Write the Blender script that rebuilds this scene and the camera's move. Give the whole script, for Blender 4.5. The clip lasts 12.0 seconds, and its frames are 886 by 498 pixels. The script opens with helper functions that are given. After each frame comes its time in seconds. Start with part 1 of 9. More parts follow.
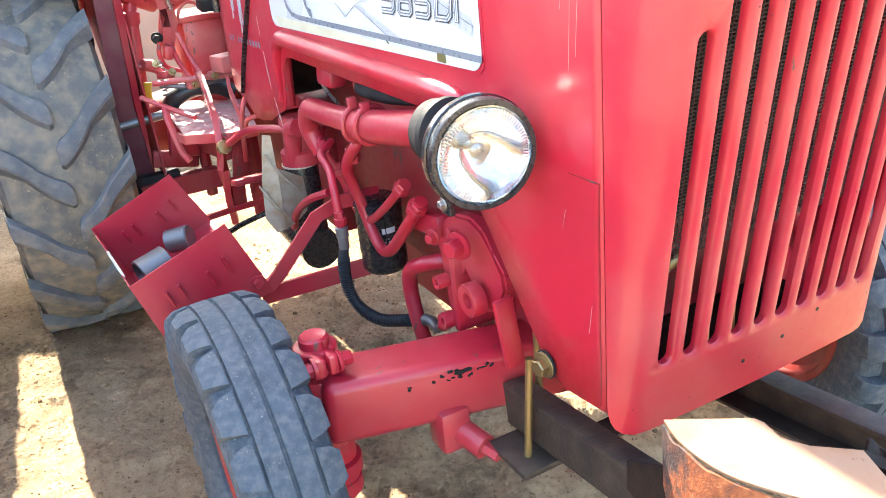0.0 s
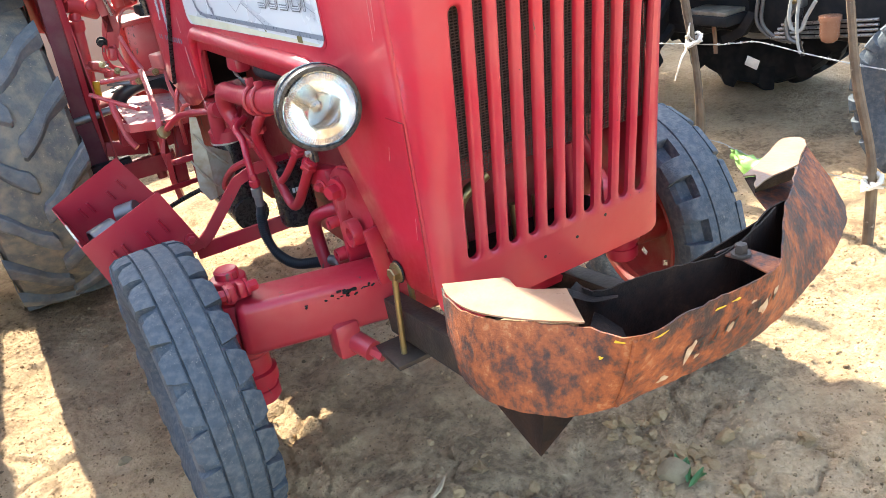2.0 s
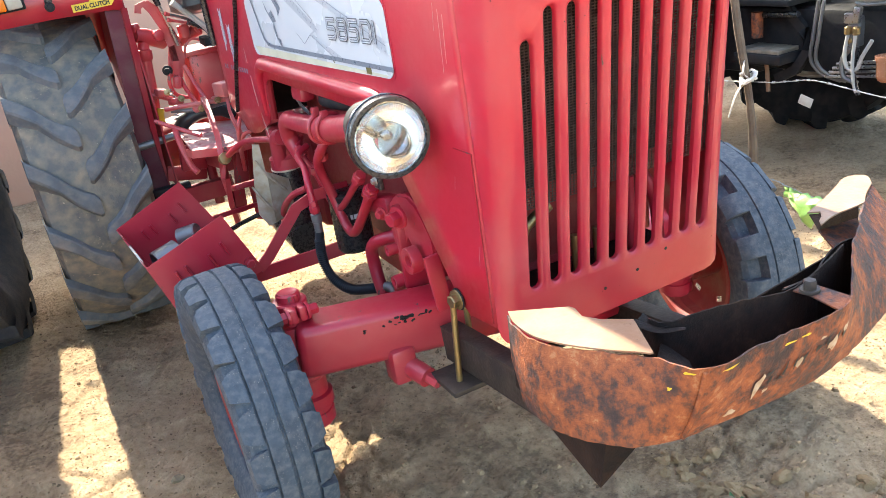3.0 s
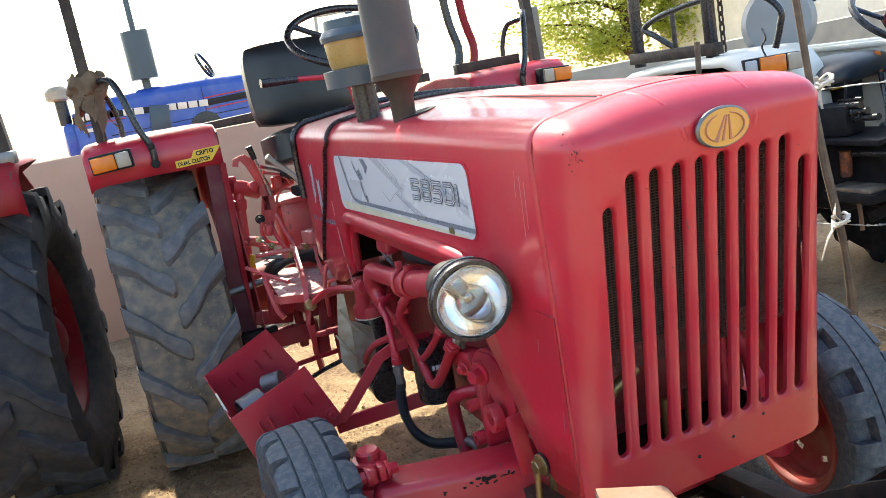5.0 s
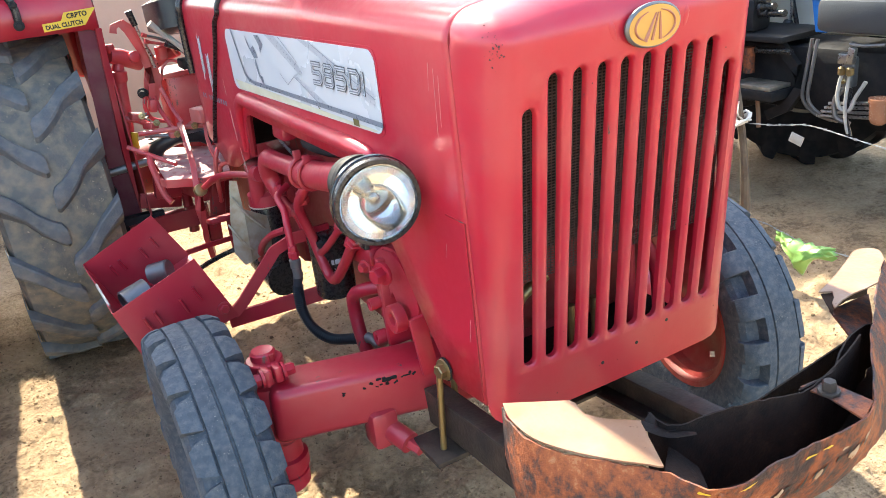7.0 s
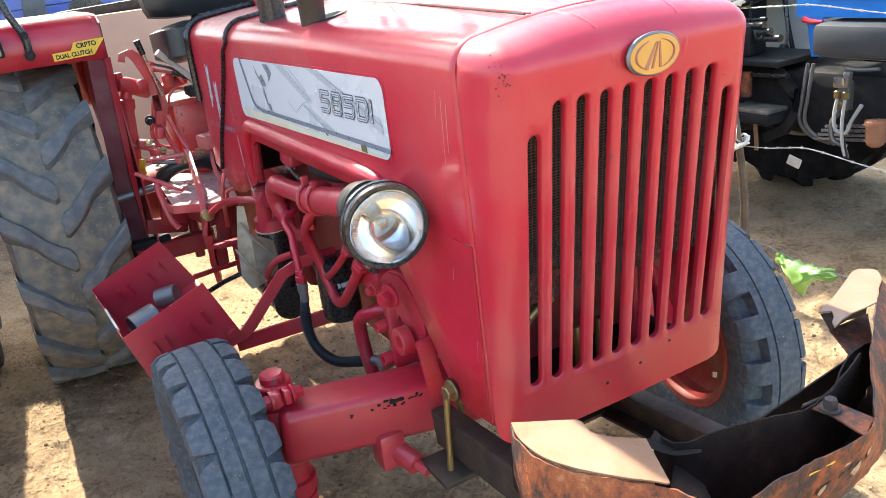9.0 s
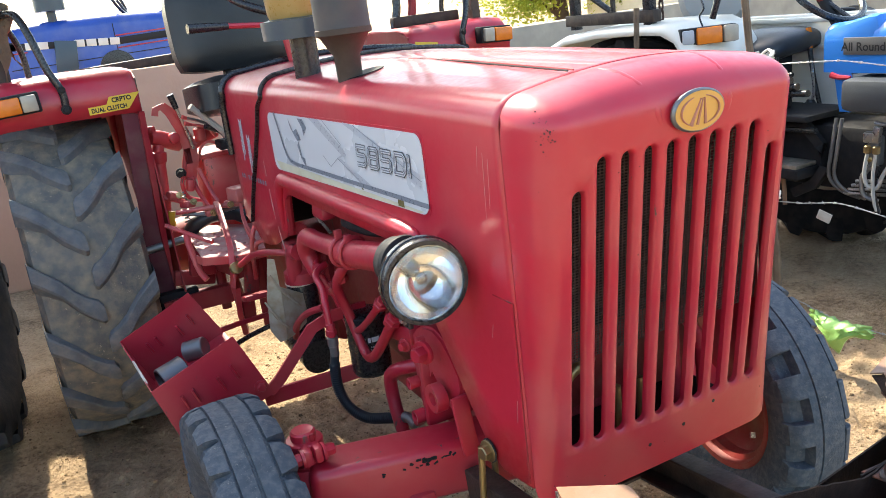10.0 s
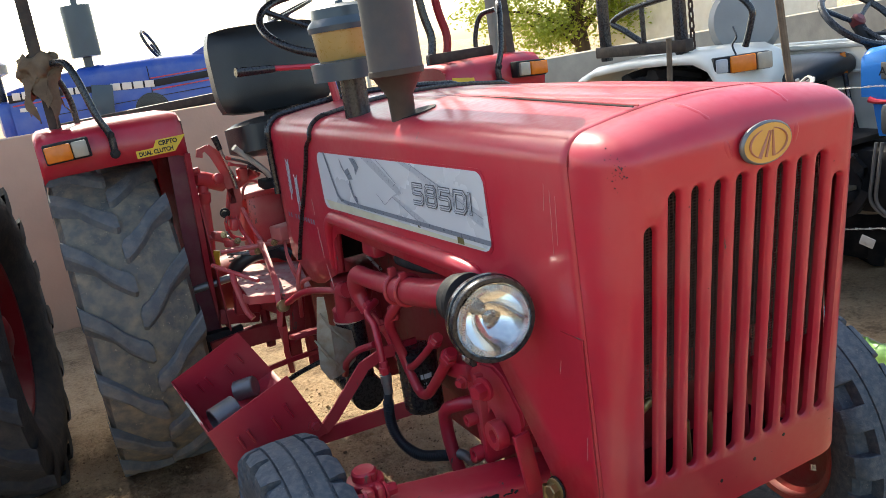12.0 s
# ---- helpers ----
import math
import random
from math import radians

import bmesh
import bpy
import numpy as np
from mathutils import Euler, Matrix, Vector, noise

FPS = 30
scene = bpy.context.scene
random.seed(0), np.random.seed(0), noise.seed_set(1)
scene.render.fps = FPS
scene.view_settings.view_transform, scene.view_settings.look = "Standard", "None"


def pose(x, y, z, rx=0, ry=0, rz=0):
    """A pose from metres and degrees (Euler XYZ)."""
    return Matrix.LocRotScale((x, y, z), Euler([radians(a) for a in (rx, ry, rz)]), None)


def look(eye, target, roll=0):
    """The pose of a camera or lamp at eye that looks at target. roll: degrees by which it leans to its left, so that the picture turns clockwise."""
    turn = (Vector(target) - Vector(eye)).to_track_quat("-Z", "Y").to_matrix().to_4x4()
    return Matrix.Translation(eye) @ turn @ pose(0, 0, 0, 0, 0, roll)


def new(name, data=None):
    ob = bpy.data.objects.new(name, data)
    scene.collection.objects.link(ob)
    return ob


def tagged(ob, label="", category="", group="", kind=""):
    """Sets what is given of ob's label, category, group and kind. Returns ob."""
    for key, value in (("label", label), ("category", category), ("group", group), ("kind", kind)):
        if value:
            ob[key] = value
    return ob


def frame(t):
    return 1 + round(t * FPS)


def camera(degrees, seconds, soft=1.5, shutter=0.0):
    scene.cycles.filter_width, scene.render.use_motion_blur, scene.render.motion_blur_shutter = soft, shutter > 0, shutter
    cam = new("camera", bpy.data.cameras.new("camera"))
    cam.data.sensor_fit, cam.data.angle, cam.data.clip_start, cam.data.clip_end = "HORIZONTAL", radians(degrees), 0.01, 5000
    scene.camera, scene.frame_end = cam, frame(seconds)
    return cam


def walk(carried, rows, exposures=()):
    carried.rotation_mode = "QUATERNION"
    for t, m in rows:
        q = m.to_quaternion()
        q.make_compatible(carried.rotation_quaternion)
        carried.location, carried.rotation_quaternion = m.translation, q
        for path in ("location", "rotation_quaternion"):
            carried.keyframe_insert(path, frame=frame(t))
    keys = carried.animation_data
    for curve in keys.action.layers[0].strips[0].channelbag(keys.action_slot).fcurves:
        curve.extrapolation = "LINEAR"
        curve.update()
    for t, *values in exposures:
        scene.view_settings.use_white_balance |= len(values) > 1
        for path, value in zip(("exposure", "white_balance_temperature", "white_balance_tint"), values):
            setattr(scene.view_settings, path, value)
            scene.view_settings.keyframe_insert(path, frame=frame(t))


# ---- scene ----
cam = camera(57.5, 12.0, 0.6)
METRES, EYE, TURN = 1.0656, 1.56, -28.6
ROWS = [
    (0.0, 0.0, 0.0, 0.0, -0.66, -27.56, 1.27),
    (0.5, 0.0954, -0.1155, 0.0235, 0.03, -28.3, 1.16),
    (1.0, 0.1986, -0.2806, 0.0276, 0.54, -29.86, 2.0),
    (1.5, 0.2426, -0.3518, 0.0372, -1.6, -30.69, 4.33),
    (2.0, 0.2388, -0.3885, 0.0619, -3.08, -28.5, 4.5),
    (2.5, 0.2076, -0.4047, 0.0644, -2.55, -27.2, 4.31),
    (3.0, 0.1894, -0.412, 0.0702, -0.05, -26.0, 4.37),
    (3.5, 0.1797, -0.4183, 0.1191, 4.67, -19.57, 5.44),
    (3.7, 0.1767, -0.4094, 0.1188, 5.68, -18.90, 5.61),
    (5.3, 0.1942, -0.3728, 0.1266, 5.20, -16.30, 6.58),
    (5.5, 0.1921, -0.3701, 0.1262, 5.1, -16.46, 6.68),
    (6.0, 0.1813, -0.3322, 0.1541, 4.87, -16.56, 5.74),
    (6.5, 0.1615, -0.2695, 0.1628, 0.32, -21.16, 3.46),
    (7.0, 0.1712, -0.2667, 0.1313, -0.87, -25.63, 2.39),
    (7.2, 0.1712, -0.2676, 0.1328, -1.02, -26.23, 2.24),
    (8.8, 0.1611, -0.2915, 0.1386, -1.40, -24.87, 2.45),
    (9.0, 0.1579, -0.296, 0.1453, -1.02, -23.98, 2.69),
    (9.5, 0.1612, -0.299, 0.1472, -0.05, -22.21, 3.18),
    (10.0, 0.1195, -0.2742, 0.1467, 0.27, -20.27, 2.82),
    (10.5, 0.0704, -0.2561, 0.1532, 0.28, -20.49, 2.77),
    (11.0, 0.0535, -0.2528, 0.1654, 0.32, -20.01, 2.81),
    (11.5, 0.052, -0.2568, 0.1765, 0.36, -18.77, 3.08),
    (12.0, 0.044, -0.2746, 0.1637, 1.37, -17.99, 4.45),
]
LEVEL = pose(-0.02, 0.5, -0.038, 4.87, 2.06, 0) @ pose(-0.994, -1.118, EYE, 0, 0, TURN)
walk(cam, [(t, LEVEL @ pose(METRES * x, METRES * y, METRES * z, 90 + pitch, roll, yaw)) for t, x, y, z, yaw, pitch, roll in ROWS],
     [(0.0, 3.33, 6850, 5), (1.0, 3.23, 6850, 5), (1.5, 3.12, 6850, 5), (2.0, 2.78, 6850, 5), (3.0, 2.82, 6850, 5), (3.5, 2.3, 6850, 5), (5.5, 2.03, 6850, 5), (6.5, 2.41, 6850, 5), (7.0, 2.66, 6850, 5), (9.0, 2.46, 6850, 5), (10.0, 2.1, 6850, 5), (10.5, 2.2, 6850, 5), (11.0, 2.02, 6850, 5), (12.0, 1.55, 6850, 5)])
SUN_UP, SUN_TURN = 46.0, -1.0

# ---- world, sun and exposure ----
world = bpy.data.worlds.new("sky")
scene.world = world
world.use_nodes = True
wn = world.node_tree.nodes
sky = wn.new("ShaderNodeTexSky")
sky.sky_type = "NISHITA"
sky.sun_disc = False
sky.sun_elevation = radians(SUN_UP)
sky.sun_rotation = radians(SUN_TURN)
sky.air_density, sky.dust_density, sky.ozone_density = 1.0, 2.0, 0.8
wn["Background"].inputs["Strength"].default_value = 0.138
world.node_tree.links.new(sky.outputs[0], wn["Background"].inputs["Color"])
sun = new("sun", bpy.data.lights.new("sun", "SUN"))
sun.data.energy, sun.data.angle, sun.data.color = 3.0, radians(0.6), (1.0, 0.93, 0.82)
sun.matrix_world = look((0, 0, 20), Vector((0, 0, 20)) - Vector((math.sin(radians(SUN_TURN)) * math.cos(radians(SUN_UP)), math.cos(radians(SUN_TURN)) * math.cos(radians(SUN_UP)), math.sin(radians(SUN_UP)))))


# ---- materials ----
def node_material(name):
    m = bpy.data.materials.new(name)
    m.use_nodes = True
    return m, m.node_tree.nodes, m.node_tree.links, m.node_tree.nodes["Principled BSDF"]


def worn(name, base, alt=None, rough=0.5, metal=0.0, scale=6.0, fine=120.0, bump=0.15, dust=None, dust_amount=0.25, coat=0.0, spread=0.5, rand=0.0, depth=0.004, specks=None):
    """A surface with two scales of variation: broad stains and fine grain, with dust lying in patches."""
    m, n, l, p = node_material(name)
    alt = alt or tuple(c * 0.75 for c in base)
    tc = n.new("ShaderNodeTexCoord")
    big, small = n.new("ShaderNodeTexNoise"), n.new("ShaderNodeTexNoise")
    for t, s, d in ((big, scale, 6), (small, fine, 4)):
        t.inputs["Scale"].default_value, t.inputs["Detail"].default_value = s, d
        l.new(tc.outputs["Object"], t.inputs["Vector"])
    mix = n.new("ShaderNodeMix"); mix.data_type = "RGBA"
    mix.inputs["A"].default_value, mix.inputs["B"].default_value = (*base, 1), (*alt, 1)
    ramp = n.new("ShaderNodeMapRange")
    ramp.inputs["From Min"].default_value, ramp.inputs["From Max"].default_value = 0.5 - spread / 2, 0.5 + spread / 2
    l.new(big.outputs["Fac"], ramp.inputs["Value"]); l.new(ramp.outputs[0], mix.inputs["Factor"])
    colour = mix.outputs["Result"]
    if dust:
        dn = n.new("ShaderNodeTexNoise"); dn.inputs["Scale"].default_value, dn.inputs["Detail"].default_value = scale * 2.3, 8
        l.new(tc.outputs["Object"], dn.inputs["Vector"])
        dr = n.new("ShaderNodeMapRange"); dr.inputs["From Min"].default_value, dr.inputs["From Max"].default_value, dr.inputs["To Max"].default_value = 0.42, 0.75, dust_amount * 2
        l.new(dn.outputs["Fac"], dr.inputs["Value"])
        dm = n.new("ShaderNodeMix"); dm.data_type = "RGBA"; dm.inputs["B"].default_value = (*dust, 1)
        l.new(dr.outputs[0], dm.inputs["Factor"]); l.new(colour, dm.inputs["A"])
        colour = dm.outputs["Result"]
    if specks:
        tint, size, level = specks
        sn_ = n.new("ShaderNodeTexNoise"); sn_.inputs["Scale"].default_value, sn_.inputs["Detail"].default_value, sn_.inputs["Roughness"].default_value = size, 3, 0.75
        l.new(tc.outputs["Object"], sn_.inputs["Vector"])
        sr = n.new("ShaderNodeMapRange"); sr.inputs["From Min"].default_value, sr.inputs["From Max"].default_value = level, level + 0.06
        sa = n.new("ShaderNodeMath"); sa.operation = "MULTIPLY_ADD"; sa.inputs[1].default_value = 0.35
        l.new(big.outputs["Fac"], sa.inputs[0]); l.new(sn_.outputs["Fac"], sa.inputs[2]); l.new(sa.outputs[0], sr.inputs["Value"])
        sx = n.new("ShaderNodeMix"); sx.data_type = "RGBA"; sx.inputs["B"].default_value = (*tint, 1)
        l.new(sr.outputs[0], sx.inputs["Factor"]); l.new(colour, sx.inputs["A"])
        colour = sx.outputs["Result"]
    if rand:
        info, hsv, mr = n.new("ShaderNodeObjectInfo"), n.new("ShaderNodeHueSaturation"), n.new("ShaderNodeMapRange")
        mr.inputs["To Min"].default_value, mr.inputs["To Max"].default_value = 1 - rand, 1 + rand
        l.new(info.outputs["Random"], mr.inputs["Value"]); l.new(mr.outputs[0], hsv.inputs["Value"]); l.new(colour, hsv.inputs["Color"])
        colour = hsv.outputs["Color"]
    l.new(colour, p.inputs["Base Color"])
    rr = n.new("ShaderNodeMapRange")
    rr.inputs["To Min"].default_value, rr.inputs["To Max"].default_value = max(rough - 0.12, 0.03), min(rough + 0.12, 1)
    l.new(small.outputs["Fac"], rr.inputs["Value"]); l.new(rr.outputs[0], p.inputs["Roughness"])
    p.inputs["Metallic"].default_value = metal
    p.inputs["Specular IOR Level"].default_value = 0.5 if rough < 0.45 else 0.3
    p.inputs["Coat Weight"].default_value, p.inputs["Coat Roughness"].default_value = coat, 0.12
    b = n.new("ShaderNodeBump"); b.inputs["Strength"].default_value, b.inputs["Distance"].default_value = bump, depth
    l.new(small.outputs["Fac"], b.inputs["Height"]); l.new(b.outputs[0], p.inputs["Normal"])
    return m


def paint_with_chips(name, base, alt, rough, coat, chip=(0.1, 0.06, 0.05), level=0.74, dust=(0.42, 0.33, 0.25), dust_amount=0.1):
    """Old enamel: faded patches, dust film, thin scratches and a few chips down to the primer."""
    m = worn(name, base, alt, rough=rough, scale=2.2, fine=60, bump=0.05, dust=dust, dust_amount=dust_amount, coat=coat, spread=0.7, depth=0.002)
    n, l = m.node_tree.nodes, m.node_tree.links
    p = n["Principled BSDF"]
    link = p.inputs["Base Color"].links[0].from_socket
    tc = n.new("ShaderNodeTexCoord")
    a, b = n.new("ShaderNodeTexNoise"), n.new("ShaderNodeTexNoise")
    a.inputs["Scale"].default_value, a.inputs["Detail"].default_value, a.inputs["Roughness"].default_value = 28, 8, 0.7
    b.inputs["Scale"].default_value = 3.1
    mp = n.new("ShaderNodeMapping"); mp.inputs["Scale"].default_value = (1, 1, 0.35)
    l.new(tc.outputs["Object"], mp.inputs["Vector"]); l.new(mp.outputs[0], a.inputs["Vector"]); l.new(tc.outputs["Object"], b.inputs["Vector"])
    add = n.new("ShaderNodeMath"); add.operation = "MULTIPLY_ADD"; add.inputs[1].default_value = 0.35
    l.new(b.outputs["Fac"], add.inputs[0]); l.new(a.outputs["Fac"], add.inputs[2])
    st = n.new("ShaderNodeMapRange"); st.inputs["From Min"].default_value, st.inputs["From Max"].default_value = level + 0.15, level + 0.18
    l.new(add.outputs[0], st.inputs["Value"])
    mx = n.new("ShaderNodeMix"); mx.data_type = "RGBA"; mx.inputs["B"].default_value = (*chip, 1)
    l.new(st.outputs[0], mx.inputs["Factor"]); l.new(link, mx.inputs["A"]); l.new(mx.outputs["Result"], p.inputs["Base Color"])
    return m


def rust_material(name, colours, rough=0.8, scale=9.0, fine=0.45):
    m, n, l, p = node_material(name)
    tc = n.new("ShaderNodeTexCoord")
    mp = n.new("ShaderNodeMapping"); mp.inputs["Scale"].default_value = (1, 1, 0.85)
    l.new(tc.outputs["Object"], mp.inputs["Vector"])
    a, b, c = (n.new("ShaderNodeTexNoise") for _ in range(3))
    for t, s, d in ((a, scale, 9), (b, scale * 7, 6), (c, scale * 28, 3)):
        t.inputs["Scale"].default_value, t.inputs["Detail"].default_value, t.inputs["Roughness"].default_value = s, d, 0.68
        l.new(mp.outputs[0], t.inputs["Vector"])
    add = n.new("ShaderNodeMath"); add.operation = "MULTIPLY_ADD"; add.inputs[1].default_value = fine
    l.new(b.outputs["Fac"], add.inputs[0]); l.new(a.outputs["Fac"], add.inputs[2])
    ramp = n.new("ShaderNodeValToRGB")
    el = ramp.color_ramp.elements
    while len(el) < len(colours):
        el.new(0.5)
    for e, (pos, col) in zip(el, colours):
        e.position, e.color = pos, (*col, 1)
    l.new(add.outputs[0], ramp.inputs[0]); l.new(ramp.outputs[0], p.inputs["Base Color"])
    rr = n.new("ShaderNodeMapRange"); rr.inputs["To Min"].default_value, rr.inputs["To Max"].default_value = rough - 0.25, min(1, rough + 0.1)
    l.new(b.outputs["Fac"], rr.inputs["Value"]); l.new(rr.outputs[0], p.inputs["Roughness"])
    bp = n.new("ShaderNodeBump"); bp.inputs["Strength"].default_value, bp.inputs["Distance"].default_value = 0.7, 0.004
    ad2 = n.new("ShaderNodeMath"); ad2.operation = "MULTIPLY_ADD"; ad2.inputs[1].default_value = 0.4
    l.new(c.outputs["Fac"], ad2.inputs[0]); l.new(add.outputs[0], ad2.inputs[2])
    l.new(ad2.outputs[0], bp.inputs["Height"]); l.new(bp.outputs[0], p.inputs["Normal"])
    return m


RED = paint_with_chips("crimson_enamel", (0.50, 0.016, 0.040), (0.42, 0.013, 0.033), 0.38, 0.25, dust_amount=0.07)
RED_OLD = paint_with_chips("dusty_crimson_paint", (0.45, 0.015, 0.038), (0.34, 0.012, 0.030), 0.42, 0.2, level=0.68, dust_amount=0.07)
RED_DEEP = paint_with_chips("deep_crimson_paint", (0.32, 0.011, 0.022), (0.2, 0.009, 0.016), 0.55, 0.0, level=0.66, dust_amount=0.09)
FRONT_RUBBER = worn("dusty_grey_rubber", (0.068, 0.088, 0.112), (0.038, 0.05, 0.066), rough=0.75, scale=26, fine=150, bump=0.6, dust=(0.22, 0.22, 0.215), dust_amount=0.16, spread=0.6, specks=((0.21, 0.21, 0.20), 240, 0.835))
REAR_RUBBER = worn("muddy_tyre_carcass", (0.165, 0.158, 0.142), (0.10, 0.10, 0.095), rough=0.85, scale=9, fine=90, bump=0.6, dust=(0.33, 0.26, 0.17), dust_amount=0.4, specks=((0.38, 0.31, 0.22), 90, 0.84))
LUG_RUBBER = worn("worn_lug_rubber", (0.15, 0.16, 0.17), (0.09, 0.098, 0.106), rough=0.75, scale=13, fine=110, bump=0.5, dust=(0.31, 0.26, 0.2), dust_amount=0.2, rand=0.12)
# dusty rubber with the neighbour tyre's shade put into its colour
SHADED_RUBBER = worn("shaded_black_rubber", (0.05, 0.054, 0.062), (0.028, 0.031, 0.037), rough=0.75, scale=9, fine=110, bump=0.5, dust=(0.12, 0.105, 0.085), dust_amount=0.22)
DARK_RUBBER = worn("black_rubber", (0.014, 0.0155, 0.019), (0.022, 0.023, 0.025), rough=0.6, scale=6, fine=90, bump=0.25, dust=(0.1, 0.09, 0.08), dust_amount=0.12)
BLACK = worn("black_enamel", (0.014, 0.015, 0.018), (0.022, 0.022, 0.024), rough=0.28, scale=9, bump=0.03, dust=(0.1, 0.09, 0.085), dust_amount=0.03, coat=0.1)
BLACK_MATT = worn("matt_black_iron", (0.012, 0.0125, 0.015), (0.02, 0.02, 0.021), rough=0.6, scale=11, bump=0.2, dust=(0.1, 0.085, 0.07), dust_amount=0.07)
DARK_STEEL = worn("grimy_dark_steel", (0.03, 0.026, 0.025), (0.06, 0.042, 0.034), rough=0.55, scale=10, bump=0.25, metal=0.3, dust=(0.2, 0.15, 0.1), dust_amount=0.12)
GREY_METAL = worn("dull_grey_metal", (0.2, 0.21, 0.22), (0.14, 0.145, 0.15), rough=0.4, metal=0.6, scale=9, bump=0.1, dust=(0.35, 0.28, 0.2), dust_amount=0.1)
BRASS = worn("zinc_yellow_steel", (0.36, 0.27, 0.12), (0.28, 0.2, 0.1), rough=0.38, metal=0.8, scale=14, bump=0.1)
STEEL = worn("bright_steel", (0.5, 0.5, 0.5), (0.36, 0.35, 0.33), rough=0.3, metal=0.9, scale=14, bump=0.08)
VINYL = worn("black_seat_vinyl", (0.014, 0.016, 0.018), (0.022, 0.024, 0.027), rough=0.36, scale=5, fine=220, bump=0.15, dust=(0.12, 0.11, 0.1), dust_amount=0.03)
RUST = rust_material("rusted_sheet_iron", [(0.66, (0.027, 0.016, 0.016)), (0.75, (0.062, 0.028, 0.021)), (0.81, (0.13, 0.041, 0.020)), (0.87, (0.225, 0.060, 0.020)), (0.95, (0.31, 0.088, 0.027)), (1.03, (0.37, 0.15, 0.065))], scale=8.0, fine=0.62)
# rust whose colour also carries the shade inside the hollow bumper
RUST_SHADED = rust_material("shade_darkened_rust", [(0.40, (0.006, 0.005, 0.0055)), (0.62, (0.013, 0.009, 0.008)), (0.80, (0.032, 0.018, 0.013)), (0.95, (0.07, 0.038, 0.022))])
RUST_PALE = worn("pale_worn_sheet_steel", (0.30, 0.195, 0.135), (0.22, 0.12, 0.07), rough=0.5, metal=0.1, scale=7, fine=90, bump=0.25, dust=(0.26, 0.12, 0.055), dust_amount=0.3, specks=((0.12, 0.055, 0.03), 60, 0.86))
SAND_PINK = worn("pinkish_lime_plaster", (0.55, 0.37, 0.27), (0.48, 0.31, 0.22), rough=0.9, scale=1.6, fine=45, bump=0.3, dust=(0.33, 0.24, 0.18), dust_amount=0.14)
GREY_PLASTER = worn("weathered_grey_plaster", (0.5, 0.44, 0.35), (0.36, 0.31, 0.25), rough=0.9, scale=2.5, fine=45, bump=0.35, dust=(0.2, 0.18, 0.15), dust_amount=0.2)
WHITE = worn("cream_white_enamel", (0.82, 0.79, 0.70), (0.72, 0.69, 0.60), rough=0.35, scale=4, bump=0.04, coat=0.3, dust=(0.5, 0.43, 0.34), dust_amount=0.12)
BLUE = worn("bright_blue_enamel", (0.015, 0.075, 0.42), (0.012, 0.06, 0.34), rough=0.32, scale=4, bump=0.04, coat=0.4, dust=(0.3, 0.3, 0.36), dust_amount=0.08)
SKY_BLUE = worn("sky_blue_enamel", (0.02, 0.2, 0.62), (0.016, 0.16, 0.52), rough=0.32, scale=4, bump=0.04, coat=0.4)
TEAL = worn("slate_blue_paint", (0.045, 0.075, 0.1), (0.035, 0.06, 0.08), rough=0.4, scale=6, bump=0.06, coat=0.2)
OIL_BOWL = worn("yellowed_plastic_bowl", (0.42, 0.29, 0.1), (0.34, 0.22, 0.07), rough=0.3, scale=10, bump=0.03)
AMBER = worn("amber_lens", (0.75, 0.2, 0.012), (0.6, 0.15, 0.01), rough=0.2, scale=30, bump=0.2, fine=260)
CLEAR_LENS = worn("grey_clear_lens", (0.42, 0.38, 0.3), (0.34, 0.3, 0.24), rough=0.2, scale=30, bump=0.2, fine=260)
DECAL = worn("silver_white_decal", (0.60, 0.62, 0.64), (0.56, 0.58, 0.61), rough=0.3, scale=2, fine=5, bump=0.0, coat=0.3)
DECAL_GREY = worn("grey_decal_ink", (0.2, 0.22, 0.26), (0.17, 0.19, 0.22), rough=0.3, scale=5, bump=0.02)
DECAL_DARK = worn("dark_grey_decal_ink", (0.075, 0.08, 0.095), (0.06, 0.066, 0.08), rough=0.35, scale=5, bump=0.02)
DECAL_PALE = worn("pale_grey_decal_ink", (0.42, 0.44, 0.48), (0.4, 0.42, 0.45), rough=0.3, scale=5, bump=0.02)
INK = worn("black_ink", (0.02, 0.02, 0.022), rough=0.5, bump=0.02)
PEEL = worn("peeled_decal_yellow", (0.58, 0.58, 0.46), (0.50, 0.48, 0.34), rough=0.5, scale=20, bump=0.1)
YELLOW = worn("yellow_sticker", (0.72, 0.47, 0.03), (0.62, 0.4, 0.03), rough=0.4, scale=8, bump=0.03)
GOLD = worn("faded_gold_badge", (0.62, 0.36, 0.09), (0.55, 0.3, 0.08), rough=0.4, metal=0.2, scale=10, bump=0.08)
GOLD_LINE = worn("bronze_badge_line", (0.42, 0.17, 0.1), (0.36, 0.14, 0.09), rough=0.4, scale=10, bump=0.05)
WOOD = worn("weathered_wooden_post", (0.20, 0.145, 0.095), (0.085, 0.062, 0.046), rough=0.85, scale=16, fine=90, bump=0.7, specks=((0.33, 0.26, 0.19), 40, 0.86))
CLOTH = worn("dirty_rag_cloth", (0.2, 0.145, 0.095), (0.1, 0.072, 0.05), rough=0.95, scale=22, fine=160, bump=0.5)
WHITE_CLOTH = worn("white_cloth_strip", (0.68, 0.64, 0.56), (0.55, 0.5, 0.42), rough=0.9, scale=30, fine=200, bump=0.4)
SCREEN = worn("dusty_grille_mesh", (0.15, 0.09, 0.07), (0.09, 0.06, 0.05), rough=0.6, scale=30, fine=500, bump=0.6)
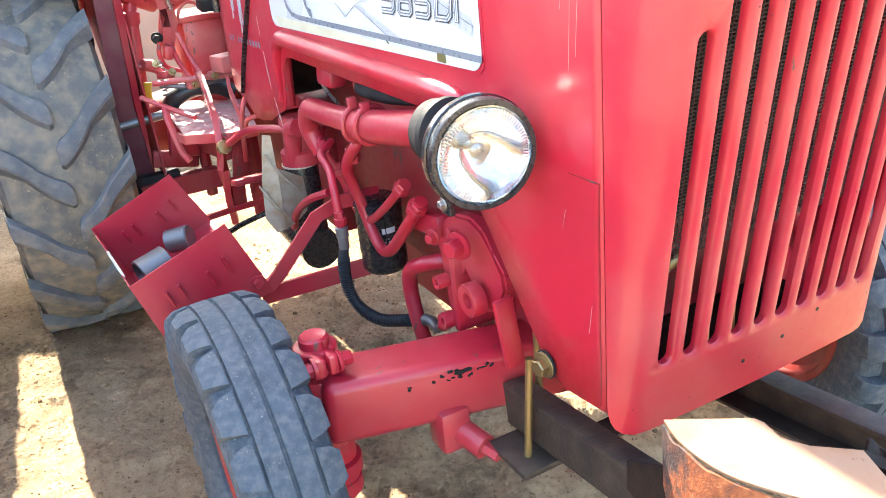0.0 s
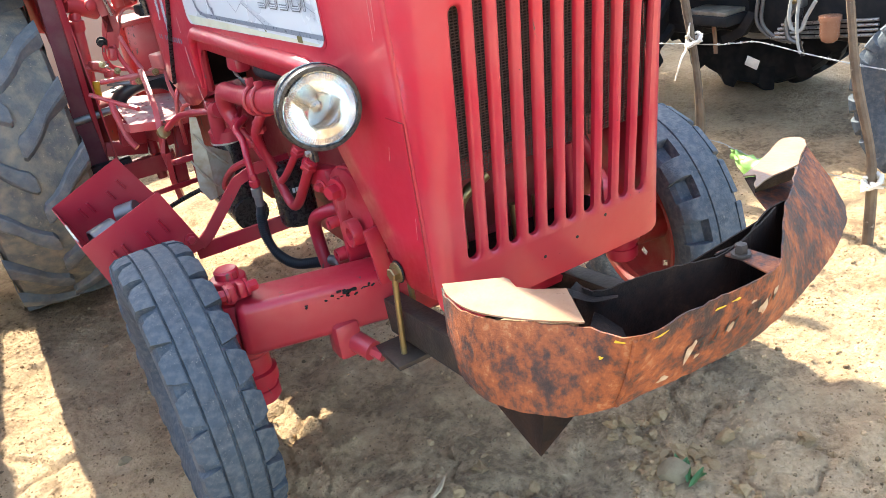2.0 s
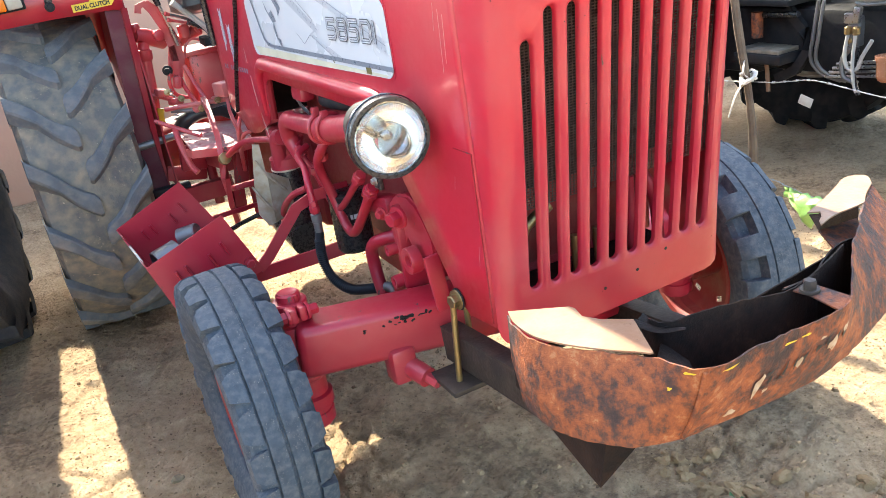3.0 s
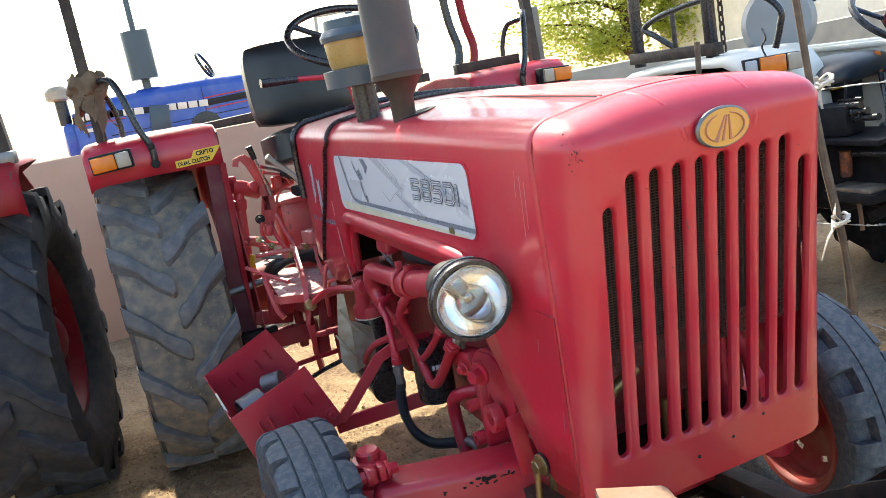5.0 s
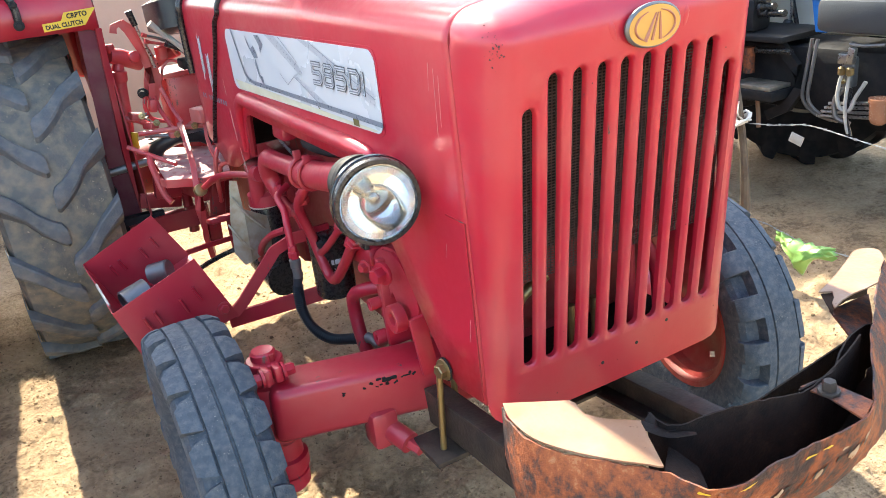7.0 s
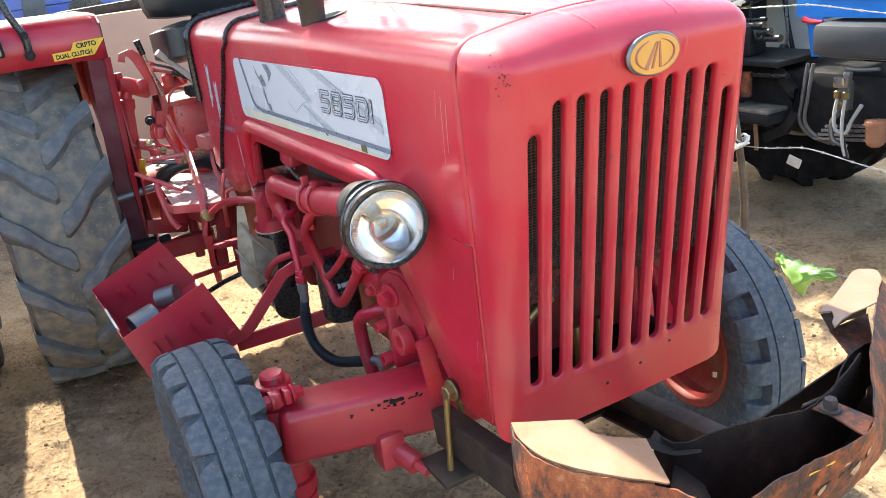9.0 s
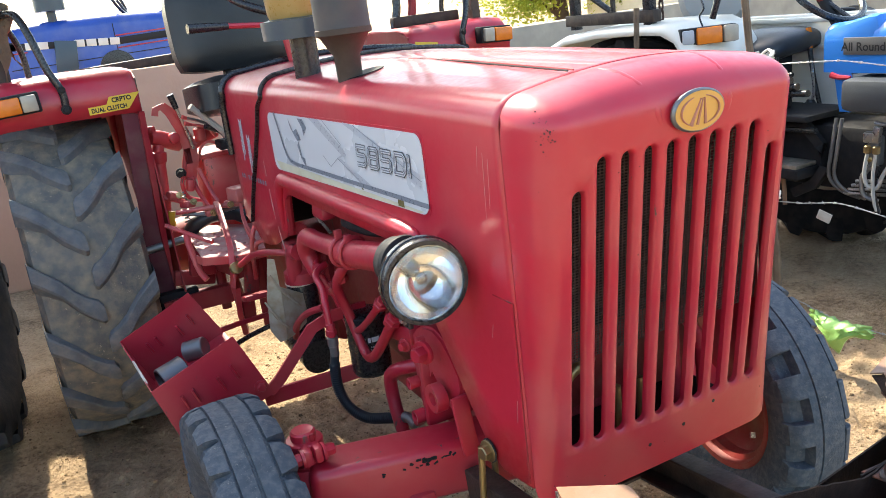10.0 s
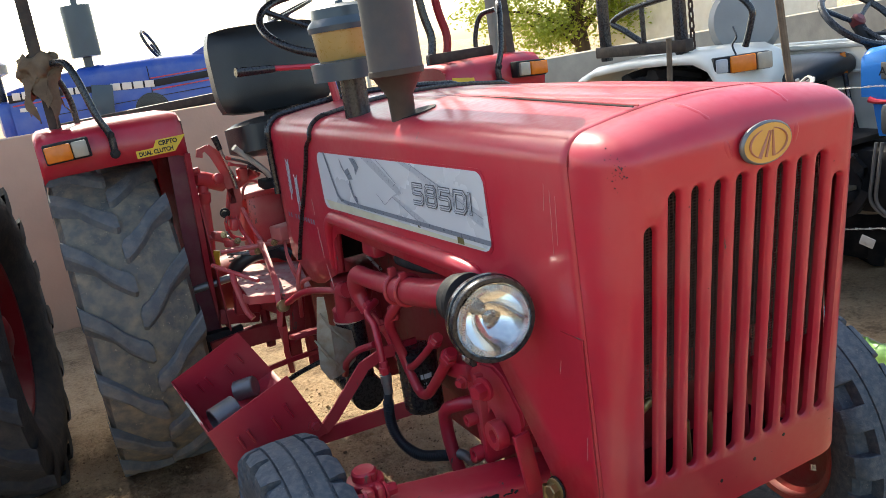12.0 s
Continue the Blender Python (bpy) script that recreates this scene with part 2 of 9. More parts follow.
BARK = worn("brown_bark", (0.12, 0.085, 0.06), (0.07, 0.05, 0.036), rough=0.9, scale=9, fine=60, bump=0.6)
for soft_black, level in ((DARK_RUBBER, 0.1), (BLACK_MATT, 0.2), (RUST_SHADED, 0.15)):
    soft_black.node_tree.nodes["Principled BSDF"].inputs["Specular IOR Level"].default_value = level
RIM_RED = worn("grimy_rim_paint", (0.33, 0.030, 0.030), (0.2, 0.028, 0.022), rough=0.55, scale=7, bump=0.2, dust=(0.28, 0.17, 0.11), dust_amount=0.2)


# ---- mesh helpers ----
def thing(name, label, category, m=None, group="", kind=""):
    ob = new(name)
    if m is not None:
        ob.matrix_world = m
    return tagged(ob, label, category, group, kind)


def finish(bm, name, mat, angle=38):
    bmesh.ops.recalc_face_normals(bm, faces=bm.faces)
    me = bpy.data.meshes.new(name)
    bm.to_mesh(me)
    bm.free()
    if len(me.polygons):
        me.polygons.foreach_set("use_smooth", [True] * len(me.polygons))
        me.set_sharp_from_angle(angle=radians(angle))
    for one in (mat if isinstance(mat, (list, tuple)) else [mat]):
        me.materials.append(one)
    return me


def part(name, bm, mat, parent=None, label="", angle=38):
    """One mesh object under a thing or a part."""
    ob = new(name, finish(bm, name, mat, angle))
    if parent is not None:
        ob.parent = parent
    return tagged(ob, label)


def solid(name, bm, mat, label, category, kind="", group="", angle=38):
    return tagged(part(name, bm, mat, None, "", angle), label, category, group, kind)


def add_box(bm, size, m, bevel=0.004, taper=1.0, seg=2):
    """A bevelled block, its top narrowed by taper."""
    made = bmesh.ops.create_cube(bm, size=1.0)["verts"]
    for v in made:
        k = taper if v.co.z > 0 else 1.0
        v.co = Vector((v.co.x * size[0] * k, v.co.y * size[1] * k, v.co.z * size[2]))
    if bevel > 0:
        edges = list({e for v in made for e in v.link_edges})
        out = bmesh.ops.bevel(bm, geom=edges, offset=min(bevel, min(size) * 0.45), segments=seg, affect="EDGES", profile=0.5)
        made = list({v for f in out["faces"] for v in f.verts} | {v for v in made if v.is_valid})
        made = list(linked(made))
    for v in made:
        v.co = m @ v.co
    return bm


def linked(verts):
    seen, stack = set(verts), list(verts)
    while stack:
        v = stack.pop()
        for e in v.link_edges:
            o = e.other_vert(v)
            if o not in seen:
                seen.add(o)
                stack.append(o)
    return seen


def block(size, at, rot=(0, 0, 0), bevel=0.004, taper=1.0):
    return add_box(bmesh.new(), size, pose(*at, *rot), bevel, taper)


def smooth_path(points, steps=8):
    """A Catmull-Rom line through points."""
    pts = [Vector(p) for p in points]
    if len(pts) < 3 or steps < 2:
        return pts
    ext = [2 * pts[0] - pts[1], *pts, 2 * pts[-1] - pts[-2]]
    out = []
    for i in range(1, len(ext) - 2):
        a, b, c, d = ext[i - 1:i + 3]
        for k in range(steps):
            t = k / steps
            out.append(0.5 * (2 * b + (c - a) * t + (2 * a - 5 * b + 4 * c - d) * t * t + (3 * b - a - 3 * c + d) * t ** 3))
    return out + [pts[-1]]


def add_tube(bm, points, radius, sides=12, steps=8, caps=True, flat=1.0):
    """A round bar or pipe along points; radius may be a list, one for each point of the smoothed line."""
    pts = smooth_path(points, steps)
    n = len(pts)
    rad = radius if isinstance(radius, (list, tuple)) else [radius] * n
    if len(rad) != n:
        rad = [float(np.interp(i / (n - 1), np.linspace(0, 1, len(rad)), rad)) for i in range(n)]
    ring, side = [], None
    for i, p in enumerate(pts):
        d = (pts[min(i + 1, n - 1)] - pts[max(i - 1, 0)]).normalized()
        if side is None:
            side = d.orthogonal().normalized() if abs(d.z) > 0.95 else d.cross(Vector((0, 0, 1))).normalized()
        side = (side - d * side.dot(d)).normalized()
        up = d.cross(side)
        ring.append([bm.verts.new(p + rad[i] * (math.cos(2 * math.pi * k / sides) * side + flat * math.sin(2 * math.pi * k / sides) * up)) for k in range(sides)])
    for a, b in zip(ring, ring[1:]):
        for k in range(sides):
            bm.faces.new((a[k], a[(k + 1) % sides], b[(k + 1) % sides], b[k]))
    if caps:
        bm.faces.new(ring[0][::-1])
        bm.faces.new(ring[-1])
    return bm


def tube(points, radius, sides=12, steps=8, flat=1.0):
    return add_tube(bmesh.new(), points, radius, sides, steps, True, flat)


def add_lathe(bm, profile, m=None, steps=32, closed=False, caps=(True, True)):
    """Turns (radius, height) pairs about z."""
    m = m or Matrix()
    rings = [[bm.verts.new(m @ Vector((r * math.cos(2 * math.pi * k / steps), r * math.sin(2 * math.pi * k / steps), h))) for k in range(steps)] for r, h in profile]
    pairs = list(zip(rings, rings[1:])) + ([(rings[-1], rings[0])] if closed else [])
    for a, b in pairs:
        for k in range(steps):
            bm.faces.new((a[k], a[(k + 1) % steps], b[(k + 1) % steps], b[k]))
    if not closed:
        for ring, cap in ((rings[0][::-1], caps[0]), (rings[-1], caps[1])):
            if cap:
                bm.faces.new(ring)
    return bm


def lathe(profile, m=None, steps=32, closed=False, caps=(True, True)):
    return add_lathe(bmesh.new(), profile, m, steps, closed, caps)


def add_prism(bm, outline, depth, m):
    """A plate: an outline in its own x, y, depth thick along z."""
    low = [bm.verts.new(m @ Vector((x, y, 0))) for x, y in outline]
    high = [bm.verts.new(m @ Vector((x, y, depth))) for x, y in outline]
    n = len(outline)
    bm.faces.new(low[::-1])
    bm.faces.new(high)
    for i in range(n):
        bm.faces.new((low[i], low[(i + 1) % n], high[(i + 1) % n], high[i]))
    return bm


def prism(outline, depth, m):
    return add_prism(bmesh.new(), outline, depth, m)


def rounded(w, h, r, seg=5):
    """A rounded rectangle about its own middle."""
    out = []
    for cx, cy, a in ((w / 2 - r, h / 2 - r, 0), (-w / 2 + r, h / 2 - r, 90), (-w / 2 + r, -h / 2 + r, 180), (w / 2 - r, -h / 2 + r, 270)):
        for k in range(seg + 1):
            t = radians(a + 90 * k / seg)
            out.append((cx + r * math.cos(t), cy + r * math.sin(t)))
    return out


def frame_m(origin, xdir, ydir):
    """The pose whose x and y run along the given ways."""
    x = Vector(xdir).normalized()
    z = x.cross(Vector(ydir)).normalized()
    y = z.cross(x)
    return Matrix((( x.x, y.x, z.x, origin[0]), (x.y, y.y, z.y, origin[1]), (x.z, y.z, z.z, origin[2]), (0, 0, 0, 1)))


def bolt(bm, at, way, r=0.012, h=0.01):
    m = frame_m(at, Vector(way).orthogonal(), Vector(way).cross(Vector(way).orthogonal()))
    add_lathe(bm, [(r * 1.5, 0), (r * 1.5, h * 0.25), (r * 1.45, h * 0.3)], m, 14)
    add_lathe(bm, [(r, h * 0.3), (r, h * 1.1), (r * 0.85, h * 1.25)], m, 6)
    return bm


def lettering(text, size, m, mat, parent, name="lettering", thick=0.0, offset=0.0, bold=0.0):
    cu = bpy.data.curves.new(name, "FONT")
    cu.body, cu.size, cu.align_x, cu.align_y, cu.extrude, cu.offset = text, size, "CENTER", "CENTER", thick, bold
    cu.resolution_u = 3
    tmp = bpy.data.objects.new(name, cu)
    scene.collection.objects.link(tmp)
    me = bpy.data.meshes.new_from_object(tmp)
    bpy.data.objects.remove(tmp)
    me.transform(m)
    me.materials.clear()
    me.materials.append(mat)
    ob = new(name, me)
    ob.parent = parent
    return ob


# ---- tyres and wheels: axle along x, middle at the origin ----
AXLE = Matrix.Rotation(radians(90), 4, "Y")


def front_lug(bm, r, h, side, a0, span):
    rows = []
    for lat, lift, s0, s1 in ((0.53, 0.999, 0.02, 0.88), (0.80, 0.99, 0.08, 0.82), (0.985, 0.962, 0.20, 0.74), (1.03, 0.89, 0.28, 0.66)):
        rows.append([(lat, lift, a0 + span * (s0 + (s1 - s0) * q)) for q in (0, 0.5, 1)])
    top = [[bm.verts.new((side * h * la, r * li * math.cos(a), r * li * math.sin(a))) for la, li, a in row] for row in rows]
    low = [[bm.verts.new((side * h * (la - 0.04), r * (li - 0.07) * math.cos(a), r * (li - 0.07) * math.sin(a))) for la, li, a in row] for row in rows]
    for i in range(3):
        for j in range(2):
            bm.faces.new((top[i][j], top[i][j + 1], top[i + 1][j + 1], top[i + 1][j]))
        for j in (0, 2):
            bm.faces.new((top[i][j], top[i + 1][j], low[i + 1][j], low[i][j]))
    for i in (0, 3):
        for j in range(2):
            bm.faces.new((top[i][j], top[i][j + 1], low[i][j + 1], low[i][j]))


def rear_lug(bm, r, h, side, a0, span):
    """A worn bar: blunt nose by the middle, swept back to the shoulder and turned down over it."""
    rc = r - 0.032
    cross = []
    for q in (0.0, 0.05, 0.16, 0.32, 0.5, 0.68, 0.84, 0.92, 1.0):
        lat = -0.03 + 1.05 * min(q / 0.86, 1)
        top_r = r - 0.006 * (1 - q) - 0.012 * max(0, lat) ** 3 - (0.11 * max(0, q - 0.86) / 0.14)
        mid = a0 - 0.34 * q ** 0.9 + 0.03 * math.sin(math.pi * min(1, q / 0.5)) * (q < 0.5)
        half = (0.028 if q == 0 else 0.05) + 0.016 * (1 - q) ** 2 + 0.03 * max(0, q - 0.55)
        base = min(top_r - 0.026, rc * 0.965)
        cross.append([bm.verts.new((side * h * lat, rad * math.cos(a), rad * math.sin(a))) for rad, a in ((base, mid - half * 1.15), (top_r - 0.004, mid - half * 0.92), (top_r, mid - half * 0.7), (top_r, mid + half * 0.55), (top_r - 0.005, mid + half * 0.85), (base, mid + half * 1.6))])
    for a, b in zip(cross, cross[1:]):
        for j in range(5):
            bm.faces.new((a[j], a[j + 1], b[j + 1], b[j]))
    bm.faces.new(cross[0])
    bm.faces.new(cross[-1][::-1])


def front_carcass(bm, r, w):
    h = w / 2
    prof = [(r * 0.60, -h * 0.62), (r * 0.66, -h * 0.86), (r * 0.78, -h * 1.0), (r * 0.88, -h * 0.97), (r * 0.925, -h * 0.88), (r * 0.972, -h * 0.53),
            (r * 0.976, -h * 0.48), (r * 0.996, -h * 0.455), (r, -h * 0.07), (r * 0.982, -h * 0.045), (r * 0.982, h * 0.0), (r, h * 0.025), (r * 0.996, h * 0.44), (r * 0.976, h * 0.465), (r * 0.972, h * 0.53),
            (r * 0.925, h * 0.88), (r * 0.88, h * 0.97), (r * 0.78, h * 1.0), (r * 0.66, h * 0.86), (r * 0.60, h * 0.62)]
    add_lathe(bm, prof, AXLE, 96, closed=True)


def worn_carcass(bm, r, w):
    """Almost bald crown with two thin grooves; the shoulders are cut back for the blocks."""
    h = w / 2
    prof = [(r * 0.57, -h * 0.60), (r * 0.66, -h * 0.86), (r * 0.78, -h * 1.0), (r * 0.88, -h * 0.97), (r * 0.93, -h * 0.90), (r * 0.96, -h * 0.72),
            (r * 0.975, -h * 0.66), (r * 0.992, -h * 0.63), (r, -h * 0.2), (r * 0.998, h * 0.12), (r * 0.984, h * 0.135), (r * 0.984, h * 0.165), (r * 0.996, h * 0.18), (r * 0.99, h * 0.40), (r * 0.905, h * 0.46),
            (r * 0.885, h * 0.80), (r * 0.85, h * 0.93), (r * 0.78, h * 0.98), (r * 0.66, h * 0.86), (r * 0.57, h * 0.60)]
    add_lathe(bm, prof, AXLE, 96, closed=True)


def worn_block(bm, r, h, side, a, pitch):
    """One shoulder block: tall and square towards the axle, a low step on the outer side."""
    if side > 0:
        outline, share = [(0.39, 0.86), (0.39, 0.991), (0.66, 0.984), (0.88, 0.955), (1.01, 0.905), (1.01, 0.84), (0.9, 0.82)], 0.5
    else:
        outline, share = [(-0.70, 0.93), (-0.70, 0.987), (-0.86, 0.978), (-1.01, 0.945), (-1.02, 0.88), (-0.94, 0.86)], 0.8
    rings = []
    for e, lean in ((-0.5, 0.0), (-0.46, 0.006), (0.46, 0.006), (0.5, 0.0)):
        ang = a + e * share * pitch
        rings.append([bm.verts.new((h * x, r * (q + (lean if q > 0.9 else 0) - 0.004) * math.cos(ang), r * (q + (lean if q > 0.9 else 0) - 0.004) * math.sin(ang))) for x, q in outline])
    n = len(outline)
    for u, v in zip(rings, rings[1:]):
        for i in range(n):
            bm.faces.new((u[i], v[i], v[(i + 1) % n], u[(i + 1) % n]))
    bm.faces.new(rings[0])
    bm.faces.new(rings[-1][::-1])
    bmesh.ops.recalc_face_normals(bm, faces=bm.faces[:])


def rear_carcass(bm, r, w):
    h, rc = w / 2, r - 0.032
    prof = [(r * 0.55, -h * 0.60), (r * 0.60, -h * 0.80), (r * 0.72, -h * 0.99), (r * 0.84, -h * 1.0), (rc * 0.965, -h * 0.90), (rc * 0.99, -h * 0.6), (rc, -h * 0.2),
            (rc, h * 0.2), (rc * 0.99, h * 0.6), (rc * 0.965, h * 0.90), (r * 0.84, h * 1.0), (r * 0.72, h * 0.99), (r * 0.60, h * 0.80), (r * 0.55, h * 0.60)]
    add_lathe(bm, prof, AXLE, 84, closed=True)


def tyre_kit(kind, r, w, mat, lug_mat=None):
    """The bare tyre, one lug for each shoulder, and the number of lugs to a shoulder."""
    carcass, lug, count = {"front": (front_carcass, front_lug, 24), "worn": (worn_carcass, worn_block, 18), "rear": (rear_carcass, rear_lug, 16)}[kind]
    bm = bmesh.new()
    carcass(bm, r, w)
    kit = [finish(bm, "tyre", mat, 30)]
    for side in (-1, 1):
        bm = bmesh.new()
        lug(bm, r, w / 2, side, 0.0, 2 * math.pi / count)
        kit.append(finish(bm, "lug", lug_mat or mat, 30))
    return (*kit, count)


def joined_tyre(kind, r, w, mat):
    """The same tyre in one piece, for wheels far from the eye."""
    carcass, lug, count = (front_carcass, front_lug, 24) if kind == "front" else (rear_carcass, rear_lug, 16)
    bm = bmesh.new()
    carcass(bm, r, w)
    for side in (-1, 1):
        for k in range(count):
            lug(bm, r, w / 2, side, 2 * math.pi * (k + (0.5 if side > 0 else 0)) / count, 2 * math.pi / count)
    return finish(bm, "tyre", mat, 30)


def rim_mesh(r, w, mat, face=1, holes=6):
    """A pressed wheel disc with its rim flanges; face: the side to which the disc bulges."""
    bm = bmesh.new()
    h = w / 2
    add_lathe(bm, [(r * 0.97, -h * 0.62), (r * 1.07, -h * 0.66), (r * 1.09, -h * 0.60), (r * 0.98, -h * 0.5), (r * 0.88, -h * 0.3), (r * 0.88, h * 0.3), (r * 0.98, h * 0.5),
                   (r * 1.09, h * 0.60), (r * 1.07, h * 0.66), (r * 0.97, h * 0.62), (r * 0.84, h * 0.26), (r * 0.84, -h * 0.26)], AXLE, 48, closed=True)
    f = face
    add_lathe(bm, [(r * 0.87, f * h * 0.05), (r * 0.7, f * h * 0.12), (r * 0.5, f * h * 0.3), (r * 0.34, f * h * 0.3), (r * 0.34, f * h * 0.22), (r * 0.5, f * h * 0.22), (r * 0.7, f * h * 0.04), (r * 0.87, -f * h * 0.05)], AXLE, 40, closed=True)
    add_lathe(bm, [(r * 0.33, -f * h * 0.3), (r * 0.33, f * h * 0.45), (r * 0.22, f * h * 0.62), (r * 0.12, f * h * 0.7)], AXLE, 24)
    for k in range(holes):
        a = 2 * math.pi * k / holes
        bolt(bm, (f * h * 0.3, r * 0.43 * math.cos(a), r * 0.43 * math.sin(a)), (f, 0, 0), r * 0.05, r * 0.07)
    return finish(bm, "rim", mat, 35)


def dished_rim(r, w, mat, slots=8):
    """A deep pressed wheel seen from behind, its disc pierced by small round-cornered holes."""
    h, steps = w / 2, 64
    prof = [(1.09, 0.70), (1.07, 0.76), (1.0, 0.72), (0.965, 0.50), (0.90, 0.42), (0.885, 0.05), (0.80, -0.18), (0.74, -0.24), (0.66, -0.30), (0.56, -0.36), (0.42, -0.40), (0.20, -0.40), (0.06, -0.40)]
    bm = bmesh.new()
    rings = [[bm.verts.new(AXLE @ Vector((r * q * math.cos(2 * math.pi * k / steps), r * q * math.sin(2 * math.pi * k / steps), h * x))) for k in range(steps)] for q, x in prof]
    for j, (u, v) in enumerate(zip(rings, rings[1:])):
        for k in range(steps):
            if j == 7 and k % (steps // slots) in (0, 1):
                continue
            bm.faces.new((u[k], u[(k + 1) % steps], v[(k + 1) % steps], v[k]))
    bmesh.ops.recalc_face_normals(bm, faces=bm.faces[:])
    bmesh.ops.solidify(bm, geom=bm.faces[:], thickness=0.004)
    add_lathe(bm, [(r * 1.09, -h * 0.60), (r * 1.07, -h * 0.70), (r * 0.98, -h * 0.55), (r * 0.90, -h * 0.42), (r * 0.90, 0.0), (r * 0.94, 0.0), (r * 0.94, -h * 0.40)], AXLE, 48, closed=True)
    add_lathe(bm, [(r * 0.30, -h * 0.42), (r * 0.30, h * 0.55), (r * 0.24, h * 0.7), (r * 0.1, h * 0.72)], AXLE, 24)
    return finish(bm, "rim", mat, 35)


def wheel(parent, tyre_me, rim_me, m, label=""):
    w = new("wheel", rim_me)
    w.parent = parent
    w.matrix_local = m
    tagged(w, label)
    ob = new("tyre", tyre_me)
    ob.parent = w
    return w


def lugged_wheel(parent, kit, rim_me, m, label):
    """Rim and tyre as two parts of the thing; every lug is a piece of the tyre."""
    rim = new("wheel_rim", rim_me)
    tyre = new("tyre", kit[0])
    for ob in (rim, tyre):
        ob.parent = parent
        ob.matrix_local = m
    tagged(tyre, label)
    for side, me in ((0, kit[1]), (1, kit[2])):
        for k in range(kit[3]):
            lug = new("lug", me)
            lug.parent = tyre
            lug.matrix_local = Matrix.Rotation(2 * math.pi * (k + 0.5 * side) / kit[3], 4, "X")
    return tyre


# ---- the crimson tractor: nose to -y, ground at z = 0 ----
tractor = thing("tractor", "faded crimson farm tractor parked on sandy ground, tool box open", "tractor")

NOSE_Y, TOP_Z, HALF = 0.075, 1.452, 0.292
ROLL_X, ROLL_Z, ROLL_Y = 0.058, 0.078, 0.085
STRETCH = 1.0685  # the far flank lies a little further out


def half_width(y):
    return HALF + 0.046 * max(0.0, y - NOSE_Y)


def side_point(y, z, off=0.0):
    """A place on the hood's flank, off metres proud of it."""
    return Vector((-(half_width(y) + off), y, z))




def nose_point(u, v):
    """Front shell: u across, v up; beyond the flat middle it rolls over to the flanks and the top."""
    fx, fz = HALF - ROLL_X, TOP_Z - ROLL_Z
    a = max(0.0, abs(u) - fx) / ROLL_X
    b = max(0.0, v - fz) / ROLL_Z
    rho = min(math.hypot(a, b), 1.0) * math.pi / 2
    k = math.hypot(a, b)
    lean = 0.0455 - 0.1236 * (min(v, fz) - 0.66)
    bulge = -0.004 * (1 - (min(abs(u), fx) / fx) ** 2)
    y0 = lean + bulge
    if k < 1e-9:
        return Vector((u * (STRETCH if u > 0 else 1), y0, v))
    x = math.copysign(min(abs(u), fx) + ROLL_X * math.sin(rho) * a / k, u)
    z = min(v, fz) + (ROLL_Z - 0.022 * (min(abs(u), fx) / fx) ** 2) * math.sin(rho) * b / k
    return Vector((x * (STRETCH if x > 0 else 1), y0 + (NOSE_Y - y0) * (1 - math.cos(rho)), z))


SLOTS = [((-0.2134 + 0.0497 * k) / (1 if k < 5 else STRETCH), 0.762, 1.266 if k in (0, 9) else 1.316) for k in range(10)]
SLOT_W = 0.0265


def inside_slot(x, z):
    for sx, lo, hi in SLOTS:
        r = SLOT_W / 2
        zz = min(max(z, lo + r), hi - r)
        if math.hypot(x - sx, z - zz) < r * 0.98:
            return True
    return False


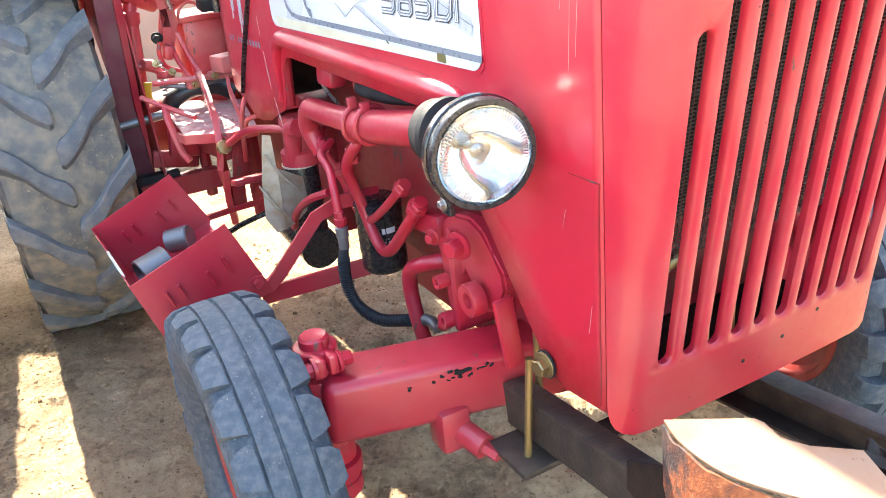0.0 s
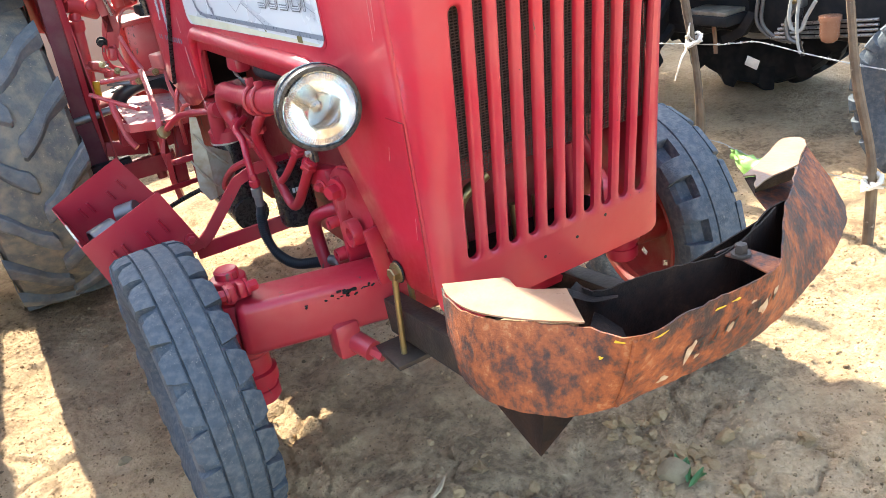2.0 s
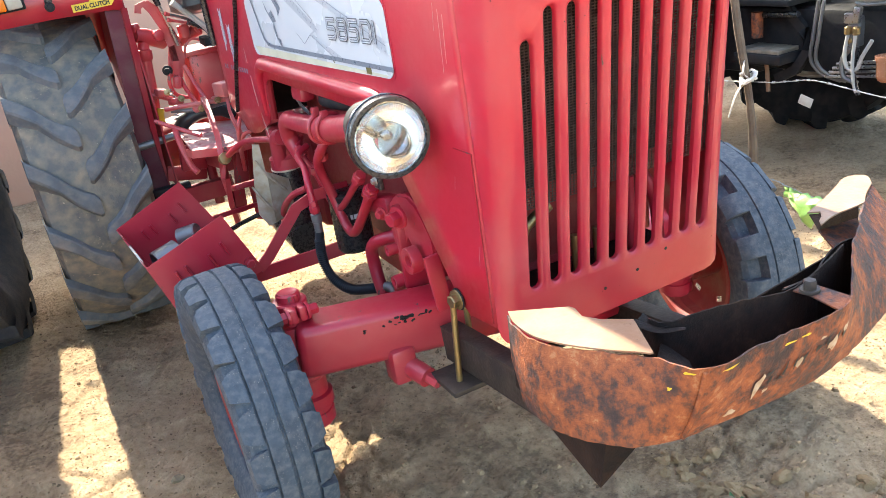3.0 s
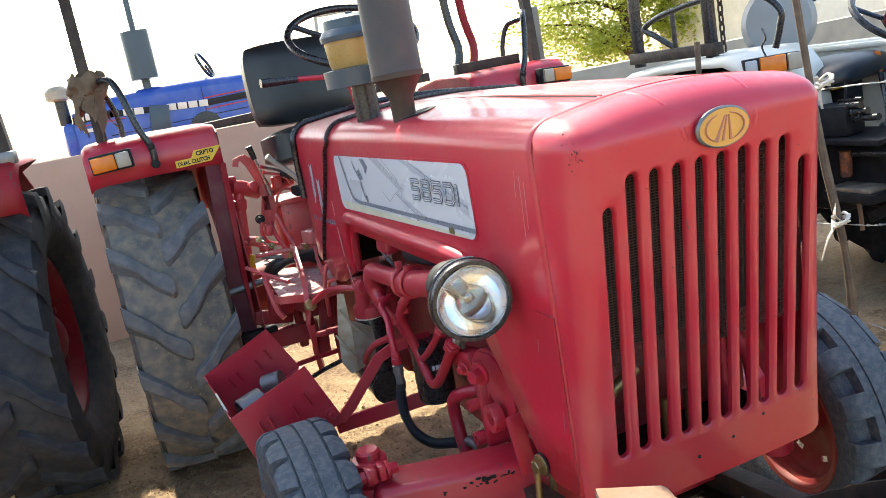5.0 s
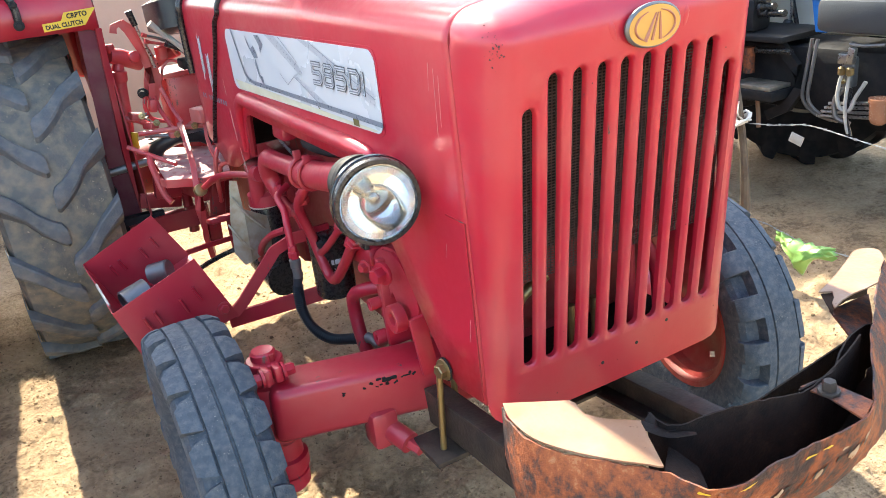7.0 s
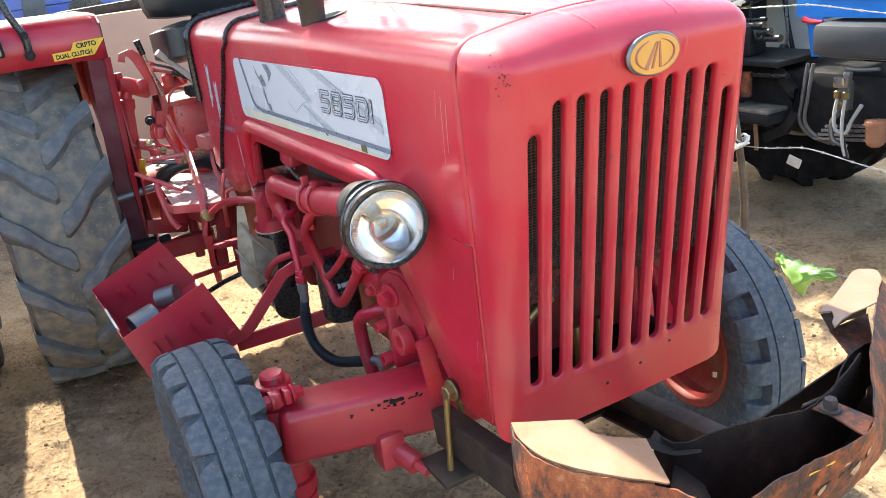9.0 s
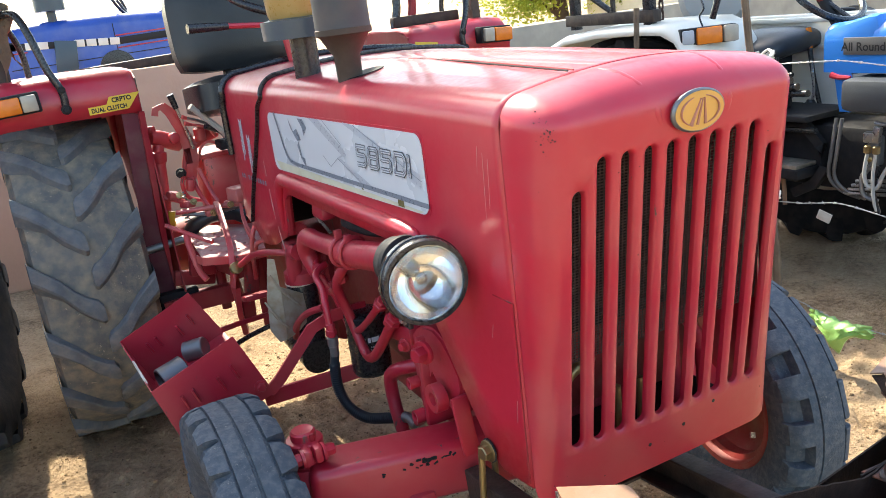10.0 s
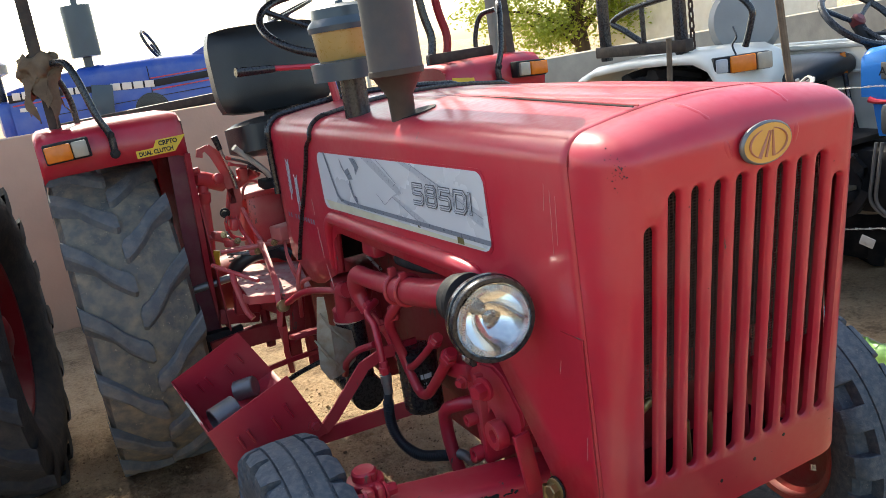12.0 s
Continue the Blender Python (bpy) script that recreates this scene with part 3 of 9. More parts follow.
def nose_mesh():
    """The pressed front with ten open slots, cut out of a triangulated sheet."""
    from mathutils import geometry
    pts, edges = [], []

    def loop(coords):
        base = len(pts)
        pts.extend(Vector(c) for c in coords)
        edges.extend((base + i, base + (i + 1) % len(coords)) for i in range(len(coords)))

    u1, v0, v1 = HALF, 0.64, TOP_Z
    outer = []
    c = 0.055
    for k in range(7):
        t = radians(180 + 90 * k / 6)
        outer.append((-u1 + c + c * math.cos(t), v0 + c + c * math.sin(t)))
    outer += [(x, v0) for x in np.linspace(-u1 + c, u1 - c, 14)[1:-1]]
    for k in range(7):
        t = radians(270 + 90 * k / 6)
        outer.append((u1 - c + c * math.cos(t), v0 + c + c * math.sin(t)))
    outer += [(u1, z) for z in np.linspace(v0 + c, v1, 18)[1:]]
    outer += [(x, v1) for x in np.linspace(u1, -u1, 24)[1:]]
    outer += [(-u1, z) for z in np.linspace(v1, v0 + c, 18)[1:-1]]
    loop(outer)
    lips = []
    for sx, lo, hi in SLOTS:
        r = SLOT_W / 2
        ring = [(sx + r * math.cos(radians(t)), hi - r + r * math.sin(radians(t))) for t in range(0, 181, 22)]
        ring += [(sx + r * math.cos(radians(t)), lo + r + r * math.sin(radians(t))) for t in range(180, 361, 22)]
        loop(ring)
        lips.append(ring)
        big = r + 0.005
        loop([(sx + big * math.cos(radians(t)), (hi - r if t <= 180 else lo + r) + big * math.sin(radians(t))) for t in list(range(0, 181, 22)) + list(range(182, 361, 22))])
    for x in np.arange(-u1 + 0.006, u1, 0.0095):
        for z in list(np.arange(v0 + 0.02, 0.77, 0.022)) + list(np.arange(1.325, v1, 0.011)):
            pts.append(Vector((x, z)))
    for z in np.arange(0.79, 1.32, 0.03):
        for x in [-u1 + ROLL_X * q for q in (0.06, 0.2, 0.36, 0.52, 0.68, 0.84, 1.0)] + [u1 - ROLL_X * q for q in (0.06, 0.2, 0.36, 0.52, 0.68, 0.84, 1.0)]:
            pts.append(Vector((x, z)))
    flat, _, tris, *_ = geometry.delaunay_2d_cdt(pts, edges, [], 1, 1e-5)
    bm = bmesh.new()
    vs = []
    for p in flat:
        q = nose_point(p.x, p.y)
        for sx, lo, hi in SLOTS:
            r = SLOT_W / 2
            zz = min(max(p.y, lo + r), hi - r)
            if math.hypot(p.x - sx, p.y - zz) < r * 1.05:
                q.y += 0.0045
        vs.append(bm.verts.new(q))
    for t in tris:
        cx, cz = sum(flat[i].x for i in t) / 3, sum(flat[i].y for i in t) / 3
        corner = abs(cx) > u1 - c and cz < v0 + c and math.hypot(abs(cx) - u1 + c, cz - v0 - c) > c
        if not inside_slot(cx, cz) and not corner and abs(cx) < u1 and cz > v0:
            try:
                bm.faces.new([vs[i] for i in t])
            except ValueError:
                pass
    for ring in lips:
        front = [bm.verts.new(nose_point(*p) + Vector((0, 0.0045, 0))) for p in ring]
        back = [bm.verts.new(nose_point(*p) + Vector((0, 0.016, 0))) for p in ring]
        for i in range(len(ring)):
            j = (i + 1) % len(ring)
            bm.faces.new((front[i], front[j], back[j], back[i]))
    bmesh.ops.remove_doubles(bm, verts=bm.verts, dist=0.0004)
    bmesh.ops.delete(bm, geom=[v for v in bm.verts if not v.link_faces], context="VERTS")
    return bm


nose = part("grille_cowl", nose_mesh(), RED, tractor, "faded crimson front cowl with ten upright slots", 50)


def hood_mesh():
    """Bonnet: top and both flanks in one shell, the flanks cut away over the engine."""
    bm = bmesh.new()
    ys = [NOSE_Y + 0.003, 0.1, 0.14, 0.18, 0.22, 0.25, 0.28, 0.31, 0.34, 0.37, 0.40, 0.425, 0.44, 0.45, 0.46, 0.48, 0.51] + list(np.linspace(0.56, 1.2, 12)) + [1.235, 1.26, 1.275, 1.285, 1.295, 1.305, 1.33, 1.38, 1.44, 1.5, 1.56, 1.62, 1.68, 1.72]
    low_y = [0.0, 0.10, 0.18, 0.215, 0.305, 0.385, 0.42, 0.44, 0.46, 1.215, 1.25, 1.275, 1.285, 1.30, 1.45, 1.55, 1.64, 1.72]
    low_z = [0.69, 0.68, 0.675, 0.69, 0.81, 0.925, 0.96, 1.05, 1.085, 1.105, 1.095, 1.06, 1.00, 0.96, 0.90, 0.885, 0.93, 0.96]
    rows = []
    for y in ys:
        w, top = half_width(y), TOP_Z + 0.012 * min(1, (y - NOSE_Y) / 0.6)
        zb = float(np.interp(y, low_y, low_z))
        sec = []
        for q in (0, 0.2, 0.4, 0.6, 0.8, 1.0):
            sec.append((-w, zb + (top - ROLL_Z - zb) * q))
        for k in range(1, 8):
            t = radians(180 - 90 * k / 7)
            sec.append((-w + ROLL_X * 1.1 + ROLL_X * 1.1 * math.cos(t), top - ROLL_Z + (ROLL_Z - 0.022) * math.sin(t)))
        inner = w - ROLL_X * 1.1
        for q in (0.75, 0.5, 0.3, 0.285, 0.27, 0.1):
            groove = -0.002 if q == 0.285 else 0.0
            sec.append((-inner * q, top - 0.022 * q * q + groove))
        sec = sec + [(0, top)] + [(-x * STRETCH, z) for x, z in reversed(sec)]
        rows.append([bm.verts.new((x, y, z)) for x, z in sec])
    for a, b in zip(rows, rows[1:]):
        for i in range(len(a) - 1):
            bm.faces.new((a[i], a[i + 1], b[i + 1], b[i]))
    return bm


hood = part("hood", hood_mesh(), RED, tractor, "crimson pressed-steel bonnet with dust and scratches", 40)
sm = hood.modifiers.new("sheet", "SOLIDIFY")
sm.thickness, sm.offset = 0.004, -1
# pressed rib over the engine opening
RIB = [side_point(0.40, 1.118, 0.004), side_point(0.47, 1.132, 0.006), side_point(0.8, 1.14, 0.006), side_point(1.17, 1.15, 0.006), side_point(1.245, 1.145, 0.004), side_point(1.285, 1.10, 0.004), side_point(1.312, 0.98, 0.002)]
part("rib", tube(RIB, [0.008, 0.019, 0.019, 0.019, 0.019, 0.016, 0.008], 14, 6), RED, hood)
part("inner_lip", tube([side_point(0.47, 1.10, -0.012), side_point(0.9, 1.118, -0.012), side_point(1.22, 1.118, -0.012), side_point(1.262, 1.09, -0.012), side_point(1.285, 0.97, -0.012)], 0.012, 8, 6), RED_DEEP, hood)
# seam on the flank and the fine crease across it
part("seam", tube([side_point(0.088, 0.69, 0.0005), side_point(0.086, 1.0, 0.0005), side_point(0.084, 1.06, 0.0005)], 0.0017, 6, 2), RED_DEEP, hood)
part("seam", tube([side_point(0.084, 1.06, 0.0005), side_point(0.15, 1.062, 0.0005)], 0.0013, 6, 1), RED_DEEP, hood)


def arch_strip(y, off, r, flat=1.0):
    """A strip that follows the hood's section at y."""
    w, top = half_width(y), TOP_Z + 0.012 * min(1, (y - NOSE_Y) / 0.6)
    pts = []
    for k in range(0, 8):
        t = radians(180 - 90 * k / 7)
        pts.append((-w + ROLL_X * 1.1 + (ROLL_X * 1.1 + off) * math.cos(t), y, top - ROLL_Z + (ROLL_Z - 0.022 + off) * math.sin(t)))
    inner = w - ROLL_X * 1.1
    pts += [(-inner * q, y, top - 0.022 * q * q + off) for q in (0.75, 0.5, 0.25)]
    return pts + [(0, y, top + off)] + [(-x * STRETCH, yy, z) for x, yy, z in reversed(pts)]


part("seam", tube(arch_strip(NOSE_Y + 0.001, 0.0000, 0.0016), 0.0014, 6, 2), RED_DEEP, hood, "dark joint between bonnet and cowl")
part("rubber_strap", tube([side_point(1.63, 0.955, 0.005), side_point(1.56, 1.06, 0.005), side_point(1.46, 1.19, 0.005), side_point(1.385, 1.29, 0.005), side_point(1.34, 1.36, 0.005)] + arch_strip(1.30, 0.005, 0.01), 0.0078, 8, 4, 0.55), BLACK, tractor, "black rubber strip down the bonnet's rear edge")
part("rubber_strap", tube([side_point(1.72, 1.18, 0.006), side_point(1.715, 1.33, 0.007)] + arch_strip(1.70, 0.007, 0.01), 0.012, 8, 3), BLACK, tractor)

# pressed line along the top
for off in (0.0, 0.012):
    part("groove", tube([(-0.128 + 0.085 * min(1, q) - off, 0.08 + 0.95 * q, TOP_Z + 0.012 * min(1, 0.95 * q / 0.6) - 0.0024) for q in (0, 0.25, 0.5, 0.75, 1.0)], 0.0018, 6, 3), BLACK_MATT if off else RED_DEEP, hood)

# badge
em = frame_m(nose_point(0.024, 1.362) + Vector((0, -0.004, 0)), (1, 0, 0), (0, -0.08, 1))
badge = part("badge", lathe([(0.0600, 0.001), (0.0605, 0.005), (0.056, 0.0085), (0.0535, 0.008)], em @ Matrix.Diagonal((1, 0.62, 1, 1)), 40), GREY_METAL, tractor, "oval gold badge with a worn road emblem")
part("badge_face", lathe([(0.055, 0.007), (0.055, 0.0088), (0.03, 0.0095)], em @ Matrix.Diagonal((1, 0.61, 1, 1)), 40), GOLD, badge)
for t0, t1 in ((-1.15, 1.30), (1.95, 4.35)):
    part("emblem_line", tube([em @ Vector((0.043 * math.cos(t), 0.0255 * math.sin(t), 0.0094)) for t in np.linspace(t0, t1, 14)], [0.0012, 0.003, 0.0034, 0.003, 0.0012], 6, 2, 0.6), GOLD_LINE, badge)
for x0, x1, w0 in ((-0.021, 0.001, 0.0042), (-0.006, 0.0055, 0.0036), (0.012, 0.0095, 0.0042)):
    part("emblem_line", tube([em @ Vector((x0, -0.0235, 0.0088)), em @ Vector((x1, 0.021, 0.0098))], [w0, 0.0014], 6, 1), GOLD_LINE, badge)
# low pressed ridge over the cowl's top edge, fading out above the badge
for u0, u1 in ((-0.092, -0.045), (0.112, 0.098)):
    run = [(0.0, 0.0128), (0.2, 0.0126), (0.45, 0.0126), (0.7, 0.0130), (0.88, 0.0136), (1.0, 0.0146)]
    part("pressed_ridge", tube([nose_point(u0 + (u1 - u0) * q, TOP_Z - 0.004 - 0.095 * q) + Vector((0, sink * min(1.0, 0.4 + q), -sink * (1 - 0.7 * q))) for q, sink in run], 0.0140, 20, 3), RED, nose)
for x, z in ((0.045, 0.715), (-0.04, 0.70), (0.12, 0.74)):
    part("screw_hole", lathe([(0.004, -0.001), (0.004, 0.0006), (0.002, 0.001)], frame_m(nose_point(x, z), (1, 0, 0), (0, 0, 1)), 10), INK, nose)

# screen, radiator and lower mouth behind the slots
screen = bmesh.new()
for k in range(60):
    x = -0.26 + 0.52 * k / 59
    add_tube(screen, [(x, 0.045, 0.93), (x, -0.006, 1.36)], 0.0012, 4, 1, False)
for k in range(78):
    z = 0.93 + 0.43 * k / 77
    y = 0.045 - 0.051 * k / 77
    add_tube(screen, [(-0.262, y, z), (0.262, y, z)], 0.0012, 4, 1, False)
part("grille_screen", screen, SCREEN, tractor, "black woven wire screen behind the slots")
rad = block((0.5, 0.07, 0.46), (0, 0.2, 1.15), bevel=0.008)
part("radiator", rad, worn("radiator_core", (0.02, 0.017, 0.016), (0.035, 0.025, 0.02), rough=0.7, scale=20, fine=400, bump=0.6, dust=(0.12, 0.08, 0.05), dust_amount=0.2), tractor, "dark dusty radiator core")
part("lower_tray", block((0.50, 0.03, 0.20), (0, 0.235, 0.80), bevel=0.006), RIM_RED, tractor, "rusty crimson panel under the radiator")
part("lower_tray", block((0.46, 0.13, 0.012), (0, 0.155, 0.70), bevel=0.003), RUST_SHADED, tractor)
part("oil_cooler_pipe", tube([(-0.2, 0.1, 0.76), (-0.19, 0.1, 0.86), (-0.12, 0.1, 0.9)], 0.012, 10, 4), BRASS, tractor)
for x in (-0.064, -0.005):
    part("drain_tube", tube([(x, 0.1, 0.705), (x, 0.1, 0.815)], 0.0085, 10, 1), BRASS, tractor, "zinc-plated drain tube")
part("oil_cooler_pipe", tube([(0.1, 0.11, 0.71), (0.1, 0.11, 0.9)], 0.012, 10, 4), RED_OLD, tractor)
part("oil_cooler_pipe", tube([(0.17, 0.10, 0.71), (0.16, 0.10, 0.84), (0.13, 0.12, 0.92)], 0.014, 10, 4), RED_OLD, tractor)

# side decal plate


def decal_map(s, t, off=0.0):
    """s from 0 at the rear to 1 at the front, t from 0 below to 1 above."""
    y = 1.275 - 0.925 * s
    z = (1.178 + 0.002 * s) + (0.168) * t
    return side_point(y, z, off)


def decal_sheet(outline, off, thick=0.0012):
    bm = bmesh.new()
    low = [bm.verts.new(decal_map(s, t, off - thick)) for s, t in outline]
    high = [bm.verts.new(decal_map(s, t, off)) for s, t in outline]
    n = len(outline)
    bm.faces.new(high)
    for i in range(n):
        bm.faces.new((low[i], low[(i + 1) % n], high[(i + 1) % n], high[i]))
    return bm


def decal_round(grow=0.0):
    out = []
    for x, y in rounded(0.925 + grow, 0.168 + grow, 0.028, 6):
        out.append((x / 0.925 + 0.5, y / 0.168 + 0.5))
    return out


def strokes(lines, width, off):
    """Printed lines of one width over the decal, each a polyline in (s, t)."""
    bm = bmesh.new()
    for line in lines:
        for (s0, t0), (s1, t1) in zip(line, line[1:]):
            d = Vector(((s1 - s0) * 0.925, (t1 - t0) * 0.168)).normalized() * width / 2
            n = Vector((-d.y, d.x))
            quad = []
            for s, t, k in ((s0, t0, 1), (s1, t1, 1), (s1, t1, -1), (s0, t0, -1)):
                ext = d * (-0.6 if (s, t) == (s0, t0) else 0.6)
                quad.append(bm.verts.new(decal_map(s + (k * n.x + ext.x) / 0.925, t + (k * n.y + ext.y) / 0.168, off)))
            bm.faces.new(quad)
    return bm


part("decal_rim", decal_sheet(decal_round(0.012), 0.0012), RED, hood, "raised crimson border round the decal")
decal = part("side_decal", decal_sheet(decal_round(), 0.003), DECAL, hood, "white and grey printed side panel, partly peeled")
part("grey_stripe", strokes([[(0.07, 1.0), (0.115, 0.45), (0.13, 0.3), (0.155, 0.22), (0.2, 0.19), (1.0, 0.125)]], 0.011, 0.0042), DECAL_GREY, decal)
part("grey_stripe", strokes([[(0.40, 1.0), (0.58, 0.55), (0.53, 0.46)], [(0.60, 1.0), (0.78, 0.72)]], 0.004, 0.0041), DECAL_PALE, decal)
part("thin_line", strokes([[(0.66, 0.99), (0.985, 0.42)], [(0.46, 1.0), (0.565, 0.68), (0.545, 0.62)], [(0.43, 0.46), (0.475, 0.31), (0.53, 0.46)], [(0.53, 0.46), (0.67, 0.17)]], 0.0016, 0.0044), DECAL_GREY, decal)
pk = bmesh.new()
for outline in ([(0.36, 1.0), (0.43, 1.0), (0.60, 0.55), (0.57, 0.5)], [(0.60, 1.0), (0.64, 1.0), (0.98, 0.5), (0.98, 0.3), (0.9, 0.45)], [(0.53, 0.45), (0.55, 0.47), (0.73, 0.17), (0.66, 0.17)]):
    pk.faces.new([pk.verts.new(decal_map(s, t, 0.0037)) for s, t in outline])
part("grey_band", pk, DECAL_PALE, decal)
for outline in ([(0.19, 0.95), (0.22, 0.74), (0.25, 0.8), (0.275, 0.62), (0.24, 0.6), (0.2, 0.8)], [(0.27, 0.97), (0.31, 0.97), (0.335, 0.84), (0.30, 0.7), (0.30, 0.82)], [(0.25, 0.6), (0.262, 0.38), (0.255, 0.3), (0.235, 0.52)], [(0.255, 0.36), (0.285, 0.33), (0.285, 0.18), (0.262, 0.27)]):
    ch = bmesh.new()
    ch.faces.new([ch.verts.new(decal_map(s, t, 0.0040)) for s, t in outline])
    part("peeled_patch", ch, DECAL_GREY, decal)
pl = bmesh.new()
for outline in ([(0.02, 0.16), (0.98, 0.04), (0.96, 0.01), (0.05, 0.01)],):
    pl.faces.new([pl.verts.new(decal_map(s, t, 0.0036)) for s, t in outline])
part("peeled_edge", pl, PEEL, decal)
GLUE = worn("dried_glue", (0.14, 0.12, 0.04), rough=0.8, scale=30)
for outline in ([(0.855, 0.11), (0.885, 0.10), (0.885, 0.015), (0.855, 0.02)], [(0.655, 0.14), (0.672, 0.09), (0.66, 0.09)]):
    pt = bmesh.new()
    pt.faces.new([pt.verts.new(decal_map(s, t, 0.0041)) for s, t in outline])
    part("peeled_patch", pt, GLUE, decal)
GLYPHS = {"5": [[(1, 1), (0, 1), (0, 0.55), (0.85, 0.55), (1, 0.45), (1, 0.12), (0.85, 0), (0, 0)]], "8": [[(0.12, 0.54), (0, 0.65), (0, 0.9), (0.12, 1), (0.88, 1), (1, 0.9), (1, 0.65), (0.88, 0.54), (0.12, 0.54), (0, 0.42), (0, 0.1), (0.12, 0), (0.88, 0), (1, 0.1), (1, 0.42), (0.88, 0.54)]],
          "D": [[(0, 0), (0, 1), (0.8, 1), (1, 0.82), (1, 0.18), (0.8, 0), (0, 0)]], "I": [[(0.5, 0), (0.5, 1)]]}
for glyph, s0, s1 in (("5", 0.660, 0.706), ("8", 0.728, 0.774), ("5", 0.796, 0.842), ("D", 0.866, 0.914), ("I", 0.925, 0.945)):
    lines = [[(s0 + (s1 - s0) * (x + 0.12 * y), 0.455 + 0.25 * y) for x, y in line] for line in GLYPHS[glyph]]
    letter = part("model_letter", strokes(lines, 0.0130, 0.0046), DECAL_DARK, decal)
    part("letter_fill", strokes(lines, 0.0080, 0.0050), DECAL, letter)
    part("letter_core", strokes(lines, 0.0026, 0.0054), DECAL_GREY, letter)
# maker's line and wheat ears on the rear flank
for y0, z0, tall in ((1.585, 1.20, 0.10), (1.528, 1.165, 0.085)):
    ear = bmesh.new()
    add_tube(ear, [side_point(y0 + 0.012, z0 - 0.03, 0.0008), side_point(y0, z0 + 0.02, 0.0008), side_point(y0 - 0.012, z0 + tall, 0.0008)], 0.0022, 5, 2)
    for k in range(7):
        for e in (-1, 1):
            q = k / 6
            at = side_point(y0 - 0.012 * q + e * 0.010, z0 + tall * q, 0.0010)
            add_lathe(ear, [(0.0125, 0), (0.010, 0.0008)], frame_m(at, Vector((0, 0.55 * e, 0.85)), Vector((0, 0.85, -0.55 * e))) @ Matrix.Diagonal((1, 0.34, 1, 1)), 8)
    part("wheat_ear_print", ear, DECAL_PALE, hood)
for k in range(11):
    if k not in (2, 5):
        bar = bmesh.new()
        bar.faces.new([bar.verts.new(side_point(1.665 - 0.024 * k + a, 1.105 + b, 0.0008)) for a, b in ((0, 0), (-0.013, 0), (-0.013, 0.016), (0, 0.016))])
        part("maker_bar", bar, DECAL_GREY, hood)
PRIMER = worn("scratched_primer", (0.5, 0.3, 0.27), rough=0.6)
for line in ([(1.395, 1.10), (1.39, 1.05), (1.385, 1.0)], [(1.375, 0.98), (1.355, 0.93), (1.345, 0.9)], [(1.40, 1.19), (1.398, 1.14)]):
    part("scratch", tube([side_point(y, z, 0.0004) for y, z in line], [0.0006, 0.002, 0.0006], 5, 4), PRIMER, hood)
for y, z, l in ((0.12, 1.32, 0.09), (0.135, 1.33, 0.12), (0.15, 1.34, 0.05), (0.105, 0.86, 0.05), (0.16, 1.0, 0.03)):
    part("scratch", tube([side_point(y, z, 0.0002), side_point(y + 0.008, z - l, 0.0002)], [0.0004, 0.0009, 0.0003], 5, 1), PRIMER, hood)
chipm = bmesh.new()
rng = random.Random(4)
for k in range(34):
    u, v = -0.255 + rng.gauss(0, 0.004), 1.37 + rng.gauss(0, 0.014)
    p = nose_point(u, v)
    d = (p - Vector((-0.1, 0.2, 1.25))).normalized()
    add_lathe(chipm, [(rng.uniform(0.0006, 0.002), 0), (0.0006, 0.0004)], frame_m(p, d.orthogonal(), d.cross(d.orthogonal())), 6)
for k in range(40):
    u, v = rng.uniform(-0.27, 0.27), rng.uniform(0.67, 1.36)
    if not inside_slot(u, v):
        p = nose_point(u, v)
        add_lathe(chipm, [(rng.uniform(0.0006, 0.002), 0), (0.0005, 0.0005)], frame_m(p, (1, 0, 0), (0, 0, 1)), 5)
tagged(part("paint_chips", chipm, worn("bare_chips", (0.05, 0.03, 0.035), (0.16, 0.05, 0.055), rough=0.8, scale=90), nose), kind="stuff")

# headlamp on its bracket
LAMP = Vector((-0.398, 0.226, 1.10))
LAMP_WAY = Vector((-0.16, -1, 0.07)).normalized()
lm = frame_m(LAMP, LAMP_WAY.cross(Vector((0, 0, 1))), (0, 0, 1))
if (lm.to_3x3() @ Vector((0, 0, 1))).dot(LAMP_WAY) < 0:
    lm = frame_m(LAMP, -LAMP_WAY.cross(Vector((0, 0, 1))), (0, 0, 1))
lm = lm @ Matrix.Scale(0.86, 4)
lamp = part("headlamp", lathe([(0.02, -0.072), (0.055, -0.068), (0.078, -0.055), (0.089, -0.035), (0.094, -0.012), (0.096, 0.008), (0.0965, 0.012), (0.0965, 0.024), (0.094, 0.0285), (0.086, 0.029), (0.084, 0.022)], lm, 48, caps=(True, False)), BLACK, tractor, "round black headlamp with a clear ribbed glass")
part("rim", lathe([(0.0955, -0.012), (0.099, -0.008), (0.0995, 0.006), (0.097, 0.008)], lm, 48, closed=True), worn("gloss_black_trim", (0.012, 0.012, 0.014), rough=0.22, scale=5, bump=0.02, coat=0.5), lamp)
REFLECT = node_material("headlamp_reflector")
REFLECT[3].inputs["Base Color"].default_value, REFLECT[3].inputs["Metallic"].default_value, REFLECT[3].inputs["Roughness"].default_value = (0.86, 0.86, 0.84, 1), 1.0, 0.06
rb = lathe([(r, -0.045 + 9.4 * r * r) for r in (0.083, 0.078, 0.072, 0.066, 0.060, 0.054, 0.048, 0.042, 0.036, 0.030, 0.024, 0.018, 0.012)], lm, 64, caps=(False, True))
part("reflector", rb, REFLECT[0], lamp)
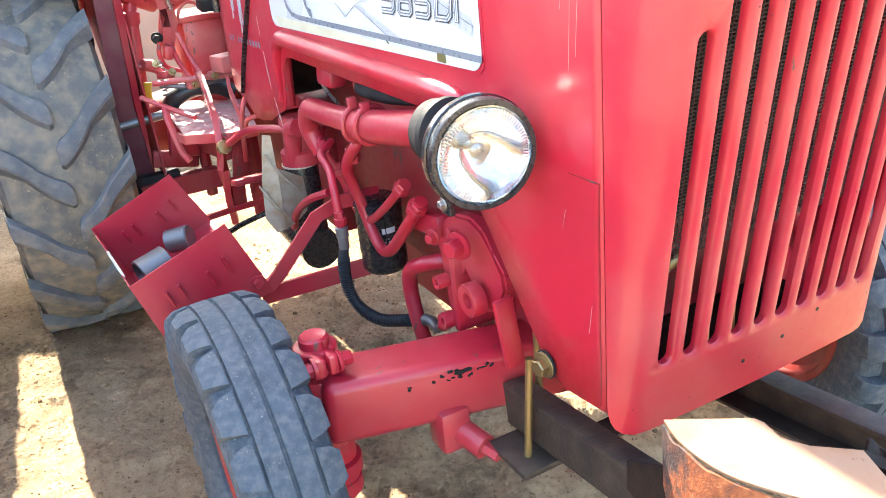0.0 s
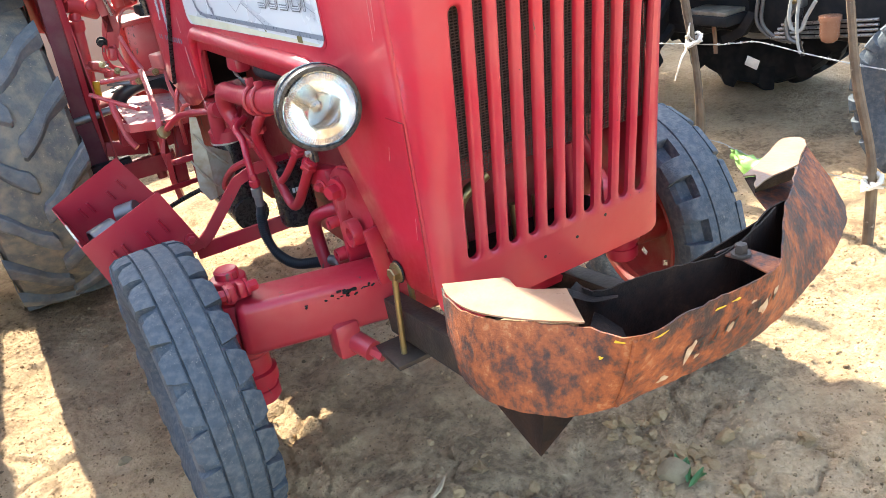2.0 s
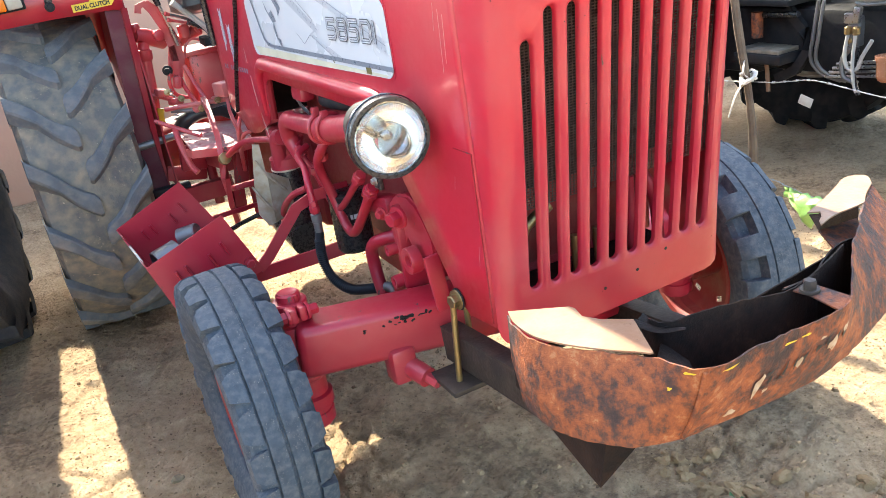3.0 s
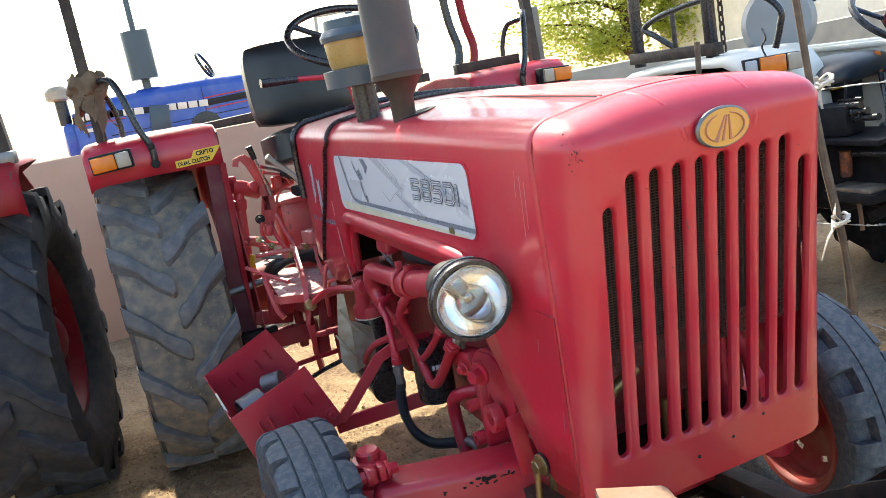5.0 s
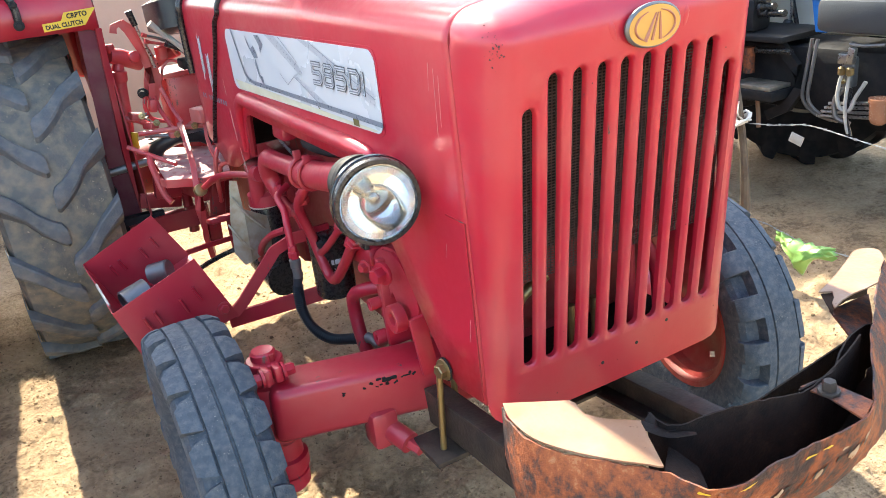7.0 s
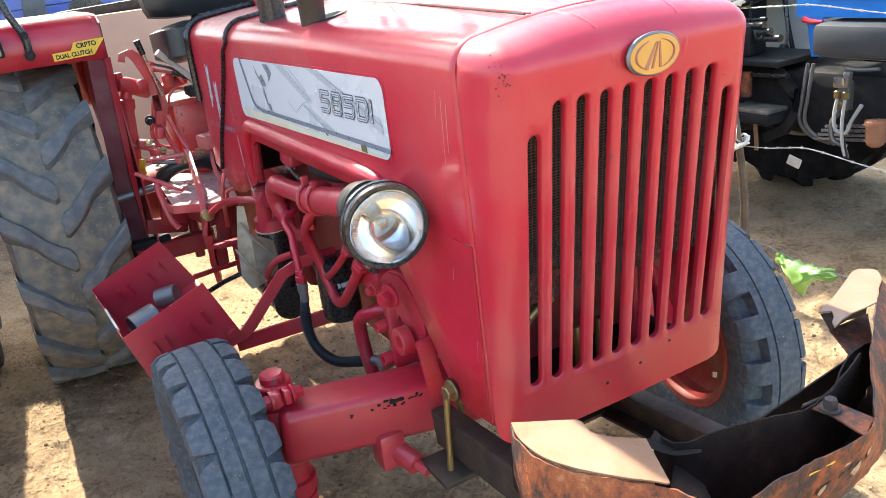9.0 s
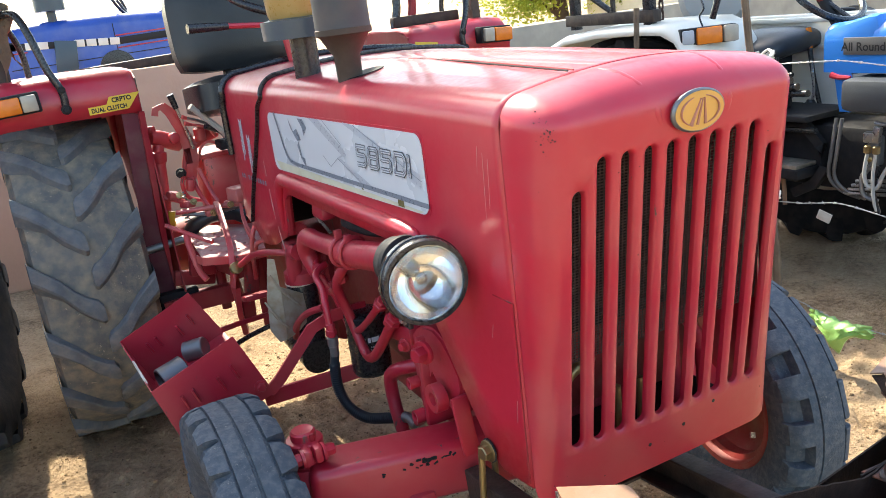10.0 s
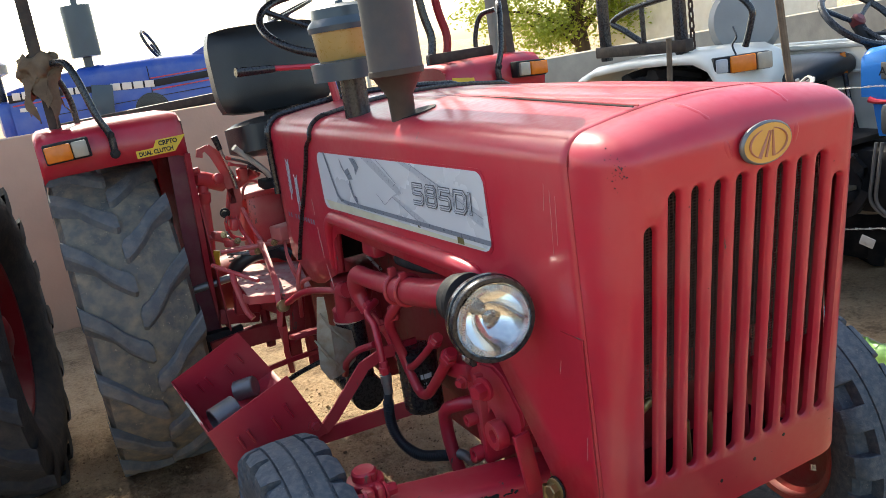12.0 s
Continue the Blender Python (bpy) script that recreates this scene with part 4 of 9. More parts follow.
part("bulb_cap", lathe([(0.008, -0.044), (0.009, -0.016), (0.014, -0.012), (0.014, -0.006), (0.006, -0.002)], lm, 20), worn("grey_bulb_shield", (0.3, 0.3, 0.3), rough=0.25, metal=0.9), lamp)
GLASS, gn, gl, gp = node_material("ribbed_lamp_glass")
gp.inputs["Base Color"].default_value, gp.inputs["Roughness"].default_value, gp.inputs["IOR"].default_value, gp.inputs["Transmission Weight"].default_value = (0.97, 0.98, 0.98, 1), 0.03, 1.45, 1.0
glass = part("lens", lathe([(0.084, 0.023), (0.082, 0.029), (0.06, 0.0345), (0.03, 0.037), (0.0002, 0.038), (0.0002, 0.035), (0.03, 0.034), (0.06, 0.0315), (0.08, 0.026), (0.083, 0.021)], lm, 56, closed=True), GLASS, lamp, "clear domed glass")
glass.visible_shadow = False
ribs = bmesh.new()
for k in range(84):
    a = 2 * math.pi * k / 84
    add_tube(ribs, [lm @ Vector((r * math.cos(a), r * math.sin(a), z)) for r, z in ((0.066, 0.0318), (0.080, 0.0275))], [0.0016, 0.0021], 5, 1)
ribbed = part("lens_ribs", ribs, GLASS, lamp)
ribbed.visible_shadow = False
part("bracket", block((0.012, 0.034, 0.17), (-0.372, 0.39, 1.03), (0, 0, 0), 0.003), BLACK, tractor, "black lamp bracket")
for z in (1.0, 0.965):
    part("bracket_bolt", bolt(bmesh.new(), (-0.379, 0.39, z), (-1, 0, 0), 0.008, 0.008), STEEL, tractor)
part("lamp_arm", tube([(-0.372, 0.39, 1.10), (-0.385, 0.34, 1.10), LAMP - LAMP_WAY * 0.05], 0.012, 8, 3), BLACK, tractor)
hm = frame_m((-0.368, 0.37, 1.09), (1, 0.1, 0), (0, 0, 1))
part("horn", lathe([(0.03, -0.05), (0.052, -0.04), (0.056, -0.012), (0.06, -0.008), (0.06, 0.004), (0.05, 0.012), (0.02, 0.018)], hm, 32), BLACK_MATT, tractor, "round black horn beside the lamp")

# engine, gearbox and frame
part("engine_block", block((0.34, 0.98, 0.42), (0.02, 1.05, 0.79), bevel=0.02), RED_DEEP, tractor, "deep crimson engine block")
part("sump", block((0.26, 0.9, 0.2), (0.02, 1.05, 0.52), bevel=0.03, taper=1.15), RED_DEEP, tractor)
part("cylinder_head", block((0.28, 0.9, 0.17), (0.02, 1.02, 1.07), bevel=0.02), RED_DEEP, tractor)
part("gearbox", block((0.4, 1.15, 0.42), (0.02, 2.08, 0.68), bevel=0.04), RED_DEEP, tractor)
part("rear_axle_housing", tube([(-0.75, 2.62, 0.68), (-0.3, 2.62, 0.70), (0.3, 2.62, 0.70), (0.75, 2.62, 0.68)], [0.085, 0.14, 0.14, 0.085], 16, 3), RED_DEEP, tractor)
part("dashboard", block((0.71, 0.05, 0.52), (0.0, 1.68, 1.165), bevel=0.03), BLACK_MATT, tractor)
part("front_casting", block((0.3, 0.46, 0.26), (0.01, 0.45, 0.62), bevel=0.025), RED_OLD, tractor)
part("exhaust_manifold", block((0.09, 0.62, 0.09), (-0.16, 0.95, 1.06), bevel=0.02), RED_OLD, tractor)

part("air_pipe", tube([(-0.33, 1.36, 0.80), (-0.33, 1.34, 0.89), (-0.325, 1.29, 0.905)], 0.026, 14, 5), RED_OLD, tractor)
part("air_pipe", tube([(-0.315, 1.16, 0.865), (-0.33, 1.185, 0.93), (-0.335, 1.14, 0.985), (-0.33, 1.05, 0.99), (-0.325, 0.84, 1.005)], [0.024, 0.026, 0.027, 0.027, 0.028], 16, 8), RED_OLD, tractor, "crimson bent air pipe")
part("air_pipe", tube([(-0.325, 0.86, 1.0), (-0.322, 0.72, 1.02), (-0.32, 0.56, 1.05), (-0.28, 0.48, 1.07)], 0.036, 18, 6), RED_OLD, tractor)
for y in (0.86, 0.79):
    cl = bmesh.new()
    add_tube(cl, [(-0.325 + 0.04 * math.cos(a), y + 0.005 * math.cos(a), (1.002 if y > 0.8 else 1.012) + 0.04 * math.sin(a)) for a in np.linspace(0, 2 * math.pi, 25)], 0.006, 8, 1)
    add_box(cl, (0.02, 0.016, 0.024), pose(-0.335, y, 1.05), 0.003)
    part("hose_clamp", cl, RED_OLD, tractor)
part("breather_body", lathe([(0.052, -0.016), (0.06, -0.015), (0.06, 0.02), (0.045, 0.03), (0.042, 0.09), (0.05, 0.095), (0.05, 0.12), (0.03, 0.13)], pose(-0.3, 1.38, 0.80), 28), RED_OLD, tractor)
part("fuel_filter", lathe([(0.03, -0.27), (0.045, -0.265), (0.049, -0.24), (0.049, -0.01), (0.046, 0.0)], pose(-0.305, 1.40, 0.785), 28), BLACK, tractor, "black canister filter")
part("filter_ring", lathe([(0.0485, -0.014), (0.052, -0.010), (0.052, -0.004), (0.0485, 0.0)], pose(-0.305, 1.40, 0.785), 28), WHITE, tractor)
FM = pose(-0.238, 1.03, 0.562) @ Matrix.Scale(1.06, 4)
filt = part("oil_filter", lathe([(0.03, 0.0), (0.05, 0.004), (0.0555, 0.014), (0.056, 0.03), (0.056, 0.165), (0.058, 0.168), (0.058, 0.18), (0.05, 0.186)], FM, 36), BLACK, tractor, "black spin-on oil filter with white print")
for text_bar, z0, w0 in (("a", 0.125, 0.9), ("b", 0.1, 0.25), ("c", 0.092, 0.4)):
    tb = bmesh.new()
    spans = ((-0.5, -0.32), (-0.2, -0.05), (0.0, 0.45)) if text_bar == "a" else ((-0.3, -0.1), (0.1, 0.35))
    for s0, s1 in spans:
        row = [(-1.75 + s * w0) for s in np.linspace(s0, s1, 5)]
        hi, lo = ([tb.verts.new(FM @ Vector((0.0567 * math.cos(a), 0.0567 * math.sin(a), z))) for a in row] for z in (z0, z0 - (0.014 if text_bar == "a" else 0.005)))
        for i in range(4):
            tb.faces.new((hi[i], hi[i + 1], lo[i + 1], lo[i]))
    part("print_bars", tb, DECAL, filt)

part("head_bracket", block((0.05, 0.10, 0.07), (-0.285, 1.10, 1.075), (0, 0, 0), 0.014, 0.8), RED_OLD, tractor)
part("head_bracket", block((0.05, 0.05, 0.05), (-0.27, 0.92, 1.075), (0, 0, 10), 0.01), RED_DEEP, tractor)
part("rocker_cover", block((0.16, 0.80, 0.10), (-0.12, 1.0, 1.17), (0, 0, 0), 0.03), RED_DEEP, tractor)
part("black_hose", tube([(-0.25, 0.98, 1.05), (-0.285, 0.90, 1.065), (-0.285, 0.75, 1.075), (-0.26, 0.62, 1.09), (-0.2, 0.5, 1.1)], 0.02, 10, 6), DARK_RUBBER, tractor)
part("injector_pipe", tube([(-0.26, 1.14, 0.98), (-0.285, 1.16, 1.03), (-0.27, 1.19, 1.07), (-0.2, 1.2, 1.08)], 0.005, 6, 5), STEEL, tractor)

# pressure pipes and the flexible steering hose
PIPES = [([(-0.30, 1.12, 0.90), (-0.345, 1.085, 0.885), (-0.35, 1.03, 0.86), (-0.362, 0.985, 0.83), (-0.365, 0.97, 0.775), (-0.365, 0.965, 0.735)], 0.0105),
         ([(-0.29, 1.20, 0.91), (-0.325, 1.13, 0.89), (-0.315, 1.10, 0.85), (-0.295, 1.09, 0.80), (-0.285, 1.08, 0.75), (-0.28, 1.04, 0.715), (-0.28, 0.98, 0.725), (-0.278, 0.90, 0.775), (-0.275, 0.82, 0.835), (-0.272, 0.775, 0.87)], 0.0105),
         ([(-0.27, 0.92, 0.98), (-0.315, 0.93, 0.93), (-0.315, 1.0, 0.86), (-0.29, 1.01, 0.77), (-0.28, 0.99, 0.70), (-0.28, 0.94, 0.662), (-0.28, 0.885, 0.675), (-0.278, 0.81, 0.74), (-0.275, 0.745, 0.805), (-0.27, 0.705, 0.85)], 0.0145),
         ([(-0.17, 0.70, 0.69), (-0.24, 0.76, 0.675), (-0.262, 0.82, 0.64), (-0.262, 0.835, 0.58), (-0.262, 0.81, 0.50), (-0.255, 0.78, 0.42)], 0.019)]
for pts, r in PIPES:
    part("hydraulic_pipe", tube(pts, r, 12, 8), RED_OLD, tractor)
for at, way, r in (((-0.365, 0.966, 0.755), (0, 0, 1), 0.0155), ((-0.273, 0.79, 0.858), (0.05, -0.6, 0.5), 0.020), ((-0.273, 0.722, 0.832), (0.05, -0.6, 0.5), 0.024), ((-0.325, 1.12, 0.885), (0, 0.5, 0.8), 0.018), ((-0.305, 1.095, 0.83), (0, 0.2, 0.9), 0.016), ((-0.31, 0.97, 0.90), (0, -0.2, 1), 0.02)):
    w = Vector(way).normalized()
    m = frame_m(Vector(at) - w * 0.016, w.orthogonal(), w.cross(w.orthogonal()))
    part("pipe_nut", lathe( [(r * 0.9, 0), (r, 0.002), (r, 0.018), (r * 0.82, 0.02), (r * 0.82, 0.034), (r * 0.7, 0.036)], m, 6), RED_OLD, tractor)
part("hose_ferrule", lathe([(0.013, -0.05), (0.0135, -0.02), (0.016, -0.018), (0.016, 0.006), (0.012, 0.008)], pose(-0.365, 0.966, 0.728), 12), GREY_METAL, tractor)
HOSE = [(-0.365, 0.966, 0.69), (-0.37, 0.975, 0.63), (-0.37, 0.97, 0.57), (-0.355, 0.945, 0.52), (-0.325, 0.90, 0.495), (-0.285, 0.85, 0.50), (-0.25, 0.80, 0.512)]
hz = bmesh.new()
hp = smooth_path(HOSE, 18)
add_tube(hz, HOSE, 0.0125, 12, 12)
hose = part("steering_hose", hz, worn("blue_black_rubber_hose", (0.02, 0.026, 0.034), (0.03, 0.036, 0.044), rough=0.45, scale=20), tractor, "black corrugated steering hose")
rg = bmesh.new()
for i in range(12, len(hp) - 4, 2):
    d = (hp[i + 1] - hp[i - 1]).normalized()
    add_lathe(rg, [(0.0122, -0.0019), (0.0158, -0.0012), (0.0158, 0.0012), (0.0122, 0.0019)], frame_m(hp[i], d.orthogonal(), d.cross(d.orthogonal())), 12)
tagged(part("hose_ribbing", rg, hose.data.materials[0], hose), kind="stuff")
part("hose_end", tube([(-0.25, 0.80, 0.512), (-0.245, 0.775, 0.515), (-0.25, 0.735, 0.515), (-0.25, 0.70, 0.545)], [0.016, 0.014, 0.009, 0.009], 10, 5), GREY_METAL, tractor)
part("hose_end", tube([(-0.25, 0.705, 0.54), (-0.245, 0.66, 0.575)], 0.015, 10, 2), RED_OLD, tractor)
part("steering_cylinder", tube([(-0.34, 0.70, 0.45), (-0.1, 0.62, 0.475), (0.25, 0.62, 0.475)], 0.018, 12, 2), BLACK, tractor)

# cast support bracket beside the front axle
br = bmesh.new()
BRM = frame_m((-0.25, 0.0, 0.0), (0, 1, 0), (0, 0, 1))
add_prism(br, [(0.70, 0.765), (0.66, 0.815), (0.605, 0.846), (0.545, 0.856), (0.50, 0.842), (0.468, 0.806), (0.43, 0.772), (0.425, 0.735), (0.452, 0.70), (0.475, 0.672), (0.515, 0.655), (0.545, 0.678), (0.548, 0.72), (0.575, 0.745), (0.60, 0.71), (0.59, 0.62), (0.60, 0.575), (0.652, 0.565), (0.668, 0.62), (0.665, 0.70), (0.685, 0.73)], 0.034, BRM)
bmesh.ops.bevel(br, geom=list(br.edges), offset=0.007, segments=2, affect="EDGES")
bosses = []
for y, z, r in ((0.505, 0.700, 0.034), (0.635, 0.69, 0.015), (0.625, 0.60, 0.018)):
    bosses.append(lathe([(r * 0.45, -0.02), (r * 0.5, 0.006), (r, 0.008), (r * 1.05, 0.004), (r * 1.05, -0.02)], frame_m((-0.284, y, z), (0, 1, 0), (0, 0, -1)), 20, closed=True))
cast = part("support_bracket", br, RED_OLD, tractor, "cast crimson bracket with drilled lugs")
for boss in bosses:
    part("boss", boss, RED_OLD, cast)
part("bracket_bolt", bolt(bmesh.new(), (-0.285, 0.522, 0.815), (-1, -0.3, 0), 0.020, 0.026), RED_OLD, tractor)
part("bracket_bolt", bolt(bmesh.new(), (-0.285, 0.635, 0.795), (-1, -0.4, 0), 0.012, 0.014), RED_OLD, tractor)
part("bracket_web", block((0.13, 0.022, 0.24), (-0.205, 0.60, 0.70), (0, 0, 0), 0.006), RED_OLD, tractor)
part("bracket_arm", block((0.05, 0.16, 0.05), (-0.235, 0.74, 0.785), (-10, 0, 0), 0.01), RED_OLD, tractor)
part("upright_bar", block((0.040, 0.014, 0.145), (-0.268, 0.392, 0.672), (-4, -5, 0), 0.003), RED_OLD, tractor)
hb = bmesh.new()
bolt(hb, (-0.304, 0.222, 0.702), (-1, -0.15, 0), 0.016, 0.016)
part("hood_bolt", hb, BRASS, tractor, "zinc bolt with a washer")
part("washer", lathe([(0.026, 0), (0.026, 0.003), (0.02, 0.0045)], frame_m((-0.301, 0.222, 0.702), (0, 1, 0), (0, 0, -1)), 20), BLACK_MATT, tractor)

# front axle, knuckle pins and clamp rods
ax = bmesh.new()
for s in (-1, 1):
    x1 = -0.60 if s < 0 else 0.60
    a, b = Vector((0.0, 0.47, 0.51)), Vector((x1, 0.58 if s < 0 else 0.49, 0.545))
    d = (b - a).normalized()
    m = frame_m((a + b) / 2, d, Vector((0, 0, 1)).cross(d))
    add_box(ax, ((b - a).length, 0.13, 0.14), m, 0.022, seg=3)
axle = part("front_axle", ax, RED_OLD, tractor, "crimson box-section front axle with chipped edges")
cp = bmesh.new()
for k in range(30):
    x0 = rng.choice((-0.30, -0.33, -0.345, -0.36, -0.45)) + rng.gauss(0, 0.014)
    add_box(cp, (rng.uniform(0.003, 0.017), 0.004, rng.uniform(0.0015, 0.008)), pose(x0, 0.4045 - 0.18 * x0 + rng.uniform(-0.0005, 0.0005), 0.574 + rng.uniform(-0.012, 0.008), 20, rng.uniform(-30, 30), 0), 0.001)
tagged(part("chipped_edge", cp, BLACK_MATT, axle), kind="stuff")
for s in (-1, 1):
    x1, y1 = (-0.585, 0.60) if s < 0 else (0.575, 0.50)
    pin = part("king_pin", lathe([(0.042, -0.24), (0.046, -0.22), (0.046, -0.1), (0.054, -0.09), (0.054, 0.05), (0.05, 0.06), (0.038, 0.062), (0.038, 0.078), (0.044, 0.080), (0.044, 0.118), (0.041, 0.121), (0.030, 0.122), (0.030, 0.138), (0.025, 0.143), (0.010, 0.140)], pose(x1, y1, 0.545), 32), RED_OLD, tractor)
    for off in (-1, 1):
        part("pin_clamp", block((0.020, 0.05, 0.040), (x1 + off * 0.0125, y1 - 0.045, 0.647), bevel=0.006), RED_OLD, pin)
        part("clamp_bolt", bolt(bmesh.new(), (x1 + off * 0.022, y1 - 0.055, 0.647), (off, 0, 0), 0.015, 0.024), RED_OLD, pin)
    part("pin_key", block((0.012, 0.008, 0.02), (x1 + 0.012, y1 - 0.029, 0.675), bevel=0.002), RED_DEEP, pin)
    for z0, r0 in ((0.33, 0.05), (0.38, 0.056)):
        part("hub_collar", lathe([(r0 * 0.8, -0.02), (r0, -0.015), (r0, 0.015), (r0 * 0.8, 0.02)], pose(x1, y1, z0), 24), RED_OLD, pin)
    part("stub_axle", tube([(x1, y1, 0.40), (x1 + s * 0.14, y1 + 0.05, 0.378)], [0.05, 0.035], 16, 2), RED_OLD, tractor)
lk = bmesh.new()
add_box(lk, (0.07, 0.07, 0.10), pose(-0.365, 0.49, 0.445), 0.014)
add_tube(lk, [(-0.35, 0.47, 0.435), (-0.33, 0.41, 0.42)], 0.027, 16, 1)
add_tube(lk, [(-0.33, 0.41, 0.42), (-0.318, 0.378, 0.412)], 0.015, 6, 1)
part("axle_lug", lk, RED_OLD, tractor)
for x, y, z0, lean in ((-0.286, 0.326, 0.395, 0.018), (-0.20, 0.40, 0.385, 0.0)):
    rod = part("clamp_rod", tube([(x + lean, y, 0.648), (x, y, z0)], 0.0078, 10, 1), BRASS, tractor, "zinc clamp rod")
    part("nut", lathe([(0.018, 0), (0.018, 0.018), (0.014, 0.02)], pose(x, y, z0 + 0.01), 6), GREY_METAL, rod)

# wheels
R1, W1 = 0.378, 0.182
FRONT_KIT, FRONT_TYRE, FRONT_RIM = tyre_kit("front", R1, W1, FRONT_RUBBER), joined_tyre("front", R1, W1, FRONT_RUBBER), rim_mesh(0.215, 0.15, RIM_RED, -1)
lugged_wheel(tractor, FRONT_KIT, FRONT_RIM, pose(-0.726, 0.68, R1 - 0.006), "ribbed grey front tyre worn and dusty")
lugged_wheel(tractor, tyre_kit("worn", R1, W1, FRONT_RUBBER), dished_rim(0.207, 0.17, RIM_RED), pose(0.712, 0.53, R1 - 0.012, 17, 0, 171), "grey front tyre worn almost bald, blocks on its shoulder")
R2, W2 = 0.68, 0.405
REAR_KIT, REAR_TYRE, REAR_RIM = tyre_kit("rear", R2, W2, REAR_RUBBER, LUG_RUBBER), joined_tyre("rear", R2, W2, REAR_RUBBER), rim_mesh(0.37, 0.34, RED_DEEP, -1, 8)
lugged_wheel(tractor, REAR_KIT, REAR_RIM, pose(-0.885, 2.62, R2 - 0.012), "large muddy rear tyre with chevron lugs")
lugged_wheel(tractor, REAR_KIT, REAR_RIM, pose(0.885, 2.62, R2 - 0.012, 9, 0, 180), "large muddy rear tyre with chevron lugs")


# fenders with lamp, grab rail and sticker
def strap(points, wide, thick=0.008):
    """A flat bar set on edge along points."""
    bm = bmesh.new()
    pts = [Vector(p) for p in points]
    rows = []
    for i, p in enumerate(pts):
        d = (pts[min(i + 1, len(pts) - 1)] - pts[max(i - 1, 0)]).normalized()
        side = d.cross(Vector((0, 0, 1))).normalized() * thick / 2
        up = side.cross(d).normalized() * wide / 2
        rows.append([bm.verts.new(p + s * side + u * up) for s, u in ((1, 1), (1, -1), (-1, -1), (-1, 1))])
    for a, b in zip(rows, rows[1:]):
        for k in range(4):
            bm.faces.new((a[k], a[(k + 1) % 4], b[(k + 1) % 4], b[k]))
    bm.faces.new(rows[0])
    bm.faces.new(rows[-1][::-1])
    return bm


# faded dusty crimson, made paler still to stand for sunlight on the levers
RED_FADED_LIT = paint_with_chips("faded_sunlit_crimson_paint", (0.56, 0.055, 0.06), (0.40, 0.022, 0.034), 0.42, 0.1, level=0.66, dust=(0.62, 0.45, 0.36), dust_amount=0.16)
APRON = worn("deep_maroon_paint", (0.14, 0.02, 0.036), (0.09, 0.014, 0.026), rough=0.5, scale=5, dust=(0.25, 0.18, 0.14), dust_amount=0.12)


